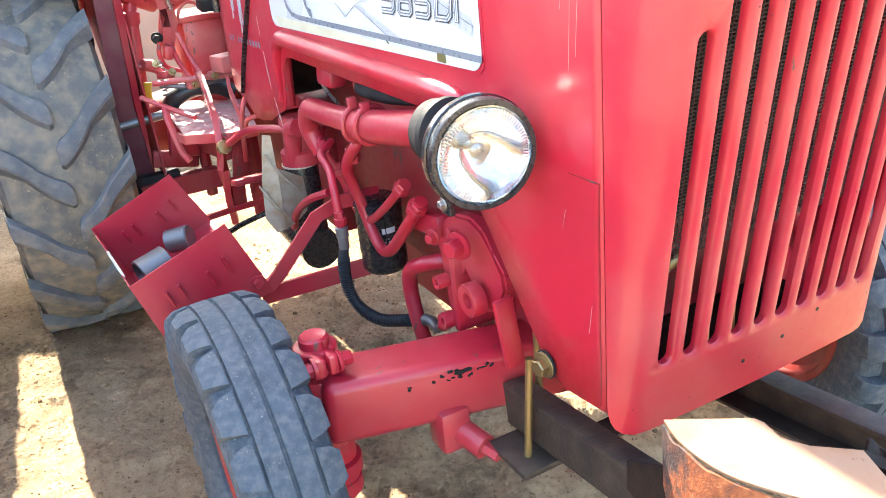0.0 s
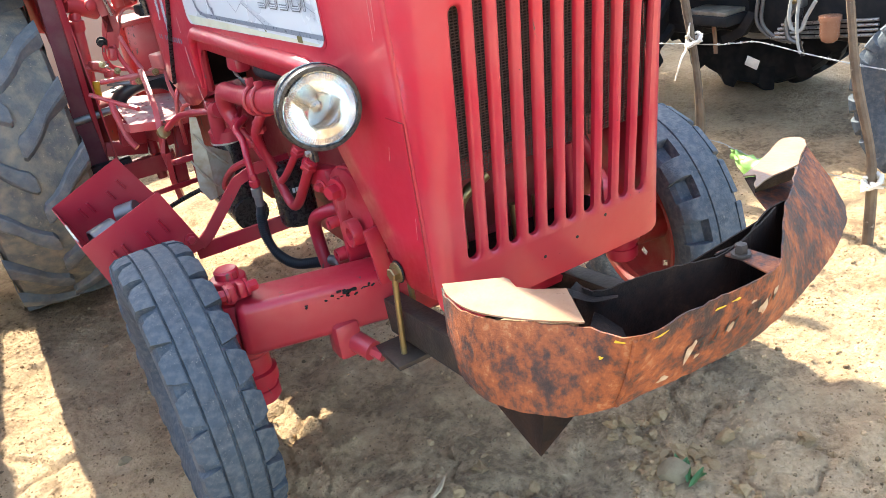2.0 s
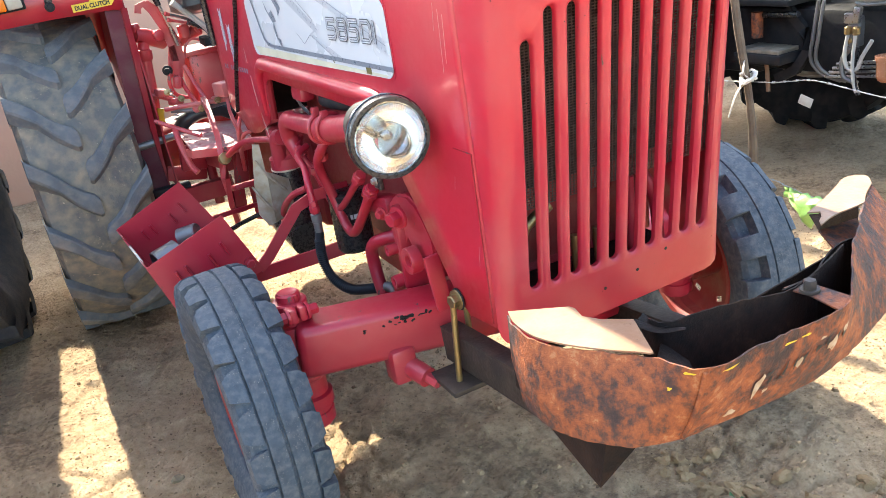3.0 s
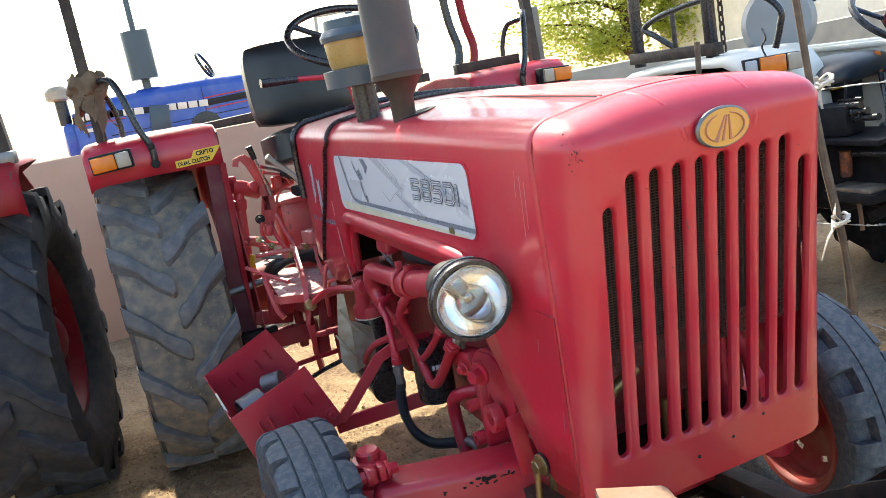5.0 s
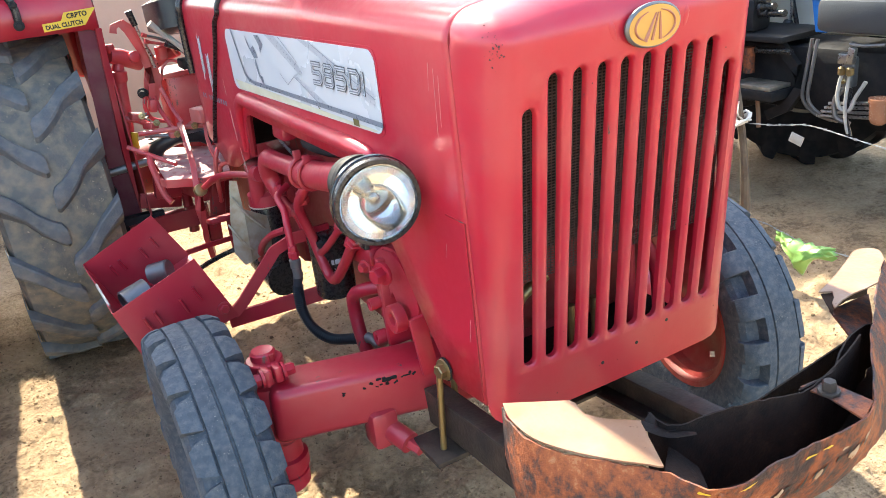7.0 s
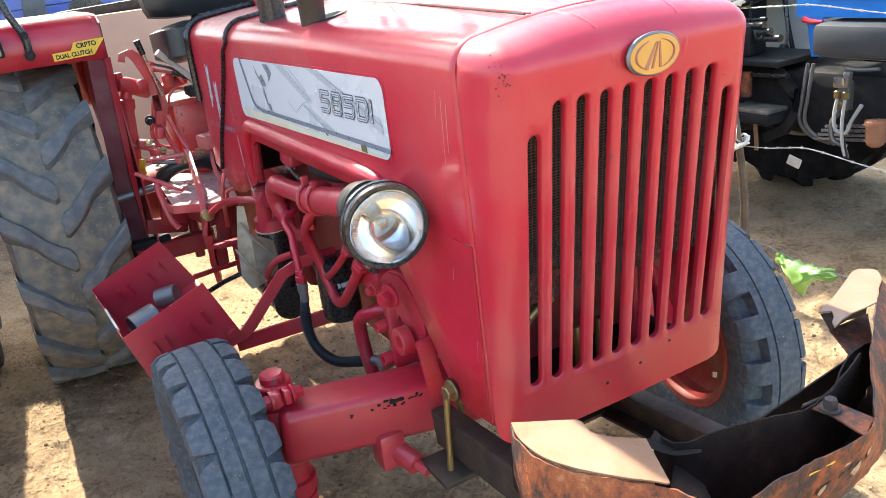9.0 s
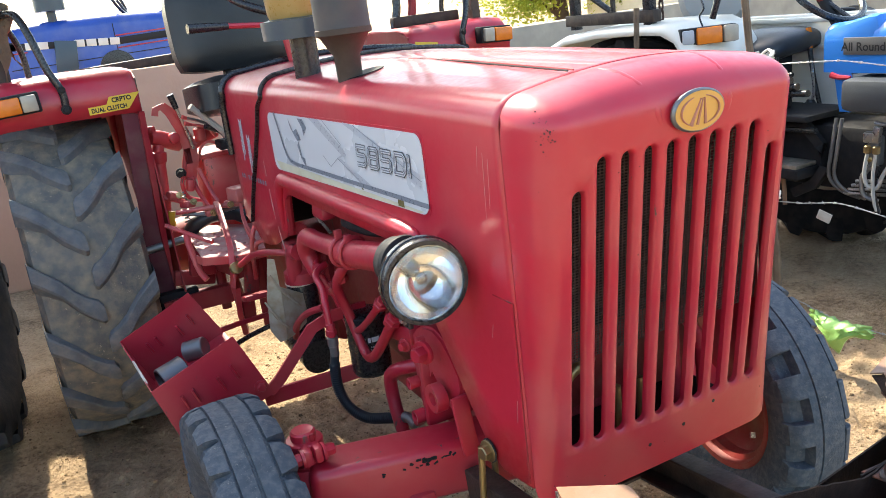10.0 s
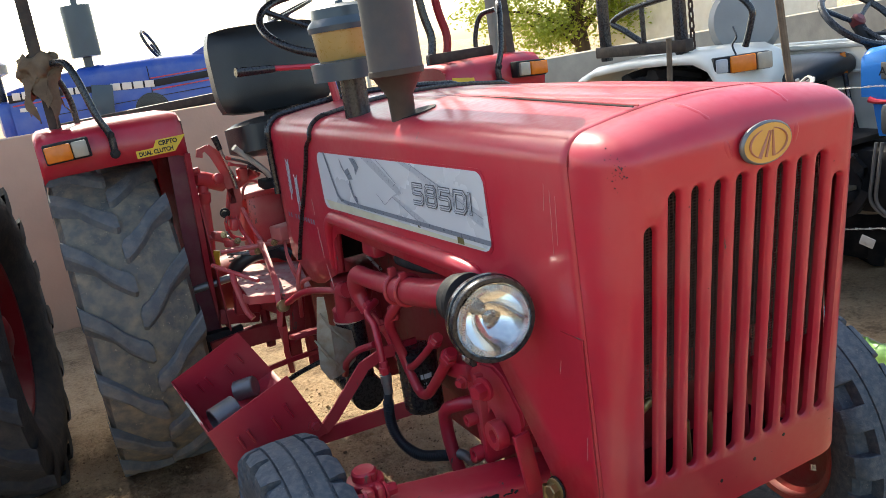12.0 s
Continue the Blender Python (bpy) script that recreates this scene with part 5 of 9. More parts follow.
def fender(side):
    """side -1 or 1; a curved mudguard with a front apron and an inner wall."""
    bm = bmesh.new()
    xo, xi = side * 1.085, side * 0.575
    prof = [(2.20, 1.335), (2.19, 1.40), (2.20, 1.46), (2.24, 1.492), (2.32, 1.50), (2.6, 1.50), (2.85, 1.47), (3.08, 1.38), (3.25, 1.22), (3.33, 1.05)]
    rows = []
    for y, z in prof:
        rows.append([bm.verts.new((x, y, z + dz)) for x, dz in ((xo, -0.02), (xo * 0.985, -0.004), (xo * 0.95, 0.0), ((xo + xi) / 2, 0.004), (xi * 1.06, 0.0), (xi, -0.012))])
    for a, b in zip(rows, rows[1:]):
        for i in range(5):
            bm.faces.new((a[i], a[i + 1], b[i + 1], b[i]))
    out = part("fender", bm, RED, tractor, "crimson rear mudguard with a sunlit top", 45)
    s = out.modifiers.new("sheet", "SOLIDIFY")
    s.thickness, s.offset = 0.005, 0
    wall = bmesh.new()
    low = [(2.21, 1.33), (2.16, 1.0), (2.12, 0.62), (2.5, 0.62), (3.0, 0.75), (3.3, 1.03)]
    ring = [(2.2, 1.46), (2.3, 1.49), (2.6, 1.495), (2.85, 1.465), (3.08, 1.375), (3.25, 1.215), (3.33, 1.05)]
    add_prism(wall, [(y, z) for y, z in low[:3]] + low[3:] + ring[::-1], 0.006, frame_m((xi, 0, 0), (0, 1, 0), (0, 0, 1)))
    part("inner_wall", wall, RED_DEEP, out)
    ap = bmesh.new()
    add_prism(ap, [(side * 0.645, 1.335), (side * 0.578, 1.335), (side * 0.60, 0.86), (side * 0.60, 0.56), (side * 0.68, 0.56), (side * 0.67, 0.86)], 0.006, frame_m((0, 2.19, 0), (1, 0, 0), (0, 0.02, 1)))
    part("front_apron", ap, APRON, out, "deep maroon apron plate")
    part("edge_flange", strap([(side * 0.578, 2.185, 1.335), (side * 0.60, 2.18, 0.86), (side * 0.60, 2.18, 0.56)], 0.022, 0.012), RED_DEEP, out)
    part("lower_rail", block((0.16, 0.05, 0.09), (side * 0.60, 2.16, 0.58), bevel=0.006), BLACK_MATT, out)
    lx = side * 0.985
    body = part("indicator_lamp", block((0.155, 0.06, 0.072), (lx, 2.165, 1.425), (0, side * 3, 0), 0.006), BLACK_MATT, out, "amber and clear indicator lamp")
    part("amber_lens", block((0.088, 0.03, 0.058), (lx + side * 0.030, 2.128, 1.425 - 0.002), (0, side * 3, 0), 0.006), AMBER, body)
    part("clear_lens", block((0.052, 0.026, 0.058), (lx - side * 0.042, 2.130, 1.425 + 0.002), (0, side * 3, 0), 0.006), CLEAR_LENS, body)
    gx = side * 0.83
    rail = bmesh.new()
    add_tube(rail, [(gx, 2.17, 1.375), (gx, 2.17, 1.45), (gx + side * 0.03, 2.175, 1.53), (gx + side * 0.06, 2.2, 1.66), (gx + side * 0.085, 2.24, 1.725), (gx + side * 0.12, 2.3, 1.735), (gx + side * 0.17, 2.38, 1.735)], 0.0135, 12, 6)
    add_tube(rail, [(gx + side * 0.085, 2.5, 1.505), (gx + side * 0.09, 2.5, 1.6), (gx + side * 0.12, 2.48, 1.69), (gx + side * 0.17, 2.42, 1.71)], 0.012, 12, 6)
    grab = part("grab_rail", rail, BLACK, tractor, "bent black grab rail")
    part("bolt", bolt(bmesh.new(), (gx, 2.156, 1.385), (0, -1, 0), 0.012, 0.012), BLACK_MATT, grab)
    part("bolt", bolt(bmesh.new(), (gx, 2.156, 1.455), (0, -1, 0), 0.009, 0.01), BLACK_MATT, grab)
    return out


fl = fender(-1)
fr = fender(1)
stm = frame_m((-0.672, 2.1835, 1.378), (1, 0, 0), (0, 0.02, 1)) @ Matrix.Rotation(radians(2), 4, "Z")
st = part("sticker", prism([(-0.085, -0.026), (0.055, -0.026), (0.105, 0.028), (-0.005, 0.028), (-0.02, 0.002), (-0.085, 0.002)], 0.0012, stm), YELLOW, fl, "yellow arrow sticker with black words")
lettering("CRPTO", 0.0235, stm @ pose(0.036, 0.013, 0.0025) @ Matrix.Diagonal((0.92, 1, 1, 1)), INK, st, "sticker_words", bold=0.0009)
lettering("DUAL CLUTCH", 0.0215, stm @ pose(-0.013, -0.0135, 0.0025) @ Matrix.Diagonal((0.86, 1, 1, 1)), INK, st, "sticker_words", bold=0.0009)
part("sticker", prism([(-0.06, -0.02), (0.05, -0.02), (0.05, 0.005), (-0.06, 0.02)], 0.0012, frame_m((0.66, 2.185, 1.42), (1, 0, 0), (0, 0.02, 1))), YELLOW, fr)

# open tool box on the side frame
tbx = thing("tool_box", "open crimson sheet-metal tool box with dull cans inside", "tool box")


def sheet(corners, thick=0.003):
    """A flat piece of sheet metal with softly turned edges."""
    bm = bmesh.new()
    corners = [Vector(c) for c in corners]
    n = (corners[1] - corners[0]).cross(corners[2] - corners[0]).normalized() * thick
    lo = [bm.verts.new(p) for p in corners]
    hi = [bm.verts.new(p + n) for p in corners]
    k = len(corners)
    bm.faces.new(lo[::-1])
    bm.faces.new(hi)
    for i in range(k):
        bm.faces.new((lo[i], lo[(i + 1) % k], hi[(i + 1) % k], hi[i]))
    return bm


NEAR = [Vector((-0.85, 1.075, 0.69)), Vector((-0.612, 1.075, 0.778)), Vector((-0.528, 1.075, 0.573)), Vector((-0.795, 1.075, 0.51))]
FAR = [Vector((-0.872, 1.61, 0.668)), Vector((-0.632, 1.61, 0.77)), Vector((-0.545, 1.61, 0.60)), Vector((-0.80, 1.61, 0.50))]
near = part("near_side", sheet(NEAR), RED_OLD, tbx)
far = part("far_side", sheet(FAR), RED_OLD, tbx)
e0, e1 = NEAR[0], FAR[0]
dip = (NEAR[3] - NEAR[0]) * 0.16
part("end_side", sheet([e0, e0.lerp(e1, 0.18), e0.lerp(e1, 0.24) + dip, e0.lerp(e1, 0.5) + dip * 0.7, e0.lerp(e1, 0.72) + dip, e0.lerp(e1, 0.8), e1, FAR[3], NEAR[3]]), RED_OLD, tbx, "end panel with a torn bright edge")
part("bare_edge", tube([e0.lerp(e1, 0.2) + dip * 0.3, e0.lerp(e1, 0.3) + dip * 0.95, e0.lerp(e1, 0.5) + dip * 0.65, e0.lerp(e1, 0.7) + dip * 0.95], 0.004, 6, 4), WHITE, tbx)
part("bottom", sheet([NEAR[3], NEAR[2], FAR[2], FAR[3]]), RED_OLD, tbx)
for at, r, long, way in (((-0.80, 1.36, 0.59), 0.045, 0.085, Vector((1.0, 0.25, 0.2))), ((-0.69, 1.53, 0.60), 0.034, 0.07, Vector((0.8, -0.5, 0.2)))):
    part("can", lathe([(r * 0.84, 0.02), (r * 0.88, 0), (r, 0.002), (r, long - 0.004), (r * 0.9, long)], frame_m(at, way.orthogonal(), way.cross(way.orthogonal())), 28), GREY_METAL, tbx, "dull grey can lying in the box")
for face, y in ((NEAR, -0.003), (FAR, -0.003)):
    for a, b in ((0.22, 0.3), (0.34, 0.3), (0.62, 0.35), (0.8, 0.3)):
        top_p = face[0].lerp(face[1], a).lerp(face[3].lerp(face[2], a), b)
        low_p = face[0].lerp(face[1], a).lerp(face[3].lerp(face[2], a), b + 0.22)
        part("pressed_rib", tube([top_p + Vector((0, y, 0)), low_p + Vector((0, y, 0))], 0.010, 10, 1, 0.45), RED_OLD, near if face is NEAR else far)
bx = bmesh.new()
bolt(bx, (-0.565, 1.072, 0.61), (0, -1, 0), 0.013, 0.014)
part("bolt", bx, RED_OLD, tbx)

# straps that carry the box
part("box_arm", strap([(-0.54, 1.09, 0.575), (-0.50, 1.10, 0.60), (-0.39, 1.07, 0.735), (-0.33, 1.06, 0.76), (-0.22, 1.06, 0.76)], 0.034, 0.01), RED_OLD, tractor)
part("box_arm", strap([(-0.55, 1.12, 0.545), (-0.40, 1.08, 0.56), (-0.22, 1.03, 0.58)], 0.045, 0.012), RED_OLD, tractor)
part("box_arm", strap([(-0.56, 1.64, 0.60), (-0.46, 1.70, 0.585), (-0.3, 1.74, 0.575)], 0.016, 0.012), RED_OLD, tractor)
part("black_cable", tube([(-0.55, 1.55, 0.56), (-0.45, 1.62, 0.56), (-0.34, 1.62, 0.58)], 0.009, 8, 4), BLACK, tractor)
GALV_SHEET = worn("bent_galvanised_sheet", (0.52, 0.50, 0.41), (0.30, 0.28, 0.22), rough=0.42, metal=0.3, scale=14, dust=(0.30, 0.22, 0.12), dust_amount=0.45)
gd = part("bent_guard", sheet([(-0.417, 1.33, 0.897), (-0.396, 1.325, 0.892), (-0.395, 1.325, 0.79), (-0.402, 1.325, 0.622), (-0.424, 1.335, 0.615), (-0.446, 1.345, 0.66), (-0.439, 1.34, 0.766)], 0.003), GALV_SHEET, tractor, "bent galvanised sheet guard")
part("guard_wing", sheet([(-0.394, 1.324, 0.80), (-0.321, 1.345, 0.752), (-0.316, 1.35, 0.70), (-0.325, 1.345, 0.652), (-0.360, 1.335, 0.632), (-0.401, 1.324, 0.622)], 0.003), GALV_SHEET, gd)
for fold in (((-0.420, 1.325, 0.845), (-0.39, 1.317, 0.785), (-0.336, 1.335, 0.716)), ((-0.448, 1.338, 0.759), (-0.42, 1.322, 0.70), (-0.39, 1.318, 0.660))):
    part("guard_fold", tube(fold, [0.003, 0.005, 0.003], 6, 4), GALV_SHEET, gd)
part("starter_motor", tube([(-0.3, 1.35, 0.52), (-0.3, 1.6, 0.54)], 0.06, 20, 1), BLACK, tractor)
part("battery_cable", tube([(-0.30, 1.3, 0.885), (-0.36, 1.42, 0.885), (-0.40, 1.55, 0.86), (-0.43, 1.68, 0.80)], 0.011, 10, 6), RED_OLD, tractor)
part("cable_clamp", lathe([(0.022, -0.014), (0.022, 0.012), (0.012, 0.014)], pose(-0.44, 1.71, 0.785, 70, 20, 0), 12), BRASS, tractor)
part("red_cable", tube([(-0.33, 1.12, 0.77), (-0.36, 1.2, 0.735), (-0.37, 1.30, 0.67), (-0.36, 1.38, 0.60)], 0.011, 8, 5), RED_OLD, tractor)

# footplate, pedals and levers
def perforated_plate(outline, holes, r, depth, z):
    """A flat plate with round holes cut through it."""
    bm = bmesh.new()
    rings = [[(x, y) for x, y in outline]] + [[(cx + r * math.cos(-a), cy + r * math.sin(-a)) for a in np.linspace(0, 2 * math.pi, 9)[:-1]] for cx, cy in holes]
    edges = []
    for ring in rings:
        vs = [bm.verts.new((x, y, z + depth)) for x, y in ring]
        edges += [bm.edges.new((vs[k], vs[(k + 1) % len(vs)])) for k in range(len(vs))]
    bmesh.ops.triangle_fill(bm, edges=edges, use_beauty=True, use_dissolve=False)
    top = list(bm.faces)
    made = bmesh.ops.extrude_face_region(bm, geom=top)["geom"]
    for v in made:
        if isinstance(v, bmesh.types.BMVert):
            v.co.z -= depth
    return bm


HOLES = [(-0.475 + 0.043 * i - 0.004 * j, 1.86 + 0.062 * j) for i in range(5) for j in range(6) if (i, j) not in ((0, 0), (4, 5), (2, 3))]
plate = part("footplate", perforated_plate([(-0.525, 1.86), (-0.40, 1.765), (-0.31, 1.775), (-0.235, 2.20), (-0.44, 2.39), (-0.495, 2.34)], HOLES, 0.0065, 0.006, 0.806), worn("scuffed_crimson_plate", (0.62, 0.34, 0.32), (0.5, 0.16, 0.16), rough=0.5, scale=9, dust=(0.62, 0.5, 0.42), dust_amount=0.45), tractor, "scuffed perforated crimson footplate")
part("plate_lip", strap([(-0.535, 1.90, 0.798), (-0.525, 1.855, 0.796), (-0.40, 1.762, 0.796), (-0.31, 1.772, 0.796)], 0.03, 0.006), RED_FADED_LIT, plate)
part("footplate_hanger", strap([(-0.385, 2.13, 0.935), (-0.392, 2.06, 0.925), (-0.41, 1.93, 0.885), (-0.425, 1.82, 0.84), (-0.44, 1.765, 0.77), (-0.448, 1.76, 0.70), (-0.445, 1.78, 0.60), (-0.43, 1.82, 0.50)], 0.032, 0.02), RED_FADED_LIT, tractor)
part("footplate_bar", strap([(-0.66, 2.14, 0.56), (-0.52, 2.14, 0.57), (-0.42, 2.12, 0.575), (-0.36, 2.1, 0.58)], 0.07, 0.05), RED_DEEP, tractor)
part("footplate_post", tube([(-0.42, 2.16, 0.5), (-0.42, 2.16, 0.803)], 0.02, 8, 1), RED_DEEP, tractor)
part("footplate_post", tube([(-0.30, 1.95, 0.45), (-0.30, 1.95, 0.803)], 0.03, 8, 1), RED_DEEP, tractor)
part("linkage_rod", tube([(-0.60, 2.05, 0.915), (-0.545, 2.0, 0.885), (-0.50, 1.95, 0.862), (-0.47, 1.9, 0.85)], 0.009, 8, 4), RED_FADED_LIT, tractor)
part("step_loop", tube([(-0.54, 2.0, 0.88), (-0.545, 1.97, 0.85), (-0.54, 1.95, 0.80), (-0.53, 1.93, 0.74), (-0.515, 1.91, 0.71)], 0.012, 8, 5), RED_FADED_LIT, tractor)
part("brake_column", tube([(-0.566, 2.30, 0.83), (-0.553, 2.30, 0.97), (-0.538, 2.30, 1.14), (-0.525, 2.30, 1.19)], [0.02, 0.026, 0.026, 0.02], 14, 3), RED_FADED_LIT, tractor)
part("column_cup", lathe([(0.026, -0.03), (0.032, -0.02), (0.032, 0.012), (0.02, 0.02)], pose(-0.536, 2.30, 1.145, 0, 8, 0), 18), RED_FADED_LIT, tractor)
part("column_head", tube([(-0.553, 2.29, 1.221), (-0.52, 2.30, 1.212), (-0.48, 2.31, 1.192), (-0.445, 2.33, 1.172)], [0.028, 0.032, 0.032, 0.03], 14, 3), RED_FADED_LIT, tractor)
part("column_cap", lathe([(0.018, -0.02), (0.022, -0.01), (0.022, 0.008), (0.014, 0.014)], frame_m((-0.466, 2.275, 1.205), (1, 0.3, 0), (0, 0, 1)), 18), RED_FADED_LIT, tractor)
part("column_knob", lathe([(0.012, -0.02), (0.02, 0.0), (0.016, 0.014)], pose(-0.545, 2.29, 1.25), 14), RED_FADED_LIT, tractor)
part("lift_housing", block((0.165, 0.22, 0.34), (-0.282, 2.47, 0.935), (0, 0, 0), 0.03), RED_FADED_LIT, tractor)
part("housing_flange", block((0.19, 0.16, 0.022), (-0.285, 2.43, 1.105), (4, 0, 0), 0.006), RED_FADED_LIT, tractor)
part("lift_cover", block((0.085, 0.09, 0.055), (-0.292, 2.08, 0.972), (0, 0, 14), 0.008), RED_FADED_LIT, tractor, "square crimson cover catching the sun")
part("lift_arm", tube([(-0.385, 2.36, 1.155), (-0.34, 2.38, 1.175), (-0.28, 2.40, 1.19)], [0.022, 0.025, 0.027], 14, 3), RED_FADED_LIT, tractor)
part("filler_cap", lathe([(0.022, -0.035), (0.024, 0.0), (0.024, 0.012), (0.016, 0.018)], pose(-0.351, 2.35, 1.205), 16), RED_FADED_LIT, tractor)
part("lift_quadrant", strap([(-0.517, 2.30, 1.30), (-0.51, 2.30, 1.324), (-0.486, 2.30, 1.332), (-0.463, 2.30, 1.30), (-0.436, 2.30, 1.227), (-0.424, 2.30, 1.153), (-0.424, 2.30, 1.091), (-0.438, 2.30, 1.03)], 0.026, 0.012), RED_FADED_LIT, tractor, "curved lever quadrant")
part("lift_quadrant", strap([(-0.474, 2.325, 1.335), (-0.442, 2.325, 1.305), (-0.412, 2.325, 1.232), (-0.388, 2.325, 1.161), (-0.40, 2.325, 1.07)], 0.022, 0.012), RED_FADED_LIT, tractor, "curved lever quadrant")
part("quadrant_plate", prism([(-0.035, -0.05), (0.02, -0.06), (0.05, 0.02), (0.045, 0.10), (0.01, 0.17), (-0.012, 0.17), (0.0, 0.08), (-0.02, 0.02)], 0.007, frame_m((-0.43, 2.315, 1.08), (1, 0.1, 0), (0, 0, 1))), RED_FADED_LIT, tractor)
part("quadrant_bolt", bolt(bmesh.new(), (-0.467, 2.285, 1.062), (-0.3, -1, 0), 0.014, 0.02), BLACK_MATT, tractor)
part("return_hook", tube([(-0.462, 2.28, 1.05), (-0.473, 2.28, 1.01), (-0.462, 2.28, 0.965), (-0.43, 2.27, 0.945), (-0.40, 2.25, 0.94)], 0.008, 8, 5), RED_FADED_LIT, tractor)
PALE_GREY = worn("pale_grey_lever_paint", (0.55, 0.52, 0.47), (0.42, 0.39, 0.34), rough=0.45, scale=12)
for root, bend, tip, r, mt, knob_m, kr, kl in (((-0.40, 2.28, 1.15), (-0.412, 2.275, 1.22), (-0.437, 2.27, 1.325), 0.006, STEEL, BLACK, 0.014, 0.05), ((-0.27, 2.22, 1.18), (-0.30, 2.20, 1.22), (-0.385, 2.18, 1.31), 0.012, PALE_GREY, PALE_GREY, 0.014, 0.02), ((-0.30, 2.30, 1.20), (-0.34, 2.26, 1.245), (-0.416, 2.24, 1.28), 0.006, GREY_METAL, RED_FADED_LIT, 0.009, 0.01), ((-0.30, 2.30, 1.18), (-0.335, 2.26, 1.225), (-0.411, 2.24, 1.255), 0.006, RED_FADED_LIT, RED_FADED_LIT, 0.009, 0.01), ((-0.26, 2.26, 1.16), (-0.29, 2.22, 1.20), (-0.33, 2.20, 1.225), 0.009, BLACK, BLACK, 0.011, 0.03)):
    lev = part("control_lever", tube([root, bend, tip], r, 8, 5), mt, tractor)
    d = (Vector(tip) - Vector(bend)).normalized()
    part("knob", tube([Vector(tip) - d * 0.008, Vector(tip) + d * kl], [kr * 0.8, kr], 10, 1), knob_m, lev)
part("cable_loop", tube([(-0.375, 2.34, 1.09), (-0.365, 2.33, 1.135), (-0.335, 2.33, 1.16), (-0.30, 2.33, 1.15), (-0.28, 2.34, 1.12)], 0.006, 8, 5), RED_FADED_LIT, tractor)
part("junction_box", block((0.07, 0.06, 0.035), (-0.275, 2.25, 1.15), (10, 0, 10), 0.006), BLACK_MATT, tractor)
for a, b, c2, r, mt in (((-0.535, 2.18, 0.928), (-0.39, 2.15, 0.925), (-0.25, 2.14, 0.914), 0.010, RED_FADED_LIT), ((-0.51, 2.20, 0.912), (-0.40, 2.17, 0.898), (-0.27, 2.18, 0.90), 0.008, GREY_METAL), ((-0.565, 2.26, 0.985), (-0.51, 2.25, 0.965), (-0.46, 2.24, 0.93), 0.012, RED_FADED_LIT), ((-0.40, 2.27, 1.07), (-0.38, 2.25, 0.99), (-0.36, 2.22, 0.93), 0.009, RED_FADED_LIT), ((-0.43, 2.28, 1.04), (-0.42, 2.26, 0.98), (-0.40, 2.22, 0.92), 0.009, RED_FADED_LIT)):
    part("linkage_rod", tube([a, b, c2], r, 8, 4), mt, tractor)
for size, at, rot in (((0.05, 0.04, 0.03), (-0.52, 2.25, 0.985), (10, 15, 20)), ((0.045, 0.05, 0.028), (-0.475, 2.24, 0.94), (0, 10, 40)), ((0.06, 0.03, 0.024), (-0.40, 2.16, 0.905), (20, 0, 8)), ((0.035, 0.035, 0.03), (-0.33, 2.15, 0.925), (0, 0, 30)), ((0.03, 0.05, 0.05), (-0.445, 2.27, 1.01), (0, 12, 0))):
    part("link_joint", block(size, at, rot, 0.008), RED_FADED_LIT, tractor)
for at, way in (((-0.50, 2.23, 0.985), (-0.3, -1, 0.3)), ((-0.455, 2.215, 0.95), (0, -1, 0.4)), ((-0.40, 2.14, 0.905), (0, -1, 0.1)), ((-0.33, 2.13, 0.925), (0, -1, 0.2))):
    part("link_bolt", bolt(bmesh.new(), at, way, 0.009, 0.014), BRASS, tractor)
for size, at, rot in (((0.10, 0.05, 0.10), (-0.49, 2.10, 0.73), (0, 8, 0)), ((0.06, 0.20, 0.09), (-0.40, 1.98, 0.735), (0, 0, 12)), ((0.05, 0.05, 0.16), (-0.36, 1.86, 0.70), (0, 10, 0)), ((0.16, 0.03, 0.06), (-0.52, 2.16, 0.66), (0, 12, 0)), ((0.05, 0.04, 0.11), (-0.41, 1.80, 0.60), (10, 0, 8))):
    part("plate_bracket", block(size, at, rot, 0.008), RED_DEEP, tractor)
# bracket plate added here to keep the sun off the ground below
part("shade_bracket", block((0.12, 0.09, 0.02), (-0.40, 1.60, 0.70), (-14, 0, 0), 0.006), RED_DEEP, tractor)
part("foot_rest", tube([(-0.36, 1.80, 0.70), (-0.37, 1.72, 0.84), (-0.36, 1.70, 0.90), (-0.33, 1.72, 0.94)], 0.008, 8, 4), RED_FADED_LIT, tractor)
part("foot_rest", tube([(-0.34, 1.80, 0.79), (-0.345, 1.74, 0.845), (-0.30, 1.70, 0.87), (-0.285, 1.74, 0.93), (-0.28, 1.85, 0.97)], 0.008, 8, 5), RED_FADED_LIT, tractor)
part("pedal_arm", strap([(-0.30, 2.08, 0.94), (-0.325, 1.98, 0.90), (-0.33, 1.93, 0.87), (-0.32, 1.9, 0.815)], 0.018, 0.012), RED_FADED_LIT, tractor)
part("spring", tube([(-0.485 + 0.013 * math.cos(1.7 * k), 2.255 + 0.013 * math.sin(1.7 * k), 0.86 + 0.0045 * k) for k in range(30)], 0.003, 5, 2), GREY_METAL, tractor)
part("yellow_tag", tube([(-0.545, 2.27, 0.86), (-0.548, 2.25, 0.89), (-0.54, 2.245, 0.925)], 0.014, 8, 3, 0.5), YELLOW, tractor)
part("axle_shaft", tube([(-0.68, 2.2, 0.80), (-0.50, 2.2, 0.815)], 0.016, 10, 1), GREY_METAL, tractor)
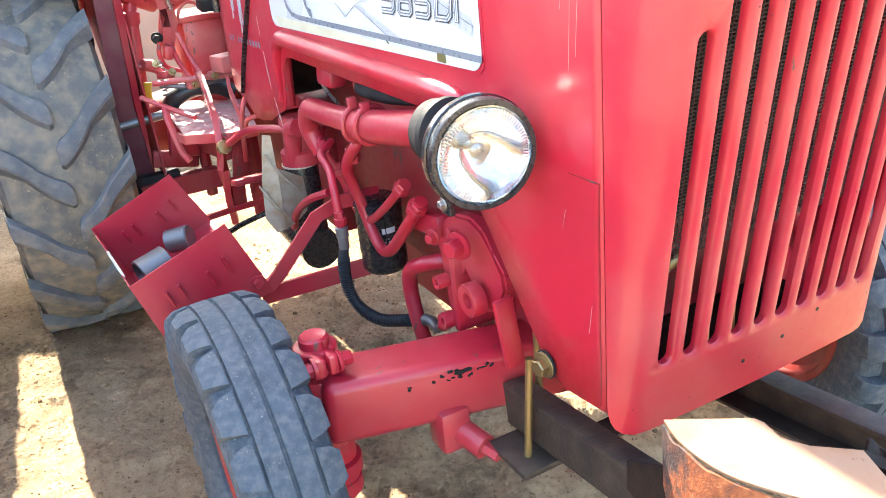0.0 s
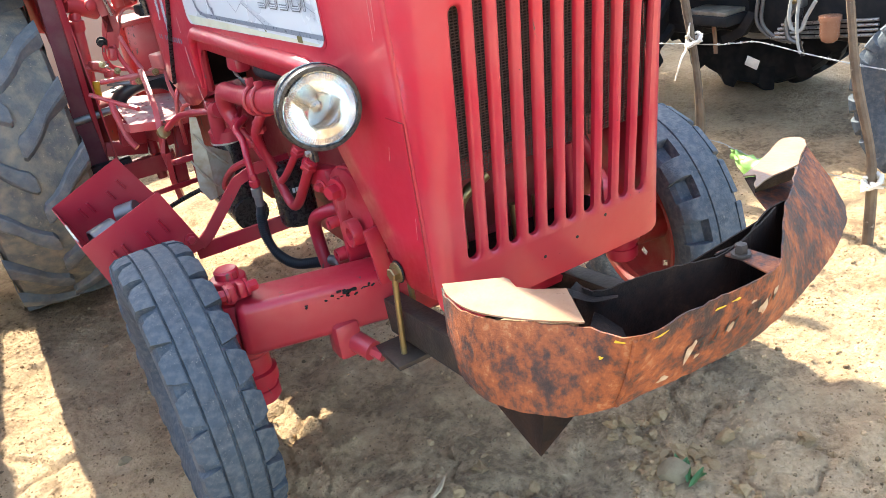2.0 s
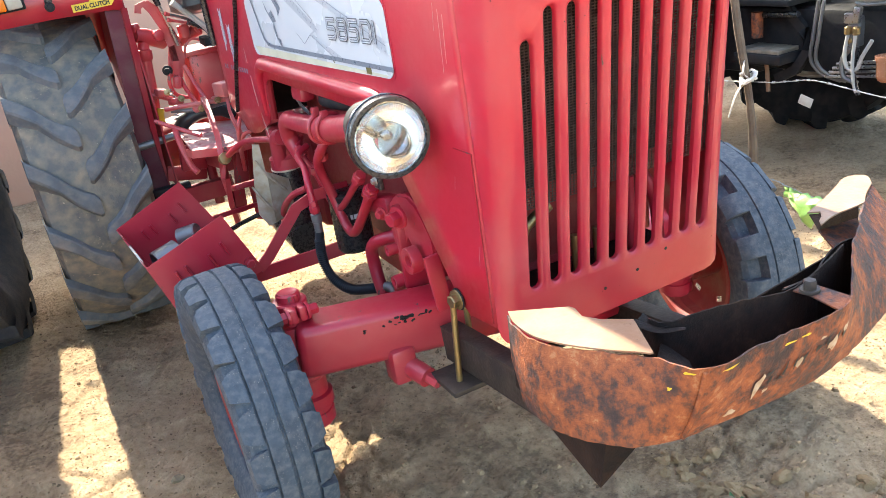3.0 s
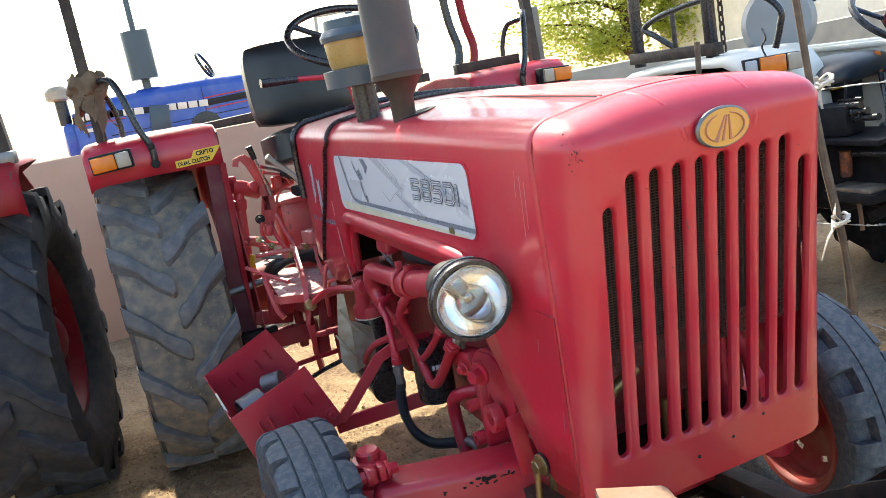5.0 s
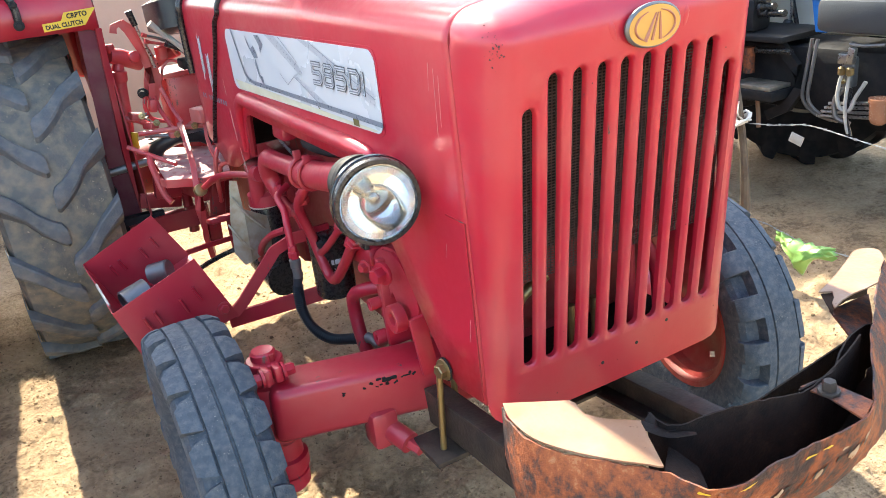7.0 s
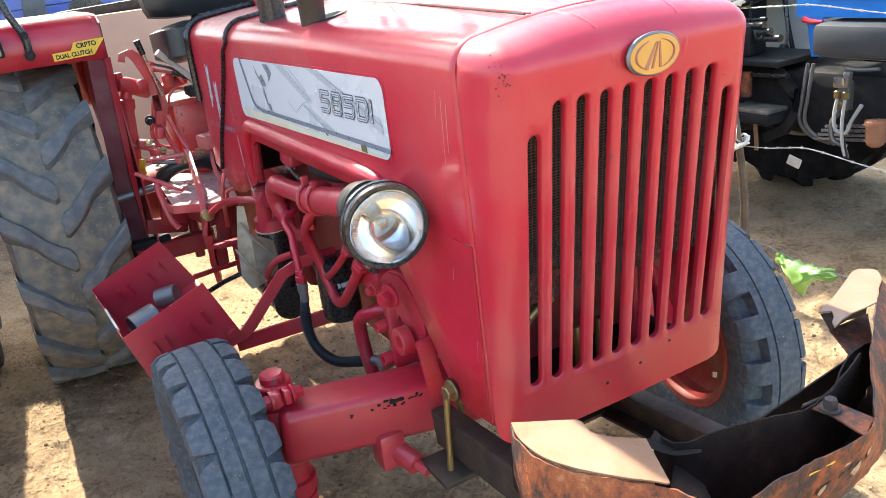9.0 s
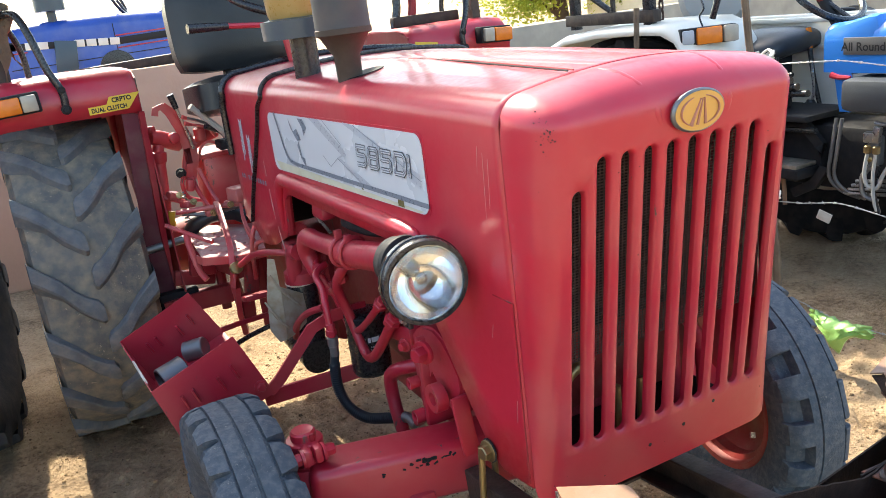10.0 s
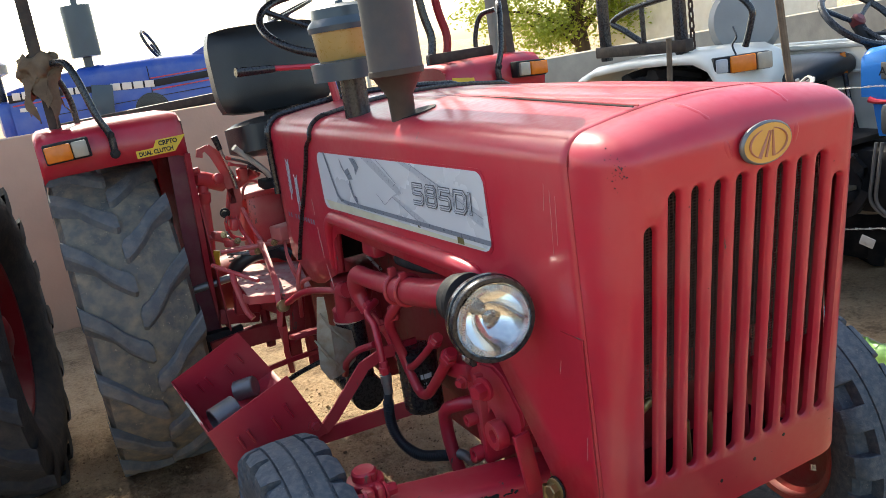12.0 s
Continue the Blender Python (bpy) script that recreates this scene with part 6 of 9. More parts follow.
part("black_hose", tube([(-0.48, 2.27, 0.825), (-0.455, 2.24, 0.855), (-0.39, 2.22, 0.878), (-0.31, 2.22, 0.87), (-0.26, 2.23, 0.84)], 0.030, 12, 6), VINYL, tractor, "thick black hose lying behind the footplate")

# seat, steering wheel
def cushion(w, d, h, m, puff=0.35):
    """A padded pillow with rounded corners."""
    bm = bmesh.new()
    bmesh.ops.create_cube(bm, size=1.0)
    bmesh.ops.subdivide_edges(bm, edges=list(bm.edges), cuts=9, use_grid_fill=True)
    for v in bm.verts:
        p = v.co * 2
        x, z = p.x * math.sqrt(1 - 0.16 * p.z ** 4), p.z * math.sqrt(1 - 0.16 * p.x ** 4)
        rim = max(abs(p.x), abs(p.z)) ** 5
        y = p.y * (1 - puff * rim) * (1 - 0.1 * rim)
        v.co = m @ Vector((x * w / 2, y * d / 2, z * h / 2))
    return bm


seat = part("seat_back", cushion(0.50, 0.15, 0.36, pose(-0.115, 2.50, 1.605, -6, 0, 0)), VINYL, tractor, "black vinyl tractor seat", 60)
part("seat_hinge", block((0.12, 0.05, 0.12), (-0.11, 2.50, 1.42), (0, 0, 0), 0.01), BLACK_MATT, seat)
part("seat_cushion", cushion(0.48, 0.16, 0.42, pose(-0.13, 2.32, 1.335, 85, 0, 0), 0.3), VINYL, tractor, "", 60)
part("seat_post", block((0.16, 0.2, 0.5), (-0.11, 2.4, 1.05), (0, 0, 0), 0.02), BLACK_MATT, tractor)
SWM = Matrix.Translation((-0.01, 1.93, 1.735)) @ Matrix.Rotation(radians(30), 4, "X")
sw = bmesh.new()
add_tube(sw, [SWM @ Vector((0.25 * math.cos(a), 0.25 * math.sin(a), 0)) for a in np.linspace(0, 2 * math.pi, 49)], 0.0145, 10, 1, False)
steer = part("steering_wheel", sw, BLACK, tractor, "black three-spoke steering wheel")
for k in range(3):
    a = 2 * math.pi * k / 3 + 0.4
    part("spoke", tube([SWM @ Vector((0, 0, -0.04)), SWM @ Vector((0.12 * math.cos(a), 0.12 * math.sin(a), -0.025)), SWM @ Vector((0.25 * math.cos(a), 0.25 * math.sin(a), 0))], 0.011, 8, 4), BLACK, steer)
part("hub", lathe([(0.035, -0.06), (0.045, -0.05), (0.045, -0.03), (0.03, -0.02)], SWM, 20), BLACK, steer)
part("steering_column", tube([SWM @ Vector((0, 0, -0.05)), (-0.04, 1.70, 1.35)], 0.03, 14, 1), BLACK_MATT, tractor)
thr = part("throttle_lever", tube([(-0.1, 1.66, 1.58), (-0.34, 1.62, 1.60)], 0.009, 8, 1), RED, tractor)
part("grip", tube([(-0.33, 1.622, 1.599), (-0.46, 1.605, 1.605)], [0.012, 0.016], 10, 1), BLACK, thr)
part("throttle_post", tube([(-0.12, 1.66, 1.44), (-0.14, 1.66, 1.60)], 0.014, 8, 1), RED, tractor)

# air cleaner bowl and exhaust on the bonnet
PCX, PCY = -0.262, 1.10
pre = part("pre_cleaner_neck", lathe([(0.036, -0.02), (0.036, 0.11), (0.05, 0.115)], pose(PCX, PCY, 1.455), 24), BLACK, tractor)
part("pre_cleaner_dish", lathe([(0.045, -0.022), (0.104, -0.02), (0.106, 0.028), (0.07, 0.034)], pose(PCX, PCY, 1.565), 36), TEAL, pre, "slate blue pre-cleaner base")
part("pre_cleaner_bowl", lathe([(0.078, 0.0), (0.082, 0.01), (0.088, 0.075), (0.088, 0.08)], pose(PCX, PCY, 1.597), 36), OIL_BOWL, pre, "yellowed clear bowl with oily dust")
part("pre_cleaner_cap", lathe([(0.095, -0.004), (0.097, 0.01), (0.09, 0.022), (0.082, 0.03), (0.08, 0.055), (0.06, 0.064), (0.012, 0.066), (0.01, 0.074), (0.004, 0.075)], pose(PCX, PCY, 1.677), 36), TEAL, pre)
EXX, EXY = -0.262, 0.79
EXM = pose(EXX, EXY, 1.455)
exh = part("exhaust_muffler", lathe([(0.05, 0.085), (0.062, 0.095), (0.066, 0.10), (0.064, 0.42), (0.064, 0.62), (0.05, 0.64)], EXM, 36), worn("sooty_grey_steel", (0.085, 0.088, 0.095), (0.06, 0.06, 0.062), rough=0.5, metal=0.2, scale=5, fine=60, dust=(0.2, 0.13, 0.08), dust_amount=0.12), tractor, "tall grey exhaust silencer")
part("stack_collar", lathe([(0.03, -0.03), (0.032, 0.04), (0.044, 0.06), (0.058, 0.085), (0.068, 0.09), (0.068, 0.103), (0.06, 0.106)], EXM, 32), worn("sooty_rust_steel", (0.09, 0.07, 0.055), (0.06, 0.045, 0.035), rough=0.6, metal=0.3, scale=14), exh)
part("exhaust_opening", prism([(0.06 * math.cos(t), 0.042 * math.sin(t)) for t in np.linspace(0, 2 * math.pi, 25)[:-1]], 0.002, pose(-0.232, EXY, 1.4475, 0, -8.6, 0)), BLACK_MATT, hood)

# roll bar posts with a rag tied on
for s in (-1, 1):
    mast = part("roll_bar_post", tube([(s * 1.0, 2.34, 1.49), (s * 1.0, 2.36, 1.8), (s * 1.0, 2.4, 2.35)], 0.03, 4, 2), DARK_STEEL, tractor, "dark square roll bar post")
for x in (0.62, 0.70):
    part("roll_bar_post", tube([(x, 2.42, 1.5), (x + 0.03, 2.43, 1.62), (x + 0.005, 2.45, 1.8), (x - 0.02, 2.45, 2.3)], 0.02, 8, 5), RED_DEEP if x > 0.65 else BLACK, tractor)
part("roll_bar_foot", block((0.34, 0.05, 0.05), (0.78, 2.42, 1.525), bevel=0.006), DARK_STEEL, tractor)
rag = bmesh.new()
rows = []
for k in range(22):
    q = k / 21
    z = 1.775 - 0.13 * q
    swell = 0.040 + 0.018 * math.sin(math.pi * min(1, q * 1.25)) ** 0.7 - 0.02 * max(0, q - 0.7)
    ring = []
    for i in range(40):
        a = 2 * math.pi * i / 40
        fold = 0.16 * math.sin(5 * a + 7 * q) + 0.12 * math.sin(9 * a - 11 * q + 1.3) + 0.2 * noise.noise((math.cos(a) * 2.4, math.sin(a) * 2.4, z * 22))
        r = swell * (1 + 0.75 * fold)
        drop = 0.012 * math.sin(2 * a + 0.6) + 0.008 * math.sin(7 * a) if q > 0.6 else 0.012 * math.sin(4 * a + 9 * q)
        ring.append(rag.verts.new((-1.0 + r * math.cos(a) * 1.25, 2.36 + r * math.sin(a), z + drop * (1 if q > 0.6 else 0.8))))
    rows.append(ring)
for a, b in zip(rows, rows[1:]):
    for i in range(40):
        rag.faces.new((a[i], a[(i + 1) % 40], b[(i + 1) % 40], b[i]))
rag_ob = solid("rag", rag, CLOTH, "brown cloth rag knotted round a roll bar post", "rag", angle=80)
for k, (ang, l0, w0) in enumerate(((-2.4, 0.17, 0.03), (-1.7, 0.12, 0.035), (-1.1, 0.20, 0.028), (-0.4, 0.10, 0.03), (0.3, 0.15, 0.025), (2.6, 0.14, 0.03))):
    tatter, strip = bmesh.new(), []
    for i in range(7):
        q = i / 6
        c0 = Vector((-1.0 + (0.055 + 0.03 * math.sin(3 * q + k)) * math.cos(ang), 2.36 + (0.05 + 0.012 * q) * math.sin(ang), 1.70 - l0 * q))
        side = Vector((-math.sin(ang), math.cos(ang), 0.3 * math.sin(5 * q + k))) * w0 * (1 - 0.85 * q ** 1.5)
        strip.append([tatter.verts.new(c0 + side * e + Vector((0.008 * math.sin(9 * q + e + k), 0, 0))) for e in (-1, 0, 1)])
    for a, b in zip(strip, strip[1:]):
        for i in range(2):
            tatter.faces.new((a[i], a[i + 1], b[i + 1], b[i]))
    part("tatter", tatter, CLOTH, rag_ob, angle=80)

# unseen sheet overhead, added for shade; its cut corner lets sun reach the ground
part("shade_canopy", prism([(-1.065, 1.8), (0.93, 1.8), (0.93, 2.03), (0.63, 2.46), (0.60, 3.05), (-1.065, 3.05)], 0.05, pose(0, 0, 2.335)), DARK_STEEL, tractor, "unseen flat sheet over the roll bar, added for shade, one corner cut away")
# front frame channels under the bonnet
for x in (-0.238, 0.121):
    chn = bmesh.new()
    a, b = Vector((x, 0.42, 0.487)), Vector((x - 0.008, -0.21, 0.560))
    d = (b - a).normalized()
    m = frame_m((a + b) / 2, d, Vector((1, 0, 0)))
    for size, at in (((0.66, 0.05, 0.008), (0, 0, 0.042)), ((0.66, 0.05, 0.008), (0, 0, -0.042)), ((0.66, 0.008, 0.084), (0, -0.021 if x < 0 else 0.021, 0))):
        add_box(chn, size, m @ Matrix.Translation(at), 0.002)
    part("frame_channel", chn, DARK_STEEL, tractor, "dark steel frame channel")
crs = bmesh.new()
add_box(crs, (0.34, 0.05, 0.01), pose(-0.058, 0.26, 0.47, 6, 0, 0), 0.002)
part("cross_strap", crs, DARK_STEEL, tractor)
part("channel_foot", block((0.11, 0.13, 0.014), (-0.268, 0.345, 0.425), bevel=0.003), DARK_STEEL, tractor)

# ---- rusty front bumper tank ----
bumper = thing("front_bumper", "rusty hollow sheet-iron bumper, torn open on top", "bumper")
FRONT = smooth_path([(-0.388, -0.148, 0), (-0.402, -0.19, 0), (-0.403, -0.249, 0), (-0.382, -0.304, 0), (-0.342, -0.365, 0), (-0.305, -0.412, 0), (-0.272, -0.488, 0), (-0.17, -0.492, 0), (-0.104, -0.496, 0), (-0.036, -0.50, 0), (0.02, -0.496, 0), (0.10, -0.443, 0), (0.208, -0.362, 0), (0.281, -0.319, 0), (0.353, -0.27, 0), (0.448, -0.216, 0), (0.512, -0.179, 0)], 5)
FOOT = smooth_path([(-0.40, -0.19, 0), (-0.408, -0.23, 0), (-0.41, -0.283, 0), (-0.393, -0.335, 0), (-0.36, -0.385, 0), (-0.335, -0.41, 0), (-0.27, -0.435, 0), (-0.20, -0.442, 0), (-0.13, -0.45, 0), (-0.05, -0.455, 0), (0.03, -0.452, 0), (0.12, -0.435, 0), (0.24, -0.40, 0), (0.33, -0.37, 0), (0.42, -0.33, 0), (0.49, -0.295, 0), (0.55, -0.25, 0)], 5)
BACK = smooth_path([(-0.225, -0.30, 0), (-0.219, -0.348, 0), (-0.133, -0.365, 0), (-0.056, -0.387, 0), (0.001, -0.405, 0), (0.104, -0.383, 0), (0.20, -0.352, 0)], 6)
TAIL = smooth_path([(-0.008, -0.398, 0), (0.03, -0.398, 0), (0.081, -0.391, 0), (0.135, -0.361, 0), (0.203, -0.330, 0), (0.257, -0.314, 0), (0.296, -0.305, 0)], 6)


def wall_strip(line, low, high, thick, rng2, ragged=0.004, bulge=0.0, foot=None, dent=0.0015):
    bm = bmesh.new()
    n = len(line)
    rows_in, rows_out = [], []
    for i, p in enumerate(line):
        d = (line[min(i + 1, n - 1)] - line[max(i - 1, 0)]).normalized()
        side = Vector((d.y, -d.x, 0))
        zl, zh = low(i / (n - 1)), high(i / (n - 1)) + rng2.uniform(-ragged, ragged)
        col = []
        for q in (0, 0.25, 0.5, 0.75, 1):
            z = zl + (zh - zl) * q
            base = foot[i] if foot else p
            at = base.lerp(p, q)
            col.append(Vector((at.x, at.y, z)) + side * (bulge * math.sin(math.pi * q) + rng2.uniform(-dent, dent)))
        rows_out.append([bm.verts.new(c + side * thick) for c in col])
        rows_in.append([bm.verts.new(c) for c in col])
    for i in range(n - 1):
        for j in range(4):
            bm.faces.new((rows_out[i][j], rows_out[i + 1][j], rows_out[i + 1][j + 1], rows_out[i][j + 1]))
            bm.faces.new((rows_in[i][j], rows_in[i][j + 1], rows_in[i + 1][j + 1], rows_in[i + 1][j]))
        bm.faces.new((rows_out[i][4], rows_out[i + 1][4], rows_in[i + 1][4], rows_in[i][4]))
        bm.faces.new((rows_out[i][0], rows_in[i][0], rows_in[i + 1][0], rows_out[i + 1][0]))
    for i in (0, n - 1):
        for j in range(4):
            bm.faces.new((rows_out[i][j], rows_out[i][j + 1], rows_in[i][j + 1], rows_in[i][j]))
    return bm


rb2 = random.Random(8)
bump_top = lambda q: 0.84 - 0.017 * max(0.0, (q - 0.72) / 0.28)
bump_low = lambda q: 0.69
part("front_wall", wall_strip(FRONT, bump_low, bump_top, 0.003, rb2, 0.0025, 0.006, FOOT), RUST, bumper, "orange-brown rusted front sheet")
part("back_wall", wall_strip(BACK[::-1], lambda q: 0.69, lambda q: 0.838, 0.003, rb2, 0.0016, 0.0, None, 0.0005), RUST_SHADED, bumper)
part("tail_wall", wall_strip(TAIL[::-1], lambda q: 0.69, lambda q: 0.805 + 0.033 * min(1.0, q * 1.35) ** 0.7, 0.003, rb2, 0.0006, 0.0, None, 0.0003), RUST_SHADED, bumper)
part("rear_wall", sheet([(-0.045, -0.332, 0.70), (0.33, -0.290, 0.70), (0.318, -0.297, 0.80), (-0.045, -0.340, 0.80)], 0.003), RUST_SHADED, bumper)
fl2 = bmesh.new()
edge = [p for p in FOOT[:-2]] + [Vector((0.36, -0.265, 0))] + TAIL[::-1] + [Vector((-0.2, -0.30, 0)), Vector((-0.34, -0.17, 0))]
fl2.faces.new([fl2.verts.new((p.x, p.y, 0.694)) for p in edge])
part("floor_sheet", fl2, RUST_SHADED, bumper)


def top_sheet(outline, z0, slope, name, mat, label):
    bm = bmesh.new()
    low = [bm.verts.new((x, y, z0 + slope * x)) for x, y in outline]
    high = [bm.verts.new((x, y, z0 + slope * x + 0.003)) for x, y in outline]
    bm.faces.new(low[::-1])
    bm.faces.new(high)
    for i in range(len(outline)):
        j = (i + 1) % len(outline)
        bm.faces.new((low[i], low[j], high[j], high[i]))
    return part(name, bm, mat, bumper, label)


def front_run(a, b):
    n = len(FRONT)
    return [(FRONT[i].x, FRONT[i].y) for i in range(int(a * (n - 1)), int(b * (n - 1)) + 1)]


top_sheet(front_run(0.0, 0.32) + [(-0.300, -0.414), (-0.254, -0.316), (-0.293, -0.278), (-0.307, -0.25), (-0.299, -0.22), (-0.302, -0.208)], 0.843, 0.0, "top_plate", RUST_PALE, "bare pale steel top plate, torn at one edge")
TIP = smooth_path([(0.295, -0.197, 0), (0.364, -0.176, 0), (0.44, -0.147, 0), (0.500, -0.124, 0), (0.528, -0.134, 0), (0.534, -0.155, 0), (0.503, -0.187, 0)], 3)
top_sheet([(p.x, p.y) for p in TIP] + [(0.45, -0.213), (0.405, -0.242), (0.368, -0.243), (0.335, -0.241), (0.300, -0.245), (0.262, -0.256), (0.276, -0.240), (0.298, -0.228), (0.314, -0.212)], 0.829, 0.0, "top_plate", RUST_PALE, "bare pale steel top plate, bent at its tip")
part("tip_fold", sheet([(0.298, -0.199, 0.827), (0.318, -0.212, 0.827), (0.282, -0.240, 0.826), (0.270, -0.247, 0.812)], 0.002), RUST_SHADED, bumper)
part("tip_wall", wall_strip(smooth_path([(0.526, -0.142, 0), (0.47, -0.142, 0), (0.41, -0.162, 0), (0.355, -0.185, 0), (0.325, -0.205, 0)], 4), lambda q: 0.72 + 0.06 * q, lambda q: 0.826, 0.003, rb2, 0.001), RUST_SHADED, bumper)
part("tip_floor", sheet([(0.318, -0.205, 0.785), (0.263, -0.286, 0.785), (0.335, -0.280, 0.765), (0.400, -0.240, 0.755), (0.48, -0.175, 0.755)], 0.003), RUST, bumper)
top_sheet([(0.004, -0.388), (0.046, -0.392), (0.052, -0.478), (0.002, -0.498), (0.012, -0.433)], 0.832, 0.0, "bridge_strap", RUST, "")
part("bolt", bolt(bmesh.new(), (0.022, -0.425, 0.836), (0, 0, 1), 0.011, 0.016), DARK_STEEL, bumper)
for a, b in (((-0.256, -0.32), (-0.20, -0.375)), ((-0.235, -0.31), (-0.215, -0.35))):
    part("torn_lip", tube([(a[0], a[1], 0.842), ((a[0] + b[0]) / 2, (a[1] + b[1]) / 2, 0.828), (b[0], b[1], 0.832)], [0.012, 0.01, 0.004], 6, 4, 0.15), RUST_SHADED, bumper)
part("inner_shelf", sheet([(-0.29, -0.40, 0.80), (-0.22, -0.34, 0.80), (-0.20, -0.38, 0.775), (-0.24, -0.45, 0.775)], 0.003), RUST_SHADED, bumper)
part("seam_bead", tube([on_foot for on_foot in (Vector((-0.273, -0.4915, 0.835)), Vector((-0.274, -0.480, 0.79)), Vector((-0.275, -0.463, 0.74)), Vector((-0.275, -0.441, 0.695)))], 0.004, 6, 3), RUST, bumper)
# faded painted number, now only worn bars
nfr = len(FRONT)


def on_front(q, z, off):
    f = q * (nfr - 1)
    i = int(f)
    p = FRONT[i].lerp(FRONT[min(i + 1, nfr - 1)], f - i)
    d = (FRONT[min(i + 1, nfr - 1)] - FRONT[i]).normalized()
    bulge = 0.006 * math.sin(math.pi * (z - bump_low(q)) / (bump_top(q) - bump_low(q)))
    low = FOOT[i].lerp(FOOT[min(i + 1, nfr - 1)], f - i)
    at = low.lerp(p, (z - 0.69) / 0.15)
    return Vector((at.x, at.y, z)) + Vector((d.y, -d.x, 0)) * (0.003 + bulge + off)


def paint_patch(spots, off):
    bm = bmesh.new()
    for q, z, w0, h0 in spots:
        ring = []
        for k in range(9):
            a = 2 * math.pi * k / 9
            rr = 0.75 + 0.25 * math.sin(k * 2.3 + q * 90)
            ring.append(bm.verts.new(on_front(q + w0 * rr * math.cos(a), z + h0 * rr * math.sin(a), off)))
        bm.faces.new(ring)
    return bm


FLAKED = worn("flaking_white_paint", (0.55, 0.45, 0.33), (0.35, 0.2, 0.1), rough=0.8, scale=60)
for spot in ((0.470, 0.752, 0.010, 0.030), (0.49, 0.735, 0.006, 0.006), (0.535, 0.768, 0.010, 0.012), (0.60, 0.775, 0.014, 0.018), (0.625, 0.79, 0.010, 0.016), (0.57, 0.80, 0.008, 0.004), (0.44, 0.712, 0.012, 0.010)):
    part("worn_white_paint", paint_patch([spot], 0.0012), FLAKED, bumper)
for spot in ((0.36, 0.832, 0.008, 0.003), (0.405, 0.826, 0.012, 0.003), (0.50, 0.820, 0.014, 0.003), (0.53, 0.822, 0.012, 0.003), (0.345, 0.800, 0.004, 0.004)):
    part("worn_yellow_edge", paint_patch([spot], 0.0014), YELLOW, bumper)
for spot in ((0.483, 0.772, 0.009, 0.006), (0.489, 0.757, 0.004, 0.012), (0.482, 0.745, 0.006, 0.004), (0.512, 0.768, 0.003, 0.02), (0.508, 0.752, 0.005, 0.005), (0.528, 0.772, 0.003, 0.018), (0.543, 0.773, 0.004, 0.016), (0.565, 0.782, 0.007, 0.008), (0.585, 0.788, 0.004, 0.014), (0.607, 0.79, 0.003, 0.012), (0.622, 0.782, 0.006, 0.009)):
    part("painted_bar", paint_patch([spot], 0.0018), INK, bumper, "worn black painted bar")
for x, s in ((-0.292, 1),):
    leg = bmesh.new()
    add_prism(leg, [(0.03, 0.565), (-0.205, 0.482), (-0.232, 0.475), (-0.262, 0.60), (-0.275, 0.692), (-0.12, 0.692), (0.03, 0.62)], 0.008, frame_m((x, 0, 0), (0, 1, 0), (0, 0, 1)))
    skid = part("skid_plate", leg, RUST_SHADED, bumper, "dark rusted skid plate")
    part("skid_flange", sheet([(x, -0.232, 0.475), (x + s * 0.10, -0.28, 0.60), (x + s * 0.12, -0.31, 0.690), (x, -0.275, 0.692), (x, -0.262, 0.60)], 0.006), RUST_SHADED, skid)


# ---- ground ----
def ground_height(x, y):
    near = math.exp(-((x - 0.2) ** 2 + (y - 0.8) ** 2) / 14.0)
    h = 0.016 * noise.noise((x * 1.1, y * 1.1, 0.3)) + near * (0.014 * noise.noise((x * 6, y * 6, 1.7)) + 0.020 * noise.noise((x * 13, y * 13, 3.1)))
    crumbs = min(1.0, max(0.0, noise.noise((x * 3.1, y * 3.1, 9.4)) * 2.2 + 0.45))
    h += near * crumbs * (0.016 * max(0.0, noise.noise((x * 24, y * 24, 5.2))) + 0.013 * max(0.0, noise.noise((x * 47, y * 47, 2.2)) - 0.05))
    h -= near * crumbs * 0.020 * max(0.0, 0.10 - abs(noise.noise((x * 8, y * 8, 12.5)))) / 0.10
    rut = math.exp(-((x - 1.0 - 0.12 * y) / 0.09) ** 2) + 0.7 * math.exp(-((x - 1.32 - 0.1 * y) / 0.07) ** 2)
    h -= near * 0.012 * rut * (0.75 + 0.25 * math.sin(34 * y))
    return h


def ground_mesh():
    near = np.concatenate([[-400, -120, -40, -16, -8, -5, -3.4, -2.8, -2.3], np.arange(-2.0, 1.75, 0.0105), np.arange(1.75, 5.2, 0.035), [6, 8, 12, 20, 45, 120, 400]])
    neary = np.concatenate([[-400, -120, -40, -14, -7, -4, -3, -2, -1.5, -1.0], np.arange(-0.7, 2.3, 0.0105), np.arange(2.3, 5.3, 0.05), [6, 8, 12, 20, 45, 120, 400]])
    w = len(near)
    verts = [(x, y, ground_height(x, y) if abs(x) < 6 and abs(y) < 6 else 0.0) for y in neary for x in near]
    faces = [(j * w + i, j * w + i + 1, (j + 1) * w + i + 1, (j + 1) * w + i) for j in range(len(neary) - 1) for i in range(w - 1)]
    me = bpy.data.meshes.new("ground")
    me.from_pydata(verts, [], faces)
    return me


SOIL, sn, sl, sp = node_material("trodden_sandy_soil")
tc = sn.new("ShaderNodeTexCoord")
layers = []
for s, d in ((0.7, 6), (5.5, 8), (42, 6), (170, 3)):
    t = sn.new("ShaderNodeTexNoise")
    t.inputs["Scale"].default_value, t.inputs["Detail"].default_value, t.inputs["Roughness"].default_value = s, d, 0.62
    sl.new(tc.outputs["Object"], t.inputs["Vector"])
    layers.append(t)
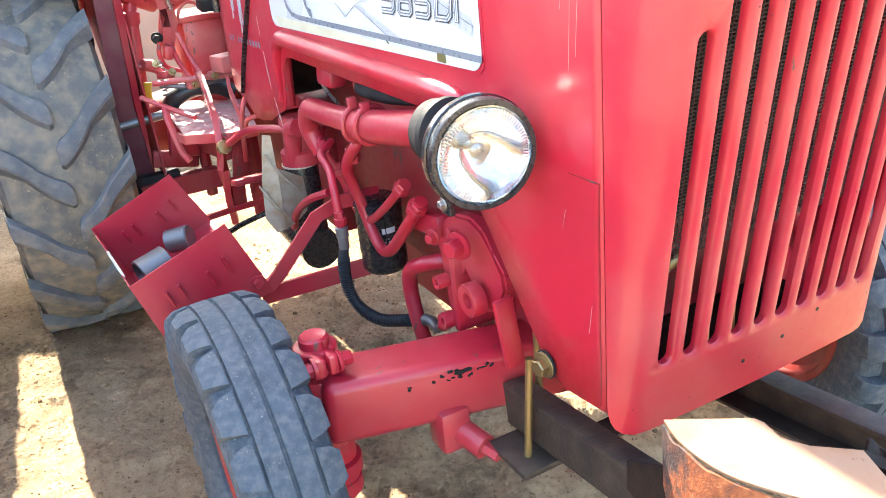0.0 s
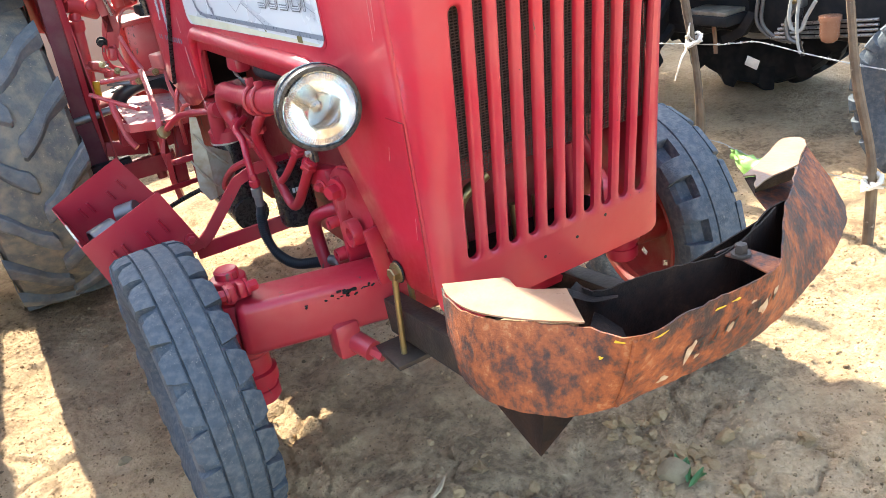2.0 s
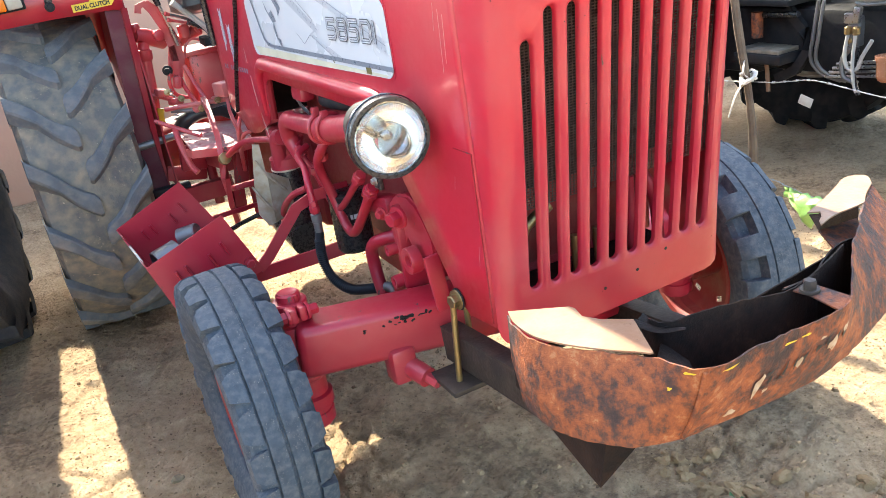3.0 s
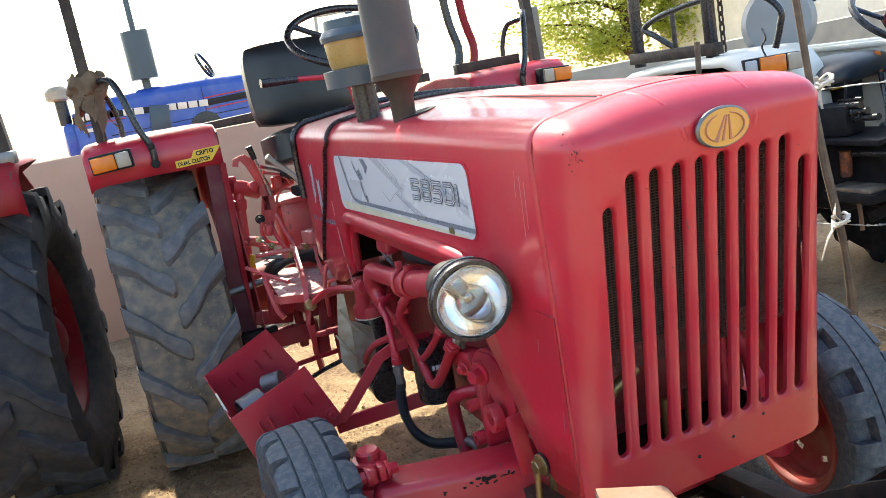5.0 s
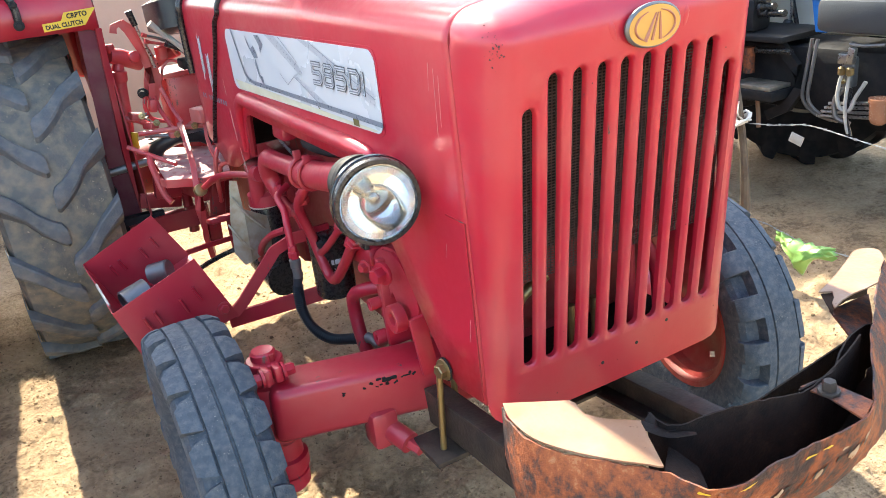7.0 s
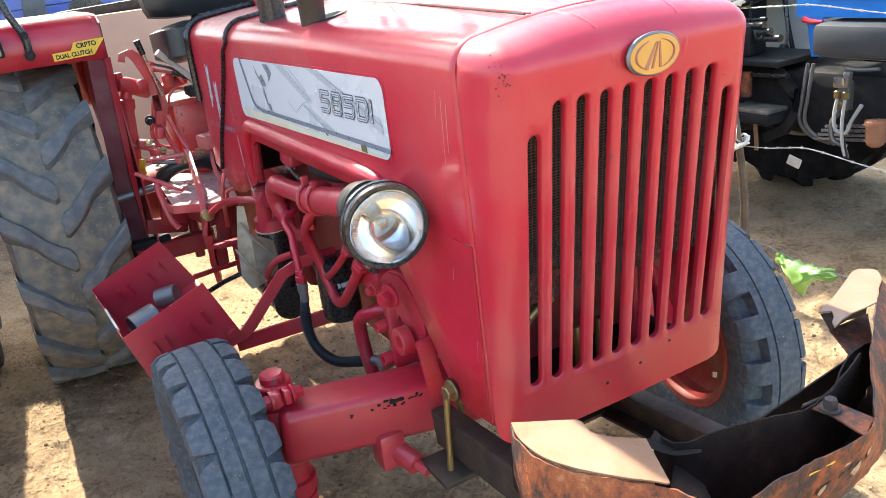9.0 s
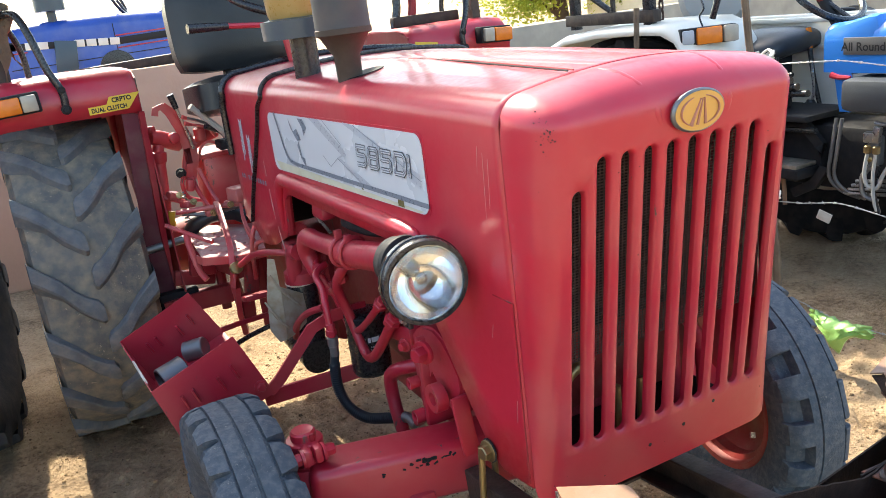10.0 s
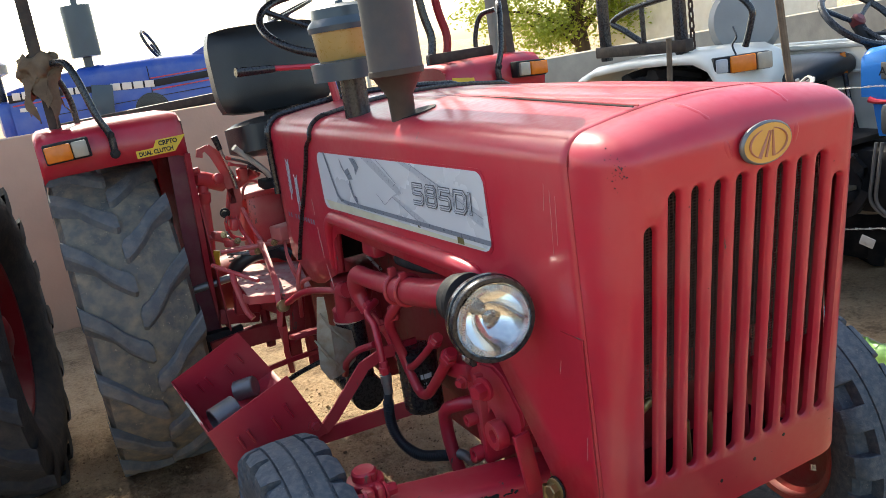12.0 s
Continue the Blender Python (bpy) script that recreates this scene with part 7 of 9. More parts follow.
mixa = sn.new("ShaderNodeMath"); mixa.operation = "MULTIPLY_ADD"; mixa.inputs[1].default_value = 0.6
sl.new(layers[1].outputs["Fac"], mixa.inputs[0]); sl.new(layers[0].outputs["Fac"], mixa.inputs[2])
mixb = sn.new("ShaderNodeMath"); mixb.operation = "MULTIPLY_ADD"; mixb.inputs[1].default_value = 0.55
sl.new(layers[2].outputs["Fac"], mixb.inputs[0]); sl.new(mixa.outputs[0], mixb.inputs[2])
cr = sn.new("ShaderNodeValToRGB")
cr.color_ramp.elements[0].position, cr.color_ramp.elements[0].color = 0.0, (0.245, 0.16, 0.087, 1)
cr.color_ramp.elements[1].position, cr.color_ramp.elements[1].color = 1.0, (0.61, 0.435, 0.26, 1)
e = cr.color_ramp.elements.new(0.45); e.color = (0.49, 0.332, 0.188, 1)
smr = sn.new("ShaderNodeMapRange")
smr.inputs["From Min"].default_value, smr.inputs["From Max"].default_value = 0.90, 1.24
sl.new(mixb.outputs[0], smr.inputs["Value"]); sl.new(smr.outputs[0], cr.inputs[0])
fleck, fmr, fmx = sn.new("ShaderNodeTexNoise"), sn.new("ShaderNodeMapRange"), sn.new("ShaderNodeMix")
fleck.inputs["Scale"].default_value, fleck.inputs["Detail"].default_value, fleck.inputs["Roughness"].default_value = 75, 4, 0.7
fmr.inputs["From Min"].default_value, fmr.inputs["From Max"].default_value, fmr.inputs["To Max"].default_value = 0.60, 0.70, 0.7
fmx.data_type = "RGBA"; fmx.inputs["B"].default_value = (0.15, 0.095, 0.055, 1)
sl.new(tc.outputs["Object"], fleck.inputs["Vector"]); sl.new(fleck.outputs["Fac"], fmr.inputs["Value"]); sl.new(fmr.outputs[0], fmx.inputs["Factor"])
sl.new(cr.outputs[0], fmx.inputs["A"]); sl.new(fmx.outputs["Result"], sp.inputs["Base Color"])
sp.inputs["Roughness"].default_value = 0.95
vor = sn.new("ShaderNodeTexVoronoi"); vor.inputs["Scale"].default_value, vor.inputs["Randomness"].default_value = 38, 1.0
warp = sn.new("ShaderNodeMix"); warp.data_type = "RGBA"; warp.blend_type = "ADD"; warp.inputs["Factor"].default_value = 0.06
sl.new(tc.outputs["Object"], warp.inputs["A"]); sl.new(layers[1].outputs["Color"], warp.inputs["B"]); sl.new(warp.outputs["Result"], vor.inputs["Vector"])
inv = sn.new("ShaderNodeMath"); inv.operation = "SUBTRACT"; inv.inputs[0].default_value = 1.0
sl.new(vor.outputs["Distance"], inv.inputs[1])
crumb = sn.new("ShaderNodeMath"); crumb.operation = "MULTIPLY"
patch = sn.new("ShaderNodeMapRange"); patch.inputs["From Min"].default_value, patch.inputs["From Max"].default_value = 0.46, 0.62
sl.new(layers[1].outputs["Fac"], patch.inputs["Value"]); sl.new(patch.outputs[0], crumb.inputs[0]); sl.new(inv.outputs[0], crumb.inputs[1])
b0, b1, b2 = (sn.new("ShaderNodeBump") for _ in range(3))
b0.inputs["Strength"].default_value, b0.inputs["Distance"].default_value = 1.0, 0.03
b1.inputs["Strength"].default_value, b1.inputs["Distance"].default_value = 1.0, 0.04
b2.inputs["Strength"].default_value, b2.inputs["Distance"].default_value = 0.9, 0.008
sl.new(crumb.outputs[0], b0.inputs["Height"]); sl.new(layers[2].outputs["Fac"], b1.inputs["Height"]); sl.new(layers[3].outputs["Fac"], b2.inputs["Height"])
sl.new(b0.outputs[0], b1.inputs["Normal"]); sl.new(b1.outputs[0], b2.inputs["Normal"]); sl.new(b2.outputs[0], sp.inputs["Normal"])
ground_me = ground_mesh()
ground_me.materials.append(SOIL)
ground_me.polygons.foreach_set("use_smooth", [True] * len(ground_me.polygons))
tagged(new("ground", ground_me), "trodden sandy brown soil with tyre tracks", "ground", "", "structure")

# loose clods, pebbles and litter
rg3 = random.Random(21)


def stone_bm(r, rough, seed):
    bm = bmesh.new()
    bmesh.ops.create_icosphere(bm, subdivisions=2, radius=1.0)
    for v in bm.verts:
        k = 1 + rough * noise.noise(v.co * 1.6 + Vector((seed, seed * 2.3, 0)))
        v.co = Vector((v.co.x * r * k, v.co.y * r * k * 0.8, max(v.co.z, -0.5) * r * 0.62 * k))
    return bm


CLOD = worn("dry_earth_clod", (0.44, 0.29, 0.15), (0.31, 0.20, 0.105), rough=0.95, scale=14, fine=90, bump=0.7, rand=0.2)
STONE = worn("grey_stone", (0.26, 0.195, 0.115), (0.16, 0.12, 0.075), rough=0.9, scale=16, fine=90, bump=0.6)
clods = [finish(stone_bm(1.0, 0.95, k * 3.7), "clod", CLOD, 22) for k in range(5)]
heap = [(0.20, 0.0)] * 26 + [(0.33, -0.08)] * 14 + [(0.27, 0.12)] * 12 + [(0.55, -0.2)] * 6 + [(-0.2, 0.2)] * 8
for k, (cx, cy) in enumerate(heap):
    x, y, r = cx + rg3.gauss(0, 0.055), cy + rg3.gauss(0, 0.06), rg3.uniform(0.008, 0.026)
    ob = new("clod", clods[k % 5])
    ob.matrix_world = pose(x, y, ground_height(x, y) + r * 0.12, rg3.uniform(-20, 20), rg3.uniform(-20, 20), rg3.uniform(0, 360)) @ Matrix.Scale(r, 4)
    tagged(ob, "dry lump of broken earth on the sand", "clod", "broken earth heap")
bigst = solid("stone", stone_bm(0.045, 0.4, 9.1), STONE, "pale grey stone lying on the sand", "stone")
bigst.matrix_world = pose(0.215, -0.055, 0.02, 0, 0, 30)
st2 = solid("stone", stone_bm(0.035, 0.5, 4.4), worn("dark_stone", (0.1, 0.09, 0.085), rough=0.9, bump=0.5), "small dark stone on the sand", "stone")
st2.matrix_world = pose(-0.12, 0.08, 0.012, 0, 0, 10)
st3 = solid("stone", stone_bm(0.022, 0.4, 2.2), STONE, "small pale stone on the sand", "stone")
st3.matrix_world = pose(-0.95, 1.05, 0.01)
grit_v, grit_f = [], []
for k in range(15000):
    x, y = rg3.uniform(-1.8, 1.9), rg3.uniform(-0.7, 2.8)
    r = rg3.uniform(0.0018, 0.0048) * (2.4 if rg3.random() < 0.08 else 1) * (1.7 if rg3.random() < 0.03 else 1)
    h = ground_height(x, y)
    i0, lift = len(grit_v), rg3.uniform(0.45, 0.95)
    grit_v += [(x + r * rg3.uniform(0.7, 1.2) * math.cos(a + k), y + r * math.sin(a + k) * 0.8, h - 0.001) for a in (0, 1.3, 2.6, 3.7, 5.0)]
    grit_v += [(x + 0.6 * r * math.cos(a + k), y + 0.55 * r * math.sin(a + k), h + r * lift * rg3.uniform(0.7, 1.1)) for a in (0, 1.3, 2.6, 3.7, 5.0)]
    grit_f.append(tuple(range(i0 + 5, i0 + 10)))
    grit_f += [(i0 + i, i0 + (i + 1) % 5, i0 + 5 + (i + 1) % 5, i0 + 5 + i) for i in range(5)]
GRIT = worn("loose_grit", (0.44, 0.29, 0.155), (0.24, 0.16, 0.09), rough=0.95, scale=60, bump=0.4)
gn_, gl_ = GRIT.node_tree.nodes, GRIT.node_tree.links
isle, tone, tint = gn_.new("ShaderNodeNewGeometry"), gn_.new("ShaderNodeHueSaturation"), gn_.new("ShaderNodeMapRange")
tint.inputs["To Min"].default_value, tint.inputs["To Max"].default_value = 0.4, 1.25
gl_.new(isle.outputs["Random Per Island"], tint.inputs["Value"]); gl_.new(tint.outputs[0], tone.inputs["Value"])
gl_.new(gn_["Principled BSDF"].inputs["Base Color"].links[0].from_socket, tone.inputs["Color"]); gl_.new(tone.outputs["Color"], gn_["Principled BSDF"].inputs["Base Color"])
grit_me = bpy.data.meshes.new("gravel")
grit_me.from_pydata(grit_v, [], grit_f)
grit_me.materials.append(GRIT)
tagged(new("gravel", grit_me), "loose grit and crumbs of earth over the soil", "gravel", "", "stuff")
leafm = worn("wilted_green_leaf", (0.075, 0.17, 0.055), (0.05, 0.11, 0.04), rough=0.5, scale=30, bump=0.2)


def leaf_bm(l, w, curl):
    bm = bmesh.new()
    rows = []
    for k in range(7):
        q = k / 6
        hw = w * math.sin(math.pi * (0.06 + 0.9 * q)) ** 0.8
        rows.append([bm.verts.new((l * q, s * hw, curl * q * q + abs(s) * hw * 0.5 + z)) for s, z in ((-1, 0), (0, 0), (1, 0))])
    for a, b in zip(rows, rows[1:]):
        for i in range(2):
            bm.faces.new((a[i], a[i + 1], b[i + 1], b[i]))
    return bm


for x, y, rz, l, w in ((0.20, -0.08, 20, 0.065, 0.011), (0.225, -0.09, -50, 0.05, 0.010), (0.205, -0.115, 5, 0.06, 0.008), (0.24, -0.06, 70, 0.045, 0.008), (0.215, -0.10, 40, 0.055, 0.007)):
    ob = solid("leaf", leaf_bm(l, w, 0.02), leafm, "wilted green leaf lying on the sand", "leaf", group="wilted leaves")
    ob.matrix_world = pose(x, y, ground_height(x, y) + 0.012, 0, -8, rz)
twig = solid("twig", tube([(-0.33, 0.27, 0.014), (-0.28, 0.29, 0.02), (-0.24, 0.33, 0.012)], [0.003, 0.008, 0.003], 7, 5, 0.5), worn("dry_straw_stalk", (0.5, 0.38, 0.24), rough=0.8, scale=30), "dry pale stalk on the ground", "twig")

# ---- plastered boundary wall ----
wl = bmesh.new()
add_box(wl, (6.8, 0.25, 1.40), pose(-2.4, 5.32, 0.70), 0.01)
solid("wall_north", wl, SAND_PINK, "pinkish plastered boundary wall", "wall", "structure")
wl = bmesh.new()
add_box(wl, (12.0, 0.25, 1.30), pose(7.0, 5.34, 0.65), 0.01)
solid("wall_east", wl, GREY_PLASTER, "weathered grey plastered boundary wall", "wall", "structure")

# ---- neighbouring crimson tractor, partly in view ----
nb = thing("tractor", "second crimson tractor with a large rear tyre, parked close beside", "tractor", pose(-2.64, 0.197, 0, 0, 0, -6))
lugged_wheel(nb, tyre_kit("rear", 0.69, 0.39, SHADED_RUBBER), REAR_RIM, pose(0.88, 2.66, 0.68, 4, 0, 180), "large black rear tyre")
wheel(nb, REAR_TYRE, REAR_RIM, pose(-0.88, 2.66, 0.68), "large black rear tyre")
nf2 = bmesh.new()
rows = []
for y, z in [(2.16, 1.30), (2.15, 1.40), (2.18, 1.46), (2.24, 1.495), (2.6, 1.50), (2.9, 1.45), (3.15, 1.30), (3.3, 1.1)]:
    rows.append([nf2.verts.new((x, y, z + dz)) for x, dz in ((0.58, -0.01), (0.62, 0), (1.07 - (0.13 if y > 2.7 else 0), 0), (1.1 - (0.13 if y > 2.7 else 0), -0.02))])
for a, b in zip(rows, rows[1:]):
    for i in range(3):
        nf2.faces.new((a[i], a[i + 1], b[i + 1], b[i]))
nfo = part("fender", nf2, RED_DEEP, nb, "deep crimson mudguard")
so = nfo.modifiers.new("sheet", "SOLIDIFY"); so.thickness = 0.006
# unseen sheet over the neighbour, added only for the shade it throws
shade = block((2.12, 0.95, 0.05), (-2.34, 2.6, 2.38), bevel=0.02)
bmesh.ops.transform(shade, matrix=pose(-2.64, 0.197, 0, 0, 0, -6).inverted(), verts=shade.verts)
part("shade_canopy", shade, DARK_STEEL, nb, "unseen flat sheet over the roll bar, added for shade")
part("roll_bar_post", tube([(-1.0, 2.32, 1.5), (-1.0, 2.36, 2.4)], 0.036, 4, 2), DARK_STEEL, nb)
part("rail_bracket", block((0.14, 0.08, 0.05), (1.02, 2.28, 1.51), bevel=0.006), GREY_METAL, nb)
part("roll_bar_post", tube([(1.05, 2.32, 1.5), (1.03, 2.33, 1.9), (1.0, 2.36, 2.4)], 0.036, 4, 2), DARK_STEEL, nb)
part("axle_housing", tube([(-0.75, 2.66, 0.68), (0.75, 2.66, 0.68)], 0.1, 16, 1), RED_DEEP, nb)
part("gearbox", block((0.42, 1.2, 0.5), (0, 2.2, 0.75), bevel=0.03), RED_DEEP, nb)
part("hood", block((0.62, 1.7, 0.7), (0, 0.95, 1.1), bevel=0.06), RED, nb)
part("sump", block((0.3, 1.4, 0.4), (0, 1.0, 0.6), bevel=0.03), RED_DEEP, nb)
for s in (-1, 1):
    wheel(nb, FRONT_TYRE, FRONT_RIM, pose(s * 0.72, 0.6, R1, 0, 0, 0 if s < 0 else 180))
part("front_axle", block((1.2, 0.12, 0.13), (0, 0.6, 0.5), bevel=0.02), RED_DEEP, nb)

# ---- blue tractor beyond the wall, on the higher yard ----
bt3 = thing("tractor", "blue tractor with black and red stripes standing beyond the wall", "tractor", pose(-0.35, 6.4, 0.0))
BODY_Z = 1.335


def soft_hood(length, wide, high, nose, roll=0.08):
    """A bonnet shell along x with rounded top edges, a sloped nose at -x."""
    bm = bmesh.new()
    rows = []
    for q in np.linspace(0, 1, 10):
        x = -length / 2 + length * q
        top = high * (1 - nose * max(0, 0.25 - q) / 0.25) + 0.03 * math.sin(math.pi * q)
        sec = [(-wide / 2, 0)] + [(-wide / 2 + roll - roll * math.cos(radians(a)), top - roll + roll * math.sin(radians(a))) for a in (0, 25, 50, 75, 90)]
        sec = sec + [(-a, b) for a, b in reversed(sec)]
        rows.append([bm.verts.new((x, y, z)) for y, z in sec])
    for a, b in zip(rows, rows[1:]):
        for i in range(len(a) - 1):
            bm.faces.new((a[i], a[i + 1], b[i + 1], b[i]))
    bm.faces.new(rows[0][::-1])
    bm.faces.new(rows[-1])
    return bm


def place(bm, m):
    bmesh.ops.transform(bm, matrix=m, verts=bm.verts)
    return bm


fh = part("hood", place(soft_hood(1.72, 0.6, 0.46, 0.18), pose(0.0, 0, BODY_Z)), BLUE, bt3, "bright blue bonnet")
part("nose", block((0.16, 0.5, 0.3), (-0.88, 0, BODY_Z + 0.16), bevel=0.05), BLUE, bt3)
for x0, x1, z, h, mt in ((-0.86, -0.50, 0.325, 0.06, INK), (0.20, 0.78, 0.285, 0.055, INK), (0.20, 0.84, 0.33, 0.01, RED), (0.20, 0.84, 0.235, 0.01, RED), (-0.84, -0.46, 0.27, 0.01, RED), (-0.6, 0.84, 0.17, 0.006, INK)):
    part("stripe", block((x1 - x0, 0.006, h), ((x0 + x1) / 2, -0.302, BODY_Z + z), (0, -1.5, 0), 0.001), mt, fh)
part("stripe", block((0.80, 0.006, 0.05), (-0.17, -0.302, BODY_Z + 0.30), (0, 3.2, 0), 0.001), INK, fh)
for k in range(8):
    if k not in (2, 3):
        part("maker_bar", block((0.074, 0.004, 0.056), (-0.43 + 0.088 * k, -0.306, BODY_Z + 0.316 - 0.005 * k), (0, 4, 0), 0.004), WHITE, fh)
for k in range(2):
    part("model_bar", block((0.055, 0.004, 0.056), (-0.80 + 0.068 * k, -0.306, BODY_Z + 0.335), (0, 4, 0), 0.004), WHITE, fh)
part("small_bar", block((0.12, 0.004, 0.03), (-0.74, -0.306, BODY_Z + 0.225), (0, 4, 0), 0.003), WHITE, fh)
part("bonnet_joint", block((0.006, 0.006, 0.34), (0.195, -0.301, BODY_Z + 0.25), (0, 0, 0), 0.001), INK, fh)
part("round_vent", lathe([(0.14, 0), (0.14, 0.012), (0.125, 0.014)], frame_m((0.17, -0.303, BODY_Z + 0.07), (1, 0, 0), (0, 0, 1)), 32), BLACK, fh)
part("muffler", lathe([(0.05, 0), (0.112, 0.006), (0.112, 0.40), (0.05, 0.406)], pose(-0.225, -0.22, BODY_Z + 0.555), 32), TEAL, bt3, "slate blue exhaust muffler")
part("muffler_pipe", tube([(-0.225, -0.22, BODY_Z + 0.1), (-0.225, -0.22, BODY_Z + 0.56)], 0.035, 14, 1), TEAL, bt3)
part("muffler_pipe", tube([(-0.225, -0.22, BODY_Z + 0.9), (-0.225, -0.22, BODY_Z + 1.5)], 0.024, 14, 1), TEAL, bt3)
part("muffler_shield", block((0.16, 0.02, 0.34), (-0.2, -0.315, BODY_Z + 0.16), (0, 8, 0), 0.004), TEAL, bt3)
part("pre_cleaner", lathe([(0.05, 0), (0.11, 0.02), (0.11, 0.09), (0.08, 0.12), (0.02, 0.13)], pose(-0.92, -0.05, BODY_Z + 0.5), 28), CLEAR_LENS, bt3)
part("pre_cleaner_neck", tube([(-0.92, -0.05, BODY_Z + 0.3), (-0.92, -0.05, BODY_Z + 0.52)], 0.05, 14, 1), BLACK, bt3)
part("dash", prism([(0.52, 0.44), (0.86, 0.60), (0.92, 0.62), (0.99, 0.46), (0.99, 0.30), (0.52, 0.30)], 0.5, frame_m((0, 0.25, BODY_Z), (1, 0, 0), (0, 0, 1))), BLUE, bt3)
part("dash_panel", prism([(0.915, 0.635), (0.945, 0.64), (1.005, 0.47), (0.985, 0.46)], 0.46, frame_m((0, 0.23, BODY_Z), (1, 0, 0), (0, 0, 1))), BLACK_MATT, bt3)
part("fuel_cap", lathe([(0.05, 0), (0.05, 0.03), (0.03, 0.04)], pose(0.72, -0.1, BODY_Z + 0.47), 16), BLACK, bt3)
swb = bmesh.new()
add_tube(swb, [pose(0.30, -0.05, BODY_Z + 0.60, 0, 66, -22) @ Vector((0.125 * math.cos(a), 0.125 * math.sin(a), 0)) for a in np.linspace(0, 6.2832, 33)], 0.013, 8, 1, False)
part("mirror_ring", swb, BLACK, bt3)
part("column", tube([(0.38, -0.05, BODY_Z + 0.44), (0.30, -0.05, BODY_Z + 0.60)], 0.012, 8, 1), BLACK, bt3)
sw4 = bmesh.new()
add_tube(sw4, [pose(1.55, -0.05, BODY_Z + 0.72, 0, -20, 0) @ Vector((0.22 * math.cos(a), 0.22 * math.sin(a), 0)) for a in np.linspace(0, 6.2832, 33)], 0.014, 8, 1, False)
part("steering_wheel", sw4, BLACK, bt3)
part("steering_post", tube([(1.25, 0, BODY_Z + 0.4), (1.55, -0.05, BODY_Z + 0.72)], 0.02, 8, 1), BLACK, bt3)
part("engine", block((1.4, 0.4, 0.5), (0.1, 0, BODY_Z - 0.22), bevel=0.02), BLACK_MATT, bt3)
part("rear_body", block((1.1, 0.5, 0.5), (1.3, 0, BODY_Z - 0.2), bevel=0.03), BLUE, bt3)
for x, rr, wdt, yy in ((-0.5, 0.42, 0.2, 0.6), (1.5, 0.7, 0.38, 0.75)):
    for s in (-1, 1):
        wheel(bt3, FRONT_TYRE if rr < 0.5 else REAR_TYRE, FRONT_RIM if rr < 0.5 else REAR_RIM, pose(x, s * yy, 0.37 if rr < 0.5 else 0.67, 0, 0, 90))
part("front_axle", block((0.12, 1.1, 0.5), (-0.5, 0, 0.6), bevel=0.02), BLACK_MATT, bt3)
part("rear_axle", block((0.2, 1.3, 0.3), (1.5, 0, 0.75), bevel=0.02), BLACK_MATT, bt3)
blk = bmesh.new()
add_box(blk, (2.6, 0.1, 0.07), pose(0.35, 5.42, 1.445, 0, -2, 0), 0.006)
solid("steel_beam", blk, DARK_STEEL, "dark steel beam laid along the top of the wall", "beam")


# ---- white and blue tractor beyond the fence ----
wt = thing("tractor", "white and blue tractor with a black chassis beyond the wire fence", "tractor")
wf = bmesh.new()
rows = []
for y, z in [(3.48, 1.05), (3.42, 1.16), (3.30, 1.24), (3.12, 1.30), (2.8, 1.335), (2.45, 1.345), (2.26, 1.34), (2.16, 1.30), (2.10, 1.22), (2.06, 1.05), (2.04, 0.85)]:
    rows.append([wf.verts.new((x, y - 0.14 * (x - 2.1), z + dz)) for x, dz in ((2.06, -0.055), (2.07, -0.02), (2.10, 0), (2.3, 0.012), (2.52, 0.0))])
for a, b in zip(rows, rows[1:]):
    for i in range(4):
        wf.faces.new((a[i], a[i + 1], b[i + 1], b[i]))
wfo = part("fender", wf, WHITE, wt, "white mudguard with an open wheel arch", 50)
so = wfo.modifiers.new("sheet", "SOLIDIFY"); so.thickness, so.offset = 0.008, -1
part("inner_wall", prism([(2.05, 0.8), (2.1, 1.2), (2.26, 1.33), (2.8, 1.325), (3.3, 1.22), (3.45, 1.0), (3.2, 0.7), (2.4, 0.6)], 0.01, frame_m((2.52, -0.06, 0), (0, 1, 0), (0, 0, 1))), BLACK_MATT, wfo)
lp = part("indicator_lamp", block((0.285, 0.05, 0.088), (2.215, 2.085, 1.265), (0, 0, -28), 0.006), BLACK_MATT, wfo, "amber and clear indicator lamp")
part("amber_lens", block((0.13, 0.036, 0.083), (2.205, 2.062, 1.265), (0, 0, -28), 0.008), AMBER, lp)
part("clear_lens", block((0.075, 0.034, 0.083), (2.302, 2.010, 1.265), (0, 0, -28), 0.008), CLEAR_LENS, lp)
part("clear_lens", block((0.06, 0.028, 0.07), (2.11, 2.112, 1.265), (0, 0, -28), 0.008), DECAL_PALE, lp)
part("indicator_lamp", block((0.05, 0.05, 0.05), (2.05, 3.46, 1.17), bevel=0.008), AMBER, wfo)
lugged_wheel(wt, tyre_kit("rear", 0.64, 0.36, DARK_RUBBER), REAR_RIM, pose(2.30, 2.72, 0.64), "large dark rear tyre")
lugged_wheel(wt, tyre_kit("rear", 0.66, 0.36, DARK_RUBBER), rim_mesh(0.36, 0.3, worn("cream_rim_paint", (0.5, 0.45, 0.36), (0.3, 0.26, 0.2), rough=0.6, scale=8), -1, 8), pose(3.12, 2.02, 0.645, 7, 0, 12), "large black rear tyre with a cream rim")
for y, top in ((3.05, 2.3), (2.40, 2.3)):
    part("roll_bar_post", block((0.05, 0.055, top - 1.33), (2.12, y, (top + 1.33) / 2), bevel=0.004), BLACK, wt, "black square roll bar post")
part("roll_bar_foot", block((0.06, 0.78, 0.065), (2.12, 2.73, 1.385), bevel=0.006), DARK_STEEL, wt)
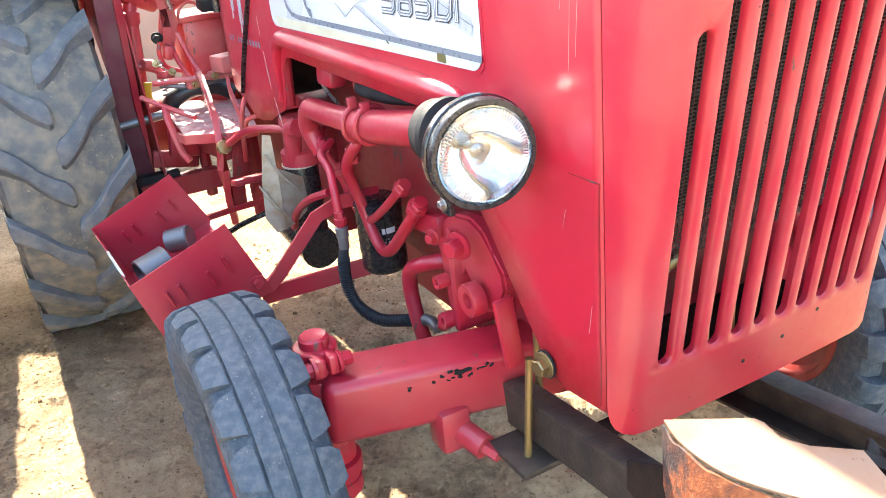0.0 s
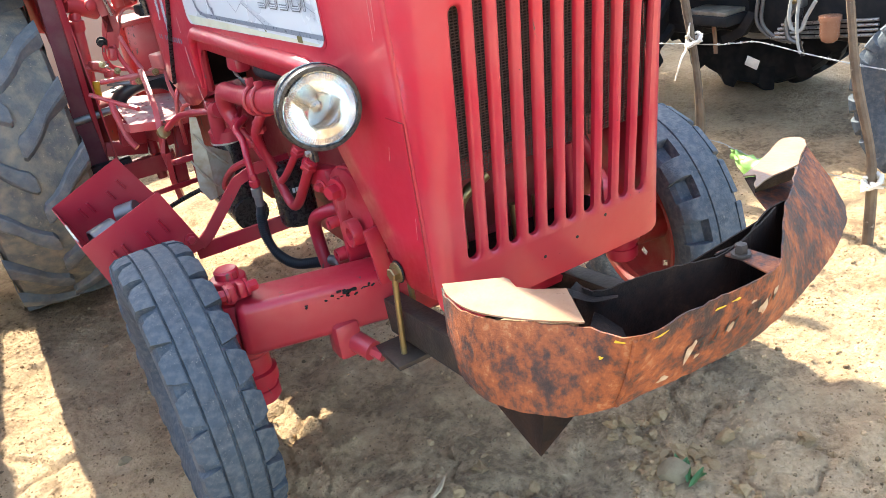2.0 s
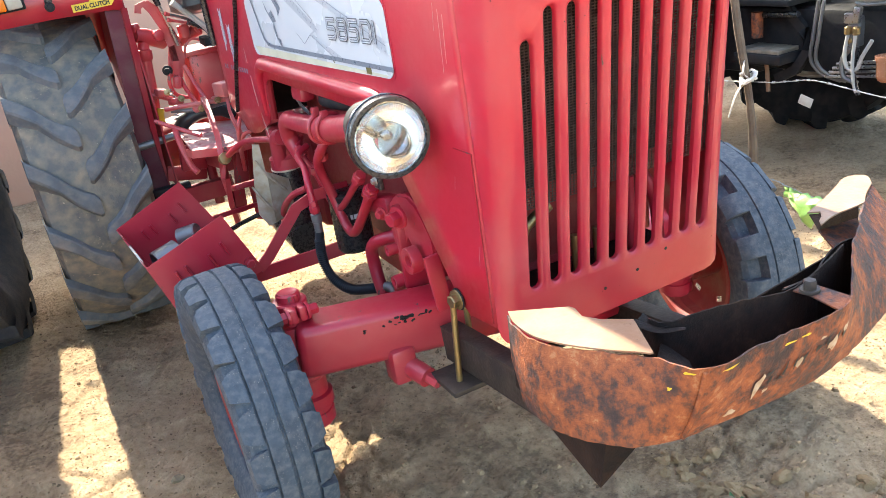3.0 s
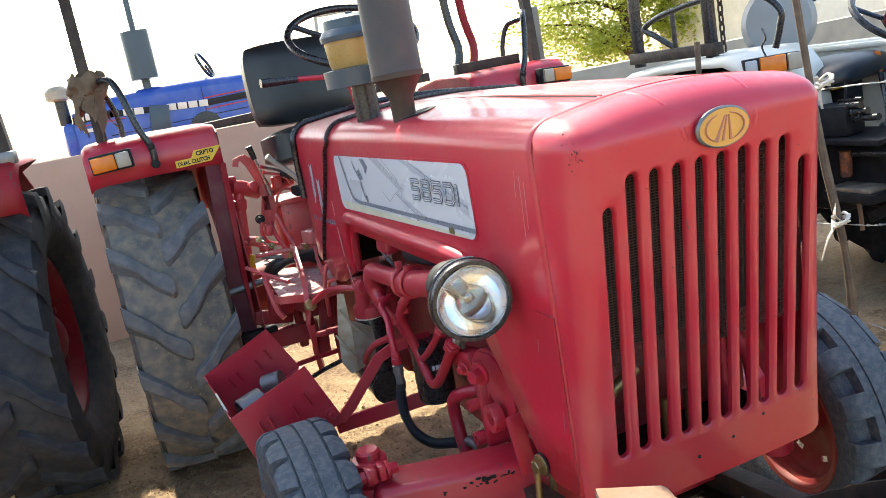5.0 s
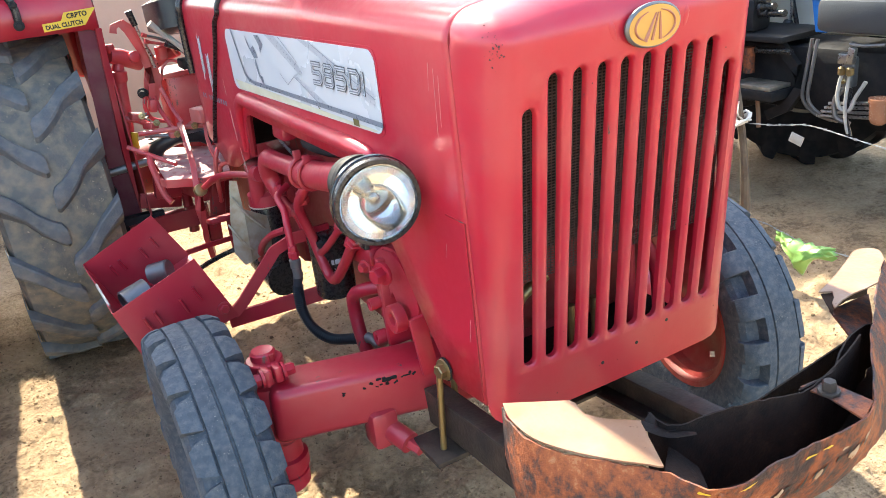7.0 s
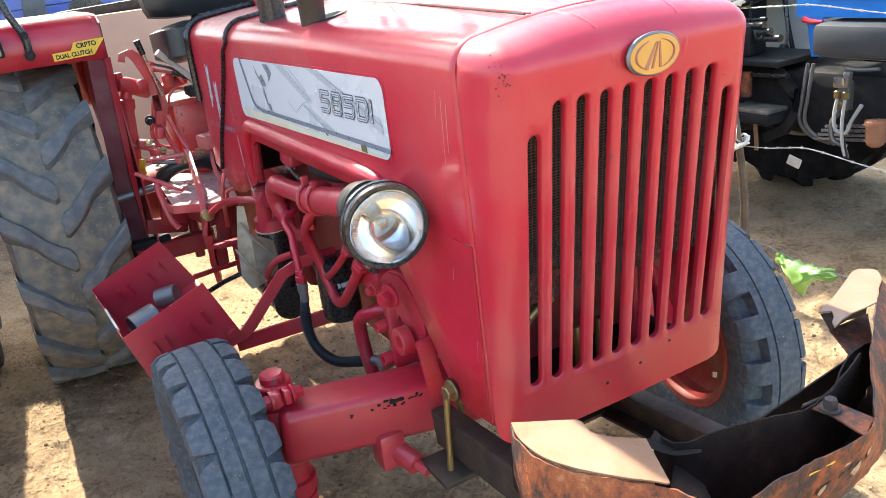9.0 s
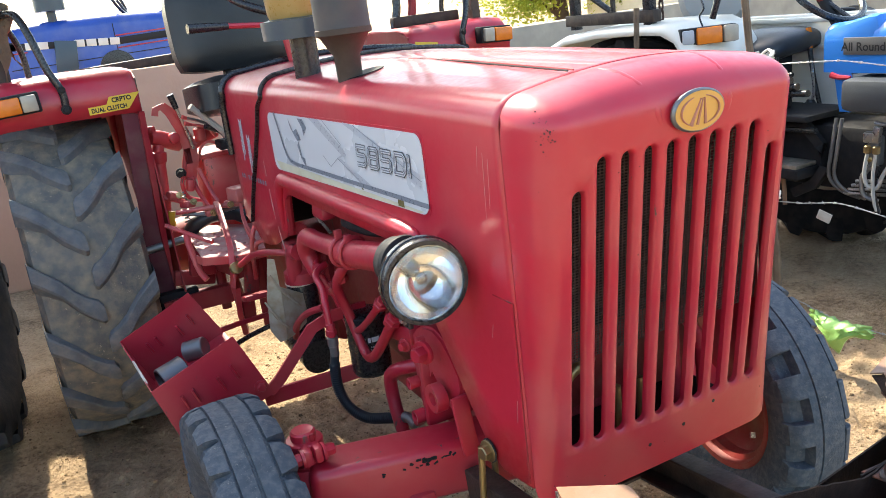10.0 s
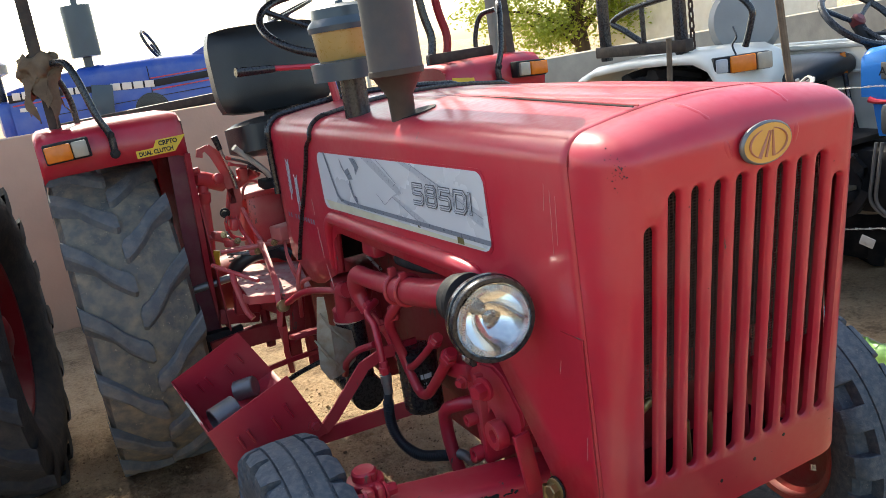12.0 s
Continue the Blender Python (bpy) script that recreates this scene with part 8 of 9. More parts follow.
part("grab_rail", tube([(2.14, 2.68, 1.39), (2.10, 2.84, 1.50), (2.09, 2.93, 1.55), (2.10, 2.86, 1.59), (2.12, 2.7, 1.625), (2.18, 2.40, 1.655), (2.26, 2.18, 1.62), (2.30, 2.08, 1.53), (2.30, 2.09, 1.44), (2.29, 2.12, 1.34)], 0.017, 10, 6), BLACK, wt, "bent black grab rail")
part("grab_rail", tube([(2.12, 2.70, 1.40), (2.12, 2.70, 1.62)], 0.015, 10, 1), BLACK, wt)
chain_m = worn("rusty_chain", (0.06, 0.045, 0.04), (0.1, 0.06, 0.045), rough=0.6, metal=0.5, scale=30)
for k in range(6):
    c = Vector((2.22, 2.42, 1.64 - 0.052 * k))
    side = Vector((1, 0, 0)) if k % 2 else Vector((0, 1, 0))
    ring = [c + side * 0.013 * math.cos(a) + Vector((0, 0, 0.034 * math.sin(a))) for a in np.linspace(0, 6.2832, 17)]
    part("chain_link", tube(ring, 0.006, 6, 1), chain_m, wt)
part("lamp_wire", tube([(2.20, 2.10, 1.31), (2.2, 2.12, 1.36), (2.19, 2.08, 1.40), (2.21, 2.12, 1.45)], 0.005, 6, 5), BLACK, wt)
part("seat_back", place(lathe([(0.02, -0.06), (0.2, -0.05), (0.235, 0.0), (0.2, 0.05), (0.02, 0.06)], None, 32), pose(2.66, 2.46, 1.455, 80, 0, -45) @ Matrix.Diagonal((0.86, 0.92, 0.8, 1))), worn("grey_seat_vinyl", (0.32, 0.315, 0.30), (0.24, 0.235, 0.225), rough=0.4, scale=5), wt, "rounded grey vinyl seat back")
pad = bmesh.new()
bmesh.ops.create_cube(pad, size=2.0)
bmesh.ops.subdivide_edges(pad, edges=list(pad.edges), cuts=9, use_grid_fill=True)
for v in pad.verts:
    p = v.co / (abs(v.co.x) ** 3 + abs(v.co.y) ** 3 + abs(v.co.z) ** 3) ** (1 / 3)
    v.co = Vector((2.69 + 0.25 * p.x, 2.10 + 0.22 * p.y, 1.166 + 0.072 * p.z - 0.03 * p.x * p.x + 0.02 * p.x))
part("seat_cushion", pad, VINYL, wt, "black vinyl seat cushion", 60)
part("seat_post", block((0.12, 0.16, 0.4), (2.66, 2.05, 0.98), bevel=0.02), BLACK_MATT, wt)
part("seat_bracket", block((0.1, 0.02, 0.05), (2.55, 1.98, 1.10), bevel=0.004), YELLOW, wt)
far = part("fender", block((0.05, 1.55, 0.50), (2.87, 2.10, 1.045), (0, 0, 0), 0.02), WHITE, wt, "cream far mudguard panel with pressed ledges")
part("ledge", block((0.03, 1.55, 0.03), (2.838, 2.10, 1.265), (0, 0, 0), 0.01), WHITE, far)
part("ledge", block((0.025, 1.55, 0.02), (2.838, 2.10, 1.125), (0, 0, 0), 0.008), WHITE, far)
part("ledge", block((0.05, 1.55, 0.03), (2.825, 2.10, 0.805), (0, 0, 0), 0.008), WHITE, far)
bh = part("hood", place(soft_hood(1.9, 0.52, 0.22, 0.1), pose(2.70, 0.62, 1.05, 0, 0, 90)), SKY_BLUE, wt, "sky blue bonnet")
part("cowl", block((0.515, 0.30, 0.24), (2.70, 1.425, 1.165), (-14, 0, 0), 0.04), SKY_BLUE, wt)
part("cowl_leg", sheet([(2.44, 1.52, 1.08), (2.44, 1.43, 1.08), (2.445, 1.408, 0.93), (2.445, 1.425, 0.866), (2.445, 1.485, 0.866)], 0.006), SKY_BLUE, wt)
np_ = part("name_panel", block((0.012, 0.50, 0.078), (2.434, 1.21, 1.172), bevel=0.004), worn("grey_name_panel", (0.1, 0.095, 0.09), rough=0.4), bh, "grey panel with dark words")
lettering("All Rounder", 0.054, frame_m((2.4265, 1.335, 1.168), (0, -1, 0), (0, 0, 1)), INK, np_, "panel_words", bold=0.0008)
part("battery_case", block((0.22, 0.40, 0.15), (2.46, 1.22, 0.958), bevel=0.03), worn("grey_plastic_case", (0.06, 0.065, 0.07), (0.045, 0.05, 0.055), rough=0.45), wt, "grey plastic battery case")
part("red_plug", tube([(2.43, 1.52, 1.04), (2.43, 1.48, 1.03), (2.43, 1.42, 1.03)], [0.016, 0.012, 0.008], 8, 2), RED, wt)
sw5 = bmesh.new()
W5 = Matrix.Translation((2.66, 1.735, 1.405)) @ Matrix.Rotation(radians(42), 4, "X")
add_tube(sw5, [W5 @ Vector((0.2 * math.cos(a), 0.2 * math.sin(a), 0)) for a in np.linspace(0, 6.2832, 41)], 0.017, 8, 1, False)
st5 = part("steering_wheel", sw5, BLACK, wt, "black steering wheel")
for k in range(3):
    a = 2.1 * k + 0.5
    part("spoke", tube([W5 @ Vector((0, 0, -0.03)), W5 @ Vector((0.2 * math.cos(a), 0.2 * math.sin(a), 0))], 0.012, 8, 1), BLACK, st5)
part("hub", lathe([(0.035, -0.04), (0.035, 0), (0.02, 0.012)], W5, 16), worn("maroon_hub", (0.14, 0.02, 0.02), rough=0.4), st5)
part("steering_column", tube([W5 @ Vector((0, 0, -0.03)), (2.68, 1.6, 1.15)], 0.03, 10, 1), BLACK_MATT, wt)
part("chassis", block((0.32, 1.7, 0.32), (2.62, 1.45, 0.635), bevel=0.03), BLACK_MATT, wt)
part("gearbox", block((0.34, 0.8, 0.34), (2.64, 2.3, 0.60), bevel=0.04), BLACK_MATT, wt)
part("rear_axle", block((0.9, 0.2, 0.2), (2.72, 2.4, 0.64), bevel=0.03), BLACK_MATT, wt)
part("engine", block((0.36, 1.1, 0.42), (2.72, 0.55, 0.74), bevel=0.02), BLACK_MATT, wt)
for s in (-1, 1):
    lugged_wheel(wt, FRONT_KIT, FRONT_RIM, pose(2.70 + s * 0.52, 0.42, R1, 0, 0, 0 if s < 0 else 180), "grey front tyre")
part("front_axle", block((0.9, 0.12, 0.14), (2.70, 0.42, 0.45), bevel=0.02), BLACK_MATT, wt)
part("platform", block((0.36, 0.42, 0.03), (2.52, 1.80, 0.835), bevel=0.006), BLACK_MATT, wt)
part("foot_step", block((0.22, 0.26, 0.02), (2.42, 1.75, 0.60), bevel=0.004), worn("worn_step_steel", (0.42, 0.36, 0.28), (0.1, 0.09, 0.08), rough=0.5, metal=0.5, scale=14), wt, "worn steel footstep")
part("step_frame", block((0.24, 0.30, 0.05), (2.42, 1.75, 0.565), bevel=0.006), BLACK_MATT, wt)
part("valve_block", block((0.16, 0.2, 0.16), (2.46, 1.92, 0.93), (0, 0, 10), 0.02), BLACK_MATT, wt)
for k, (y, z) in enumerate(((1.9, 1.0), (1.86, 0.97), (1.8, 0.94))):
    part("valve_spool", tube([(2.44, y, z), (2.42, y - 0.16, z + 0.01)], 0.018, 10, 1), BLACK, wt)
part("stand_arm", strap([(2.42, 1.66, 0.80), (2.42, 1.56, 0.70), (2.42, 1.53, 0.60), (2.42, 1.60, 0.50), (2.42, 1.72, 0.44)], 0.05, 0.03), BLACK_MATT, wt)
part("pull_rod", tube([(2.42, 1.86, 0.76), (2.40, 1.7, 0.77), (2.38, 1.56, 0.78)], 0.014, 8, 2), BLACK, wt)
part("rust_spring", tube([(2.40, 1.83, 0.78), (2.40, 1.83, 0.65)], 0.03, 10, 1), RUST, wt)
part("chain_end", tube([(2.38, 1.76, 0.57), (2.385, 1.75, 0.47), (2.38, 1.74, 0.38)], 0.012, 6, 3), RUST_PALE, wt)
for k in range(4):
    z = 0.50 + 0.022 * k
    part("hydraulic_line", tube([(2.42, 1.43 - 0.02 * k, z - 0.02), (2.43, 1.2, z), (2.45, 0.9, z + 0.03)], 0.008, 8, 3), STEEL, wt, "bright steel hydraulic line")
for y0 in (1.45, 1.48):
    part("fuel_pipe", tube([(2.42, y0, 0.84), (2.40, y0 + 0.01, 0.68), (2.40, y0 + 0.02, 0.56), (2.42, y0 - 0.03, 0.49), (2.44, y0 - 0.12, 0.46)], 0.009, 8, 6), GREY_METAL, wt)
part("lift_pump", block((0.05, 0.06, 0.14), (2.40, 1.26, 0.71), (0, 0, 0), 0.012), GREY_METAL, wt)
part("lift_pump_pipe", tube([(2.39, 1.27, 0.64), (2.38, 1.31, 0.58), (2.38, 1.30, 0.50), (2.40, 1.24, 0.47)], 0.012, 8, 6), GREY_METAL, wt)
part("lift_pump_pipe", tube([(2.39, 1.24, 0.64), (2.38, 1.25, 0.52), (2.38, 1.22, 0.42)], 0.010, 8, 4), BLACK, wt)
part("brass_union", lathe([(0.014, 0), (0.02, 0.01), (0.02, 0.03), (0.01, 0.04)], pose(2.39, 1.29, 0.66, 60, 0, 0), 8), BRASS, wt)
part("sediment_bowl", lathe([(0.02, -0.01), (0.035, 0.0), (0.042, 0.02), (0.044, 0.09), (0.05, 0.092), (0.05, 0.11), (0.02, 0.115)], pose(2.40, 1.10, 0.50), 20), worn("amber_fuel_bowl", (0.46, 0.22, 0.13), (0.36, 0.16, 0.09), rough=0.25), wt, "amber fuel sediment bowl")
part("tag", block((0.006, 0.07, 0.05), (2.37, 1.50, 0.36), (20, 0, 10), 0.002), WHITE_CLOTH, wt)
rod = part("gear_lever", tube([(2.76, 1.906, 1.15), (2.76, 1.88, 0.99), (2.76, 1.83, 0.80)], [0.014, 0.012, 0.012], 10, 3), BLACK, wt, "black lever with an orange grip")
part("grip", tube([(2.76, 1.903, 1.125), (2.76, 1.91, 1.20), (2.76, 1.913, 1.232)], [0.015, 0.017, 0.013], 12, 3), AMBER, rod)
part("chrome_lever", tube([(2.74, 1.874, 1.06), (2.74, 1.863, 0.952), (2.74, 1.862, 0.88), (2.74, 1.885, 0.835)], [0.006, 0.008, 0.008, 0.008], 8, 4), STEEL, wt, "bright chromed lever")
part("lever_boot", lathe([(0.05, 0), (0.035, 0.03), (0.018, 0.06)], pose(2.74, 1.88, 0.80), 16), VINYL, wt)
part("hand_lever", tube([(2.45, 1.90, 1.03), (2.45, 1.84, 1.031), (2.45, 1.765, 1.034)], [0.005, 0.006, 0.006], 8, 2), BLACK, wt)
part("hand_knob", tube([(2.45, 1.785, 1.034), (2.45, 1.755, 1.035)], 0.012, 10, 1), BLACK, wt)
part("lever_link", tube([(2.45, 1.845, 1.12), (2.45, 1.855, 1.03), (2.46, 1.875, 0.98)], 0.006, 8, 3), BLACK, wt)
for at, size, way in (((2.44, 1.80, 0.965), 0.036, (0.2, -1, 0.2)), ((2.45, 1.86, 0.94), 0.045, (0.1, -1, 0)), ((2.43, 1.75, 0.945), 0.026, (0, -1, 0.1))):
    part("valve_cap", bolt(bmesh.new(), at, way, size * 0.6, size), BLACK, wt)
LIGHT_HOSE = worn("pale_hose", (0.5, 0.5, 0.47), (0.36, 0.35, 0.32), rough=0.4, scale=20)
part("pump_bracket", block((0.03, 0.075, 0.05), (2.38, 1.265, 0.772), (0, 0, 8), 0.008), STEEL, wt, "bright metal bracket")
part("pump_bracket", block((0.03, 0.035, 0.07), (2.378, 1.24, 0.79), (6, 0, 0), 0.008), STEEL, wt)
for at in ((2.375, 1.282, 0.712), (2.375, 1.24, 0.712)):
    part("brass_union", lathe([(0.012, -0.015), (0.018, -0.01), (0.018, 0.018), (0.01, 0.024)], pose(*at), 8), BRASS, wt)
part("pale_hose", tube([(2.375, 1.282, 0.70), (2.372, 1.294, 0.61), (2.375, 1.28, 0.545), (2.38, 1.235, 0.54), (2.385, 1.212, 0.60), (2.39, 1.17, 0.675)], 0.009, 10, 6), LIGHT_HOSE, wt)
part("pale_hose", tube([(2.37, 1.24, 0.70), (2.37, 1.25, 0.58), (2.372, 1.242, 0.48), (2.375, 1.228, 0.432)], 0.008, 10, 5), LIGHT_HOSE, wt)
part("cross_pipe", tube([(2.39, 1.26, 0.838), (2.39, 1.20, 0.832), (2.40, 1.10, 0.84)], 0.009, 8, 3), GREY_METAL, wt)

# ---- barbed-wire fence ----
POSTS = [(1.60, 1.13, 1.62, 4.5, -1.5), (1.60, 0.345, 1.05, 8.0, 0.0), (1.88, 2.26, 1.44, 1.0, 2.0)]
for x, y, h, lean_y, lean_x in POSTS:
    pts = [(x, y, -0.03), (x + 0.006, y + 0.01, h * 0.3), (x - 0.008 + h * 0.3 * math.tan(radians(lean_x)), y + h * 0.55 * math.tan(radians(lean_y)), h * 0.6), (x + h * math.tan(radians(lean_x)), y + h * math.tan(radians(lean_y)), h)]
    solid("fence_post", tube(pts, [0.019, 0.020, 0.015, 0.018, 0.014, 0.015], 9, 6), WOOD, "crooked weathered wooden fence post", "fence post", group="fence posts")
GALV = worn("galvanised_wire", (0.55, 0.55, 0.53), (0.4, 0.4, 0.38), rough=0.4, metal=0.6, scale=40)
for z0, zm, z1 in ((0.668, 0.702, 0.658), (1.21, 1.222, 1.185), (0.265, 0.235, 0.25)):
    line = smooth_path([(1.60, 3.0, z0 - 0.02), (1.60, 2.0, z0 - 0.05), (1.60, 1.13, z0), (1.60, 0.95, (z0 + zm) / 2 + 0.003), (1.60, 0.83, zm), (1.60, 0.60, (zm + z1) / 2 - 0.004), (1.595, 0.34, z1), (1.60, -0.15, z1 - 0.02), (1.62, -0.6, z1 + 0.03)], 14)
    wire = bmesh.new()
    for ph in (0, math.pi):
        tw = []
        for i, p in enumerate(line):
            tw.append(p + Vector((math.cos(i * 1.1 + ph), 0, math.sin(i * 1.1 + ph))) * 0.0017)
        add_tube(wire, tw, 0.0012, 5, 1)
    wo = solid("barbed_wire", wire, GALV, "twisted galvanised barbed wire strung between posts", "wire", group="barbed wires")
    for i in range(4, len(line) - 2, 7):
        p = line[i]
        br_ = bmesh.new()
        for s in (-1, 1):
            e = 0.5 + 0.3 * math.sin(2.7 * i + s)
            add_tube(br_, [p + Vector((0.007 * e, 0.012 * s * e, 0.014 * e)), p + Vector((0, 0.002 * s, 0)), p + Vector((-0.006 * e, -0.012 * s * (1.1 - e), -0.012 * e))], [0.0004, 0.0008, 0.0004], 5, 2)
        add_tube(br_, [p + Vector((0.0034 * math.cos(q), 0.006 - 0.003 * q / 3, 0.0034 * math.sin(q))) for q in np.linspace(0, 9, 12)], 0.0013, 5, 1)
        part("barb", br_, GALV, wo)


def knot(at, tails):
    bm = bmesh.new()
    for k in range(7):
        a = k * 0.9
        add_tube(bm, [Vector(at) + Vector((0.03 * math.cos(a + q), 0.03 * math.sin(a + q), 0.012 * math.sin(2 * q + k) + 0.006 * (k - 3))) for q in (0, 1.2, 2.4, 3.6)], 0.008, 6, 3, True, 0.6)
    for dx, dy, dz in tails:
        add_tube(bm, [Vector(at), Vector(at) + Vector((dx * 0.4 - 0.02, dy * 0.4, dz * 0.35)), Vector(at) + Vector((dx, dy, dz))], [0.008, 0.009, 0.006], 6, 4, True, 0.4)
    return solid("cloth_tie", bm, WHITE_CLOTH, "white cloth strip knotted round a fence post", "cloth tie", group="cloth ties")


knot((1.585, 1.14, 0.685), [(-0.05, 0.06, -0.16), (0.0, 0.02, 0.07)])
knot((1.585, 1.17, 1.235), [(-0.02, 0.0, -0.10)])
knot((1.585, 0.335, 0.26), [(0.02, -0.03, -0.02)])
bag = bmesh.new()
rows = []
for i in range(19):
    q = i / 18
    y = 0.965 - 0.27 * q
    low = 0.035 + 0.125 * math.exp(-((q - 0.48) / 0.17) ** 2) + 0.02 * math.sin(9 * q)
    rows.append([bag.verts.new((1.60 - 0.05 * math.sin(math.pi * k / 9) * math.exp(-((q - 0.5) / 0.3) ** 2) + 0.018 * noise.noise((q * 9, k * 0.7, 2.0)), y + 0.03 * noise.noise((q * 7, k * 0.6, 8.0)), 0.252 - 0.012 * math.sin(math.pi * q) - low * k / 9 + 0.012 * noise.noise((q * 11, k, 4.0)))) for k in range(10)])
for a, c2 in zip(rows, rows[1:]):
    for k in range(9):
        bag.faces.new((a[k], a[k + 1], c2[k + 1], c2[k]))
bag_ob = solid("plastic_bag", bag, worn("thin_green_plastic", (0.32, 0.55, 0.16), (0.22, 0.44, 0.10), rough=0.35, scale=25, bump=0.3), "crumpled pale green plastic bag caught on the wire", "plastic bag", angle=60)
bag_ob.modifiers.new("film", "SOLIDIFY").thickness = 0.0008

# ---- beyond the wall: tree, pole, white building and lorry frame ----
tree = thing("tree", "leafy green tree beyond the wall", "tree", pose(9.2, 13.0, 0))
part("trunk", tube([(0, 0, 0), (0.1, 0.05, 0.9), (0.0, 0.1, 1.8), (-0.15, 0.1, 2.6)], [0.2, 0.16, 0.13, 0.09], 12, 5), BARK, tree)
LEAF = worn("yellow_green_foliage", (0.28, 0.35, 0.07), (0.15, 0.2, 0.035), rough=0.55, scale=1.4, fine=30, bump=0.1)
ln, ll = LEAF.node_tree.nodes, LEAF.node_tree.links
thin, lmix = ln.new("ShaderNodeBsdfTranslucent"), ln.new("ShaderNodeMixShader")
thin.inputs["Color"].default_value, lmix.inputs["Fac"].default_value = (0.5, 0.56, 0.08, 1), 0.5
ll.new(ln["Principled BSDF"].outputs[0], lmix.inputs[1]); ll.new(thin.outputs[0], lmix.inputs[2]); ll.new(lmix.outputs[0], ln["Material Output"].inputs["Surface"])
rt = random.Random(11)
tips = []
for k in range(16):
    a = 2 * math.pi * k / 16 + rt.uniform(-0.3, 0.3)
    z0 = rt.uniform(1.0, 2.5)
    L0 = rt.uniform(0.8, 1.9)
    tip = Vector((math.cos(a) * L0, math.sin(a) * L0, z0 + rt.uniform(-0.1, 1.6)))
    mid = Vector((tip.x * 0.45, tip.y * 0.45, (z0 + tip.z) / 2 + 0.15))
    part("limb", tube([(0, 0.08, z0), mid, tip], [0.06, 0.035, 0.012], 7, 4), BARK, tree)
    tips += [mid, tip, (mid + tip) / 2, tip + Vector((rt.gauss(0, 0.3), rt.gauss(0, 0.3), rt.gauss(0.1, 0.3)))]
leaves = []
faces = []
for c in tips:
    for k in range(330):
        p = c + Vector((rt.gauss(0, 0.26), rt.gauss(0, 0.26), rt.gauss(0, 0.2)))
        d1 = Vector((rt.gauss(0, 1), rt.gauss(0, 1), rt.gauss(-0.6, 0.7))).normalized() * rt.uniform(0.06, 0.12)
        d2 = d1.orthogonal().normalized() * rt.uniform(0.02, 0.04)
        i0 = len(leaves)
        leaves += [p - d1 * 0.5, p + d2, p + d1 * 0.5, p - d2]
        faces.append((i0, i0 + 1, i0 + 2, i0 + 3))
me = bpy.data.meshes.new("crown")
me.from_pydata(leaves, [], faces)
me.materials.append(LEAF)
crown = new("crown", me)
crown.parent = tree
tagged(crown, "", "", "", "stuff")
solid("pole", block((0.085, 0.085, 1.9), (2.52, 5.02, 0.95), (0, 0, 8), 0.008), worn("grey_stone_post", (0.24, 0.22, 0.19), (0.16, 0.145, 0.125), rough=0.9, scale=8), "grey stone post standing at the wall", "post")
house = thing("building", "white plastered building beyond the wall", "building", pose(11.5, 11.5, 0))
part("wall", block((3.2, 3.0, 4.2), (0, 0, 2.1), bevel=0.02), WHITE, house)
part("roof", block((3.4, 3.2, 0.16), (0, 0, 4.28), bevel=0.02), GREY_PLASTER, house)
wnd = part("window", block((0.5, 0.06, 0.5), (-0.75, -1.5, 1.75), bevel=0.01), BLACK_MATT, house)
part("sill", block((0.6, 0.1, 0.05), (-0.75, -1.52, 1.47), bevel=0.006), WHITE, wnd)
lor = thing("lorry_frame", "cream tubular cab frame beyond the wall", "frame", pose(1.75, 6.6, 0))
part("hoop", tube([(-0.67, 0, 1.0), (-0.67, 0, 2.1), (-0.55, 0, 2.23), (0.15, 0, 2.20), (0.27, 0, 2.08), (0.2, 0, 1.8), (0.2, 0, 1.0)], 0.018, 10, 6), worn("cream_tube_paint", (0.55, 0.52, 0.42), (0.45, 0.42, 0.34), rough=0.5), lor)



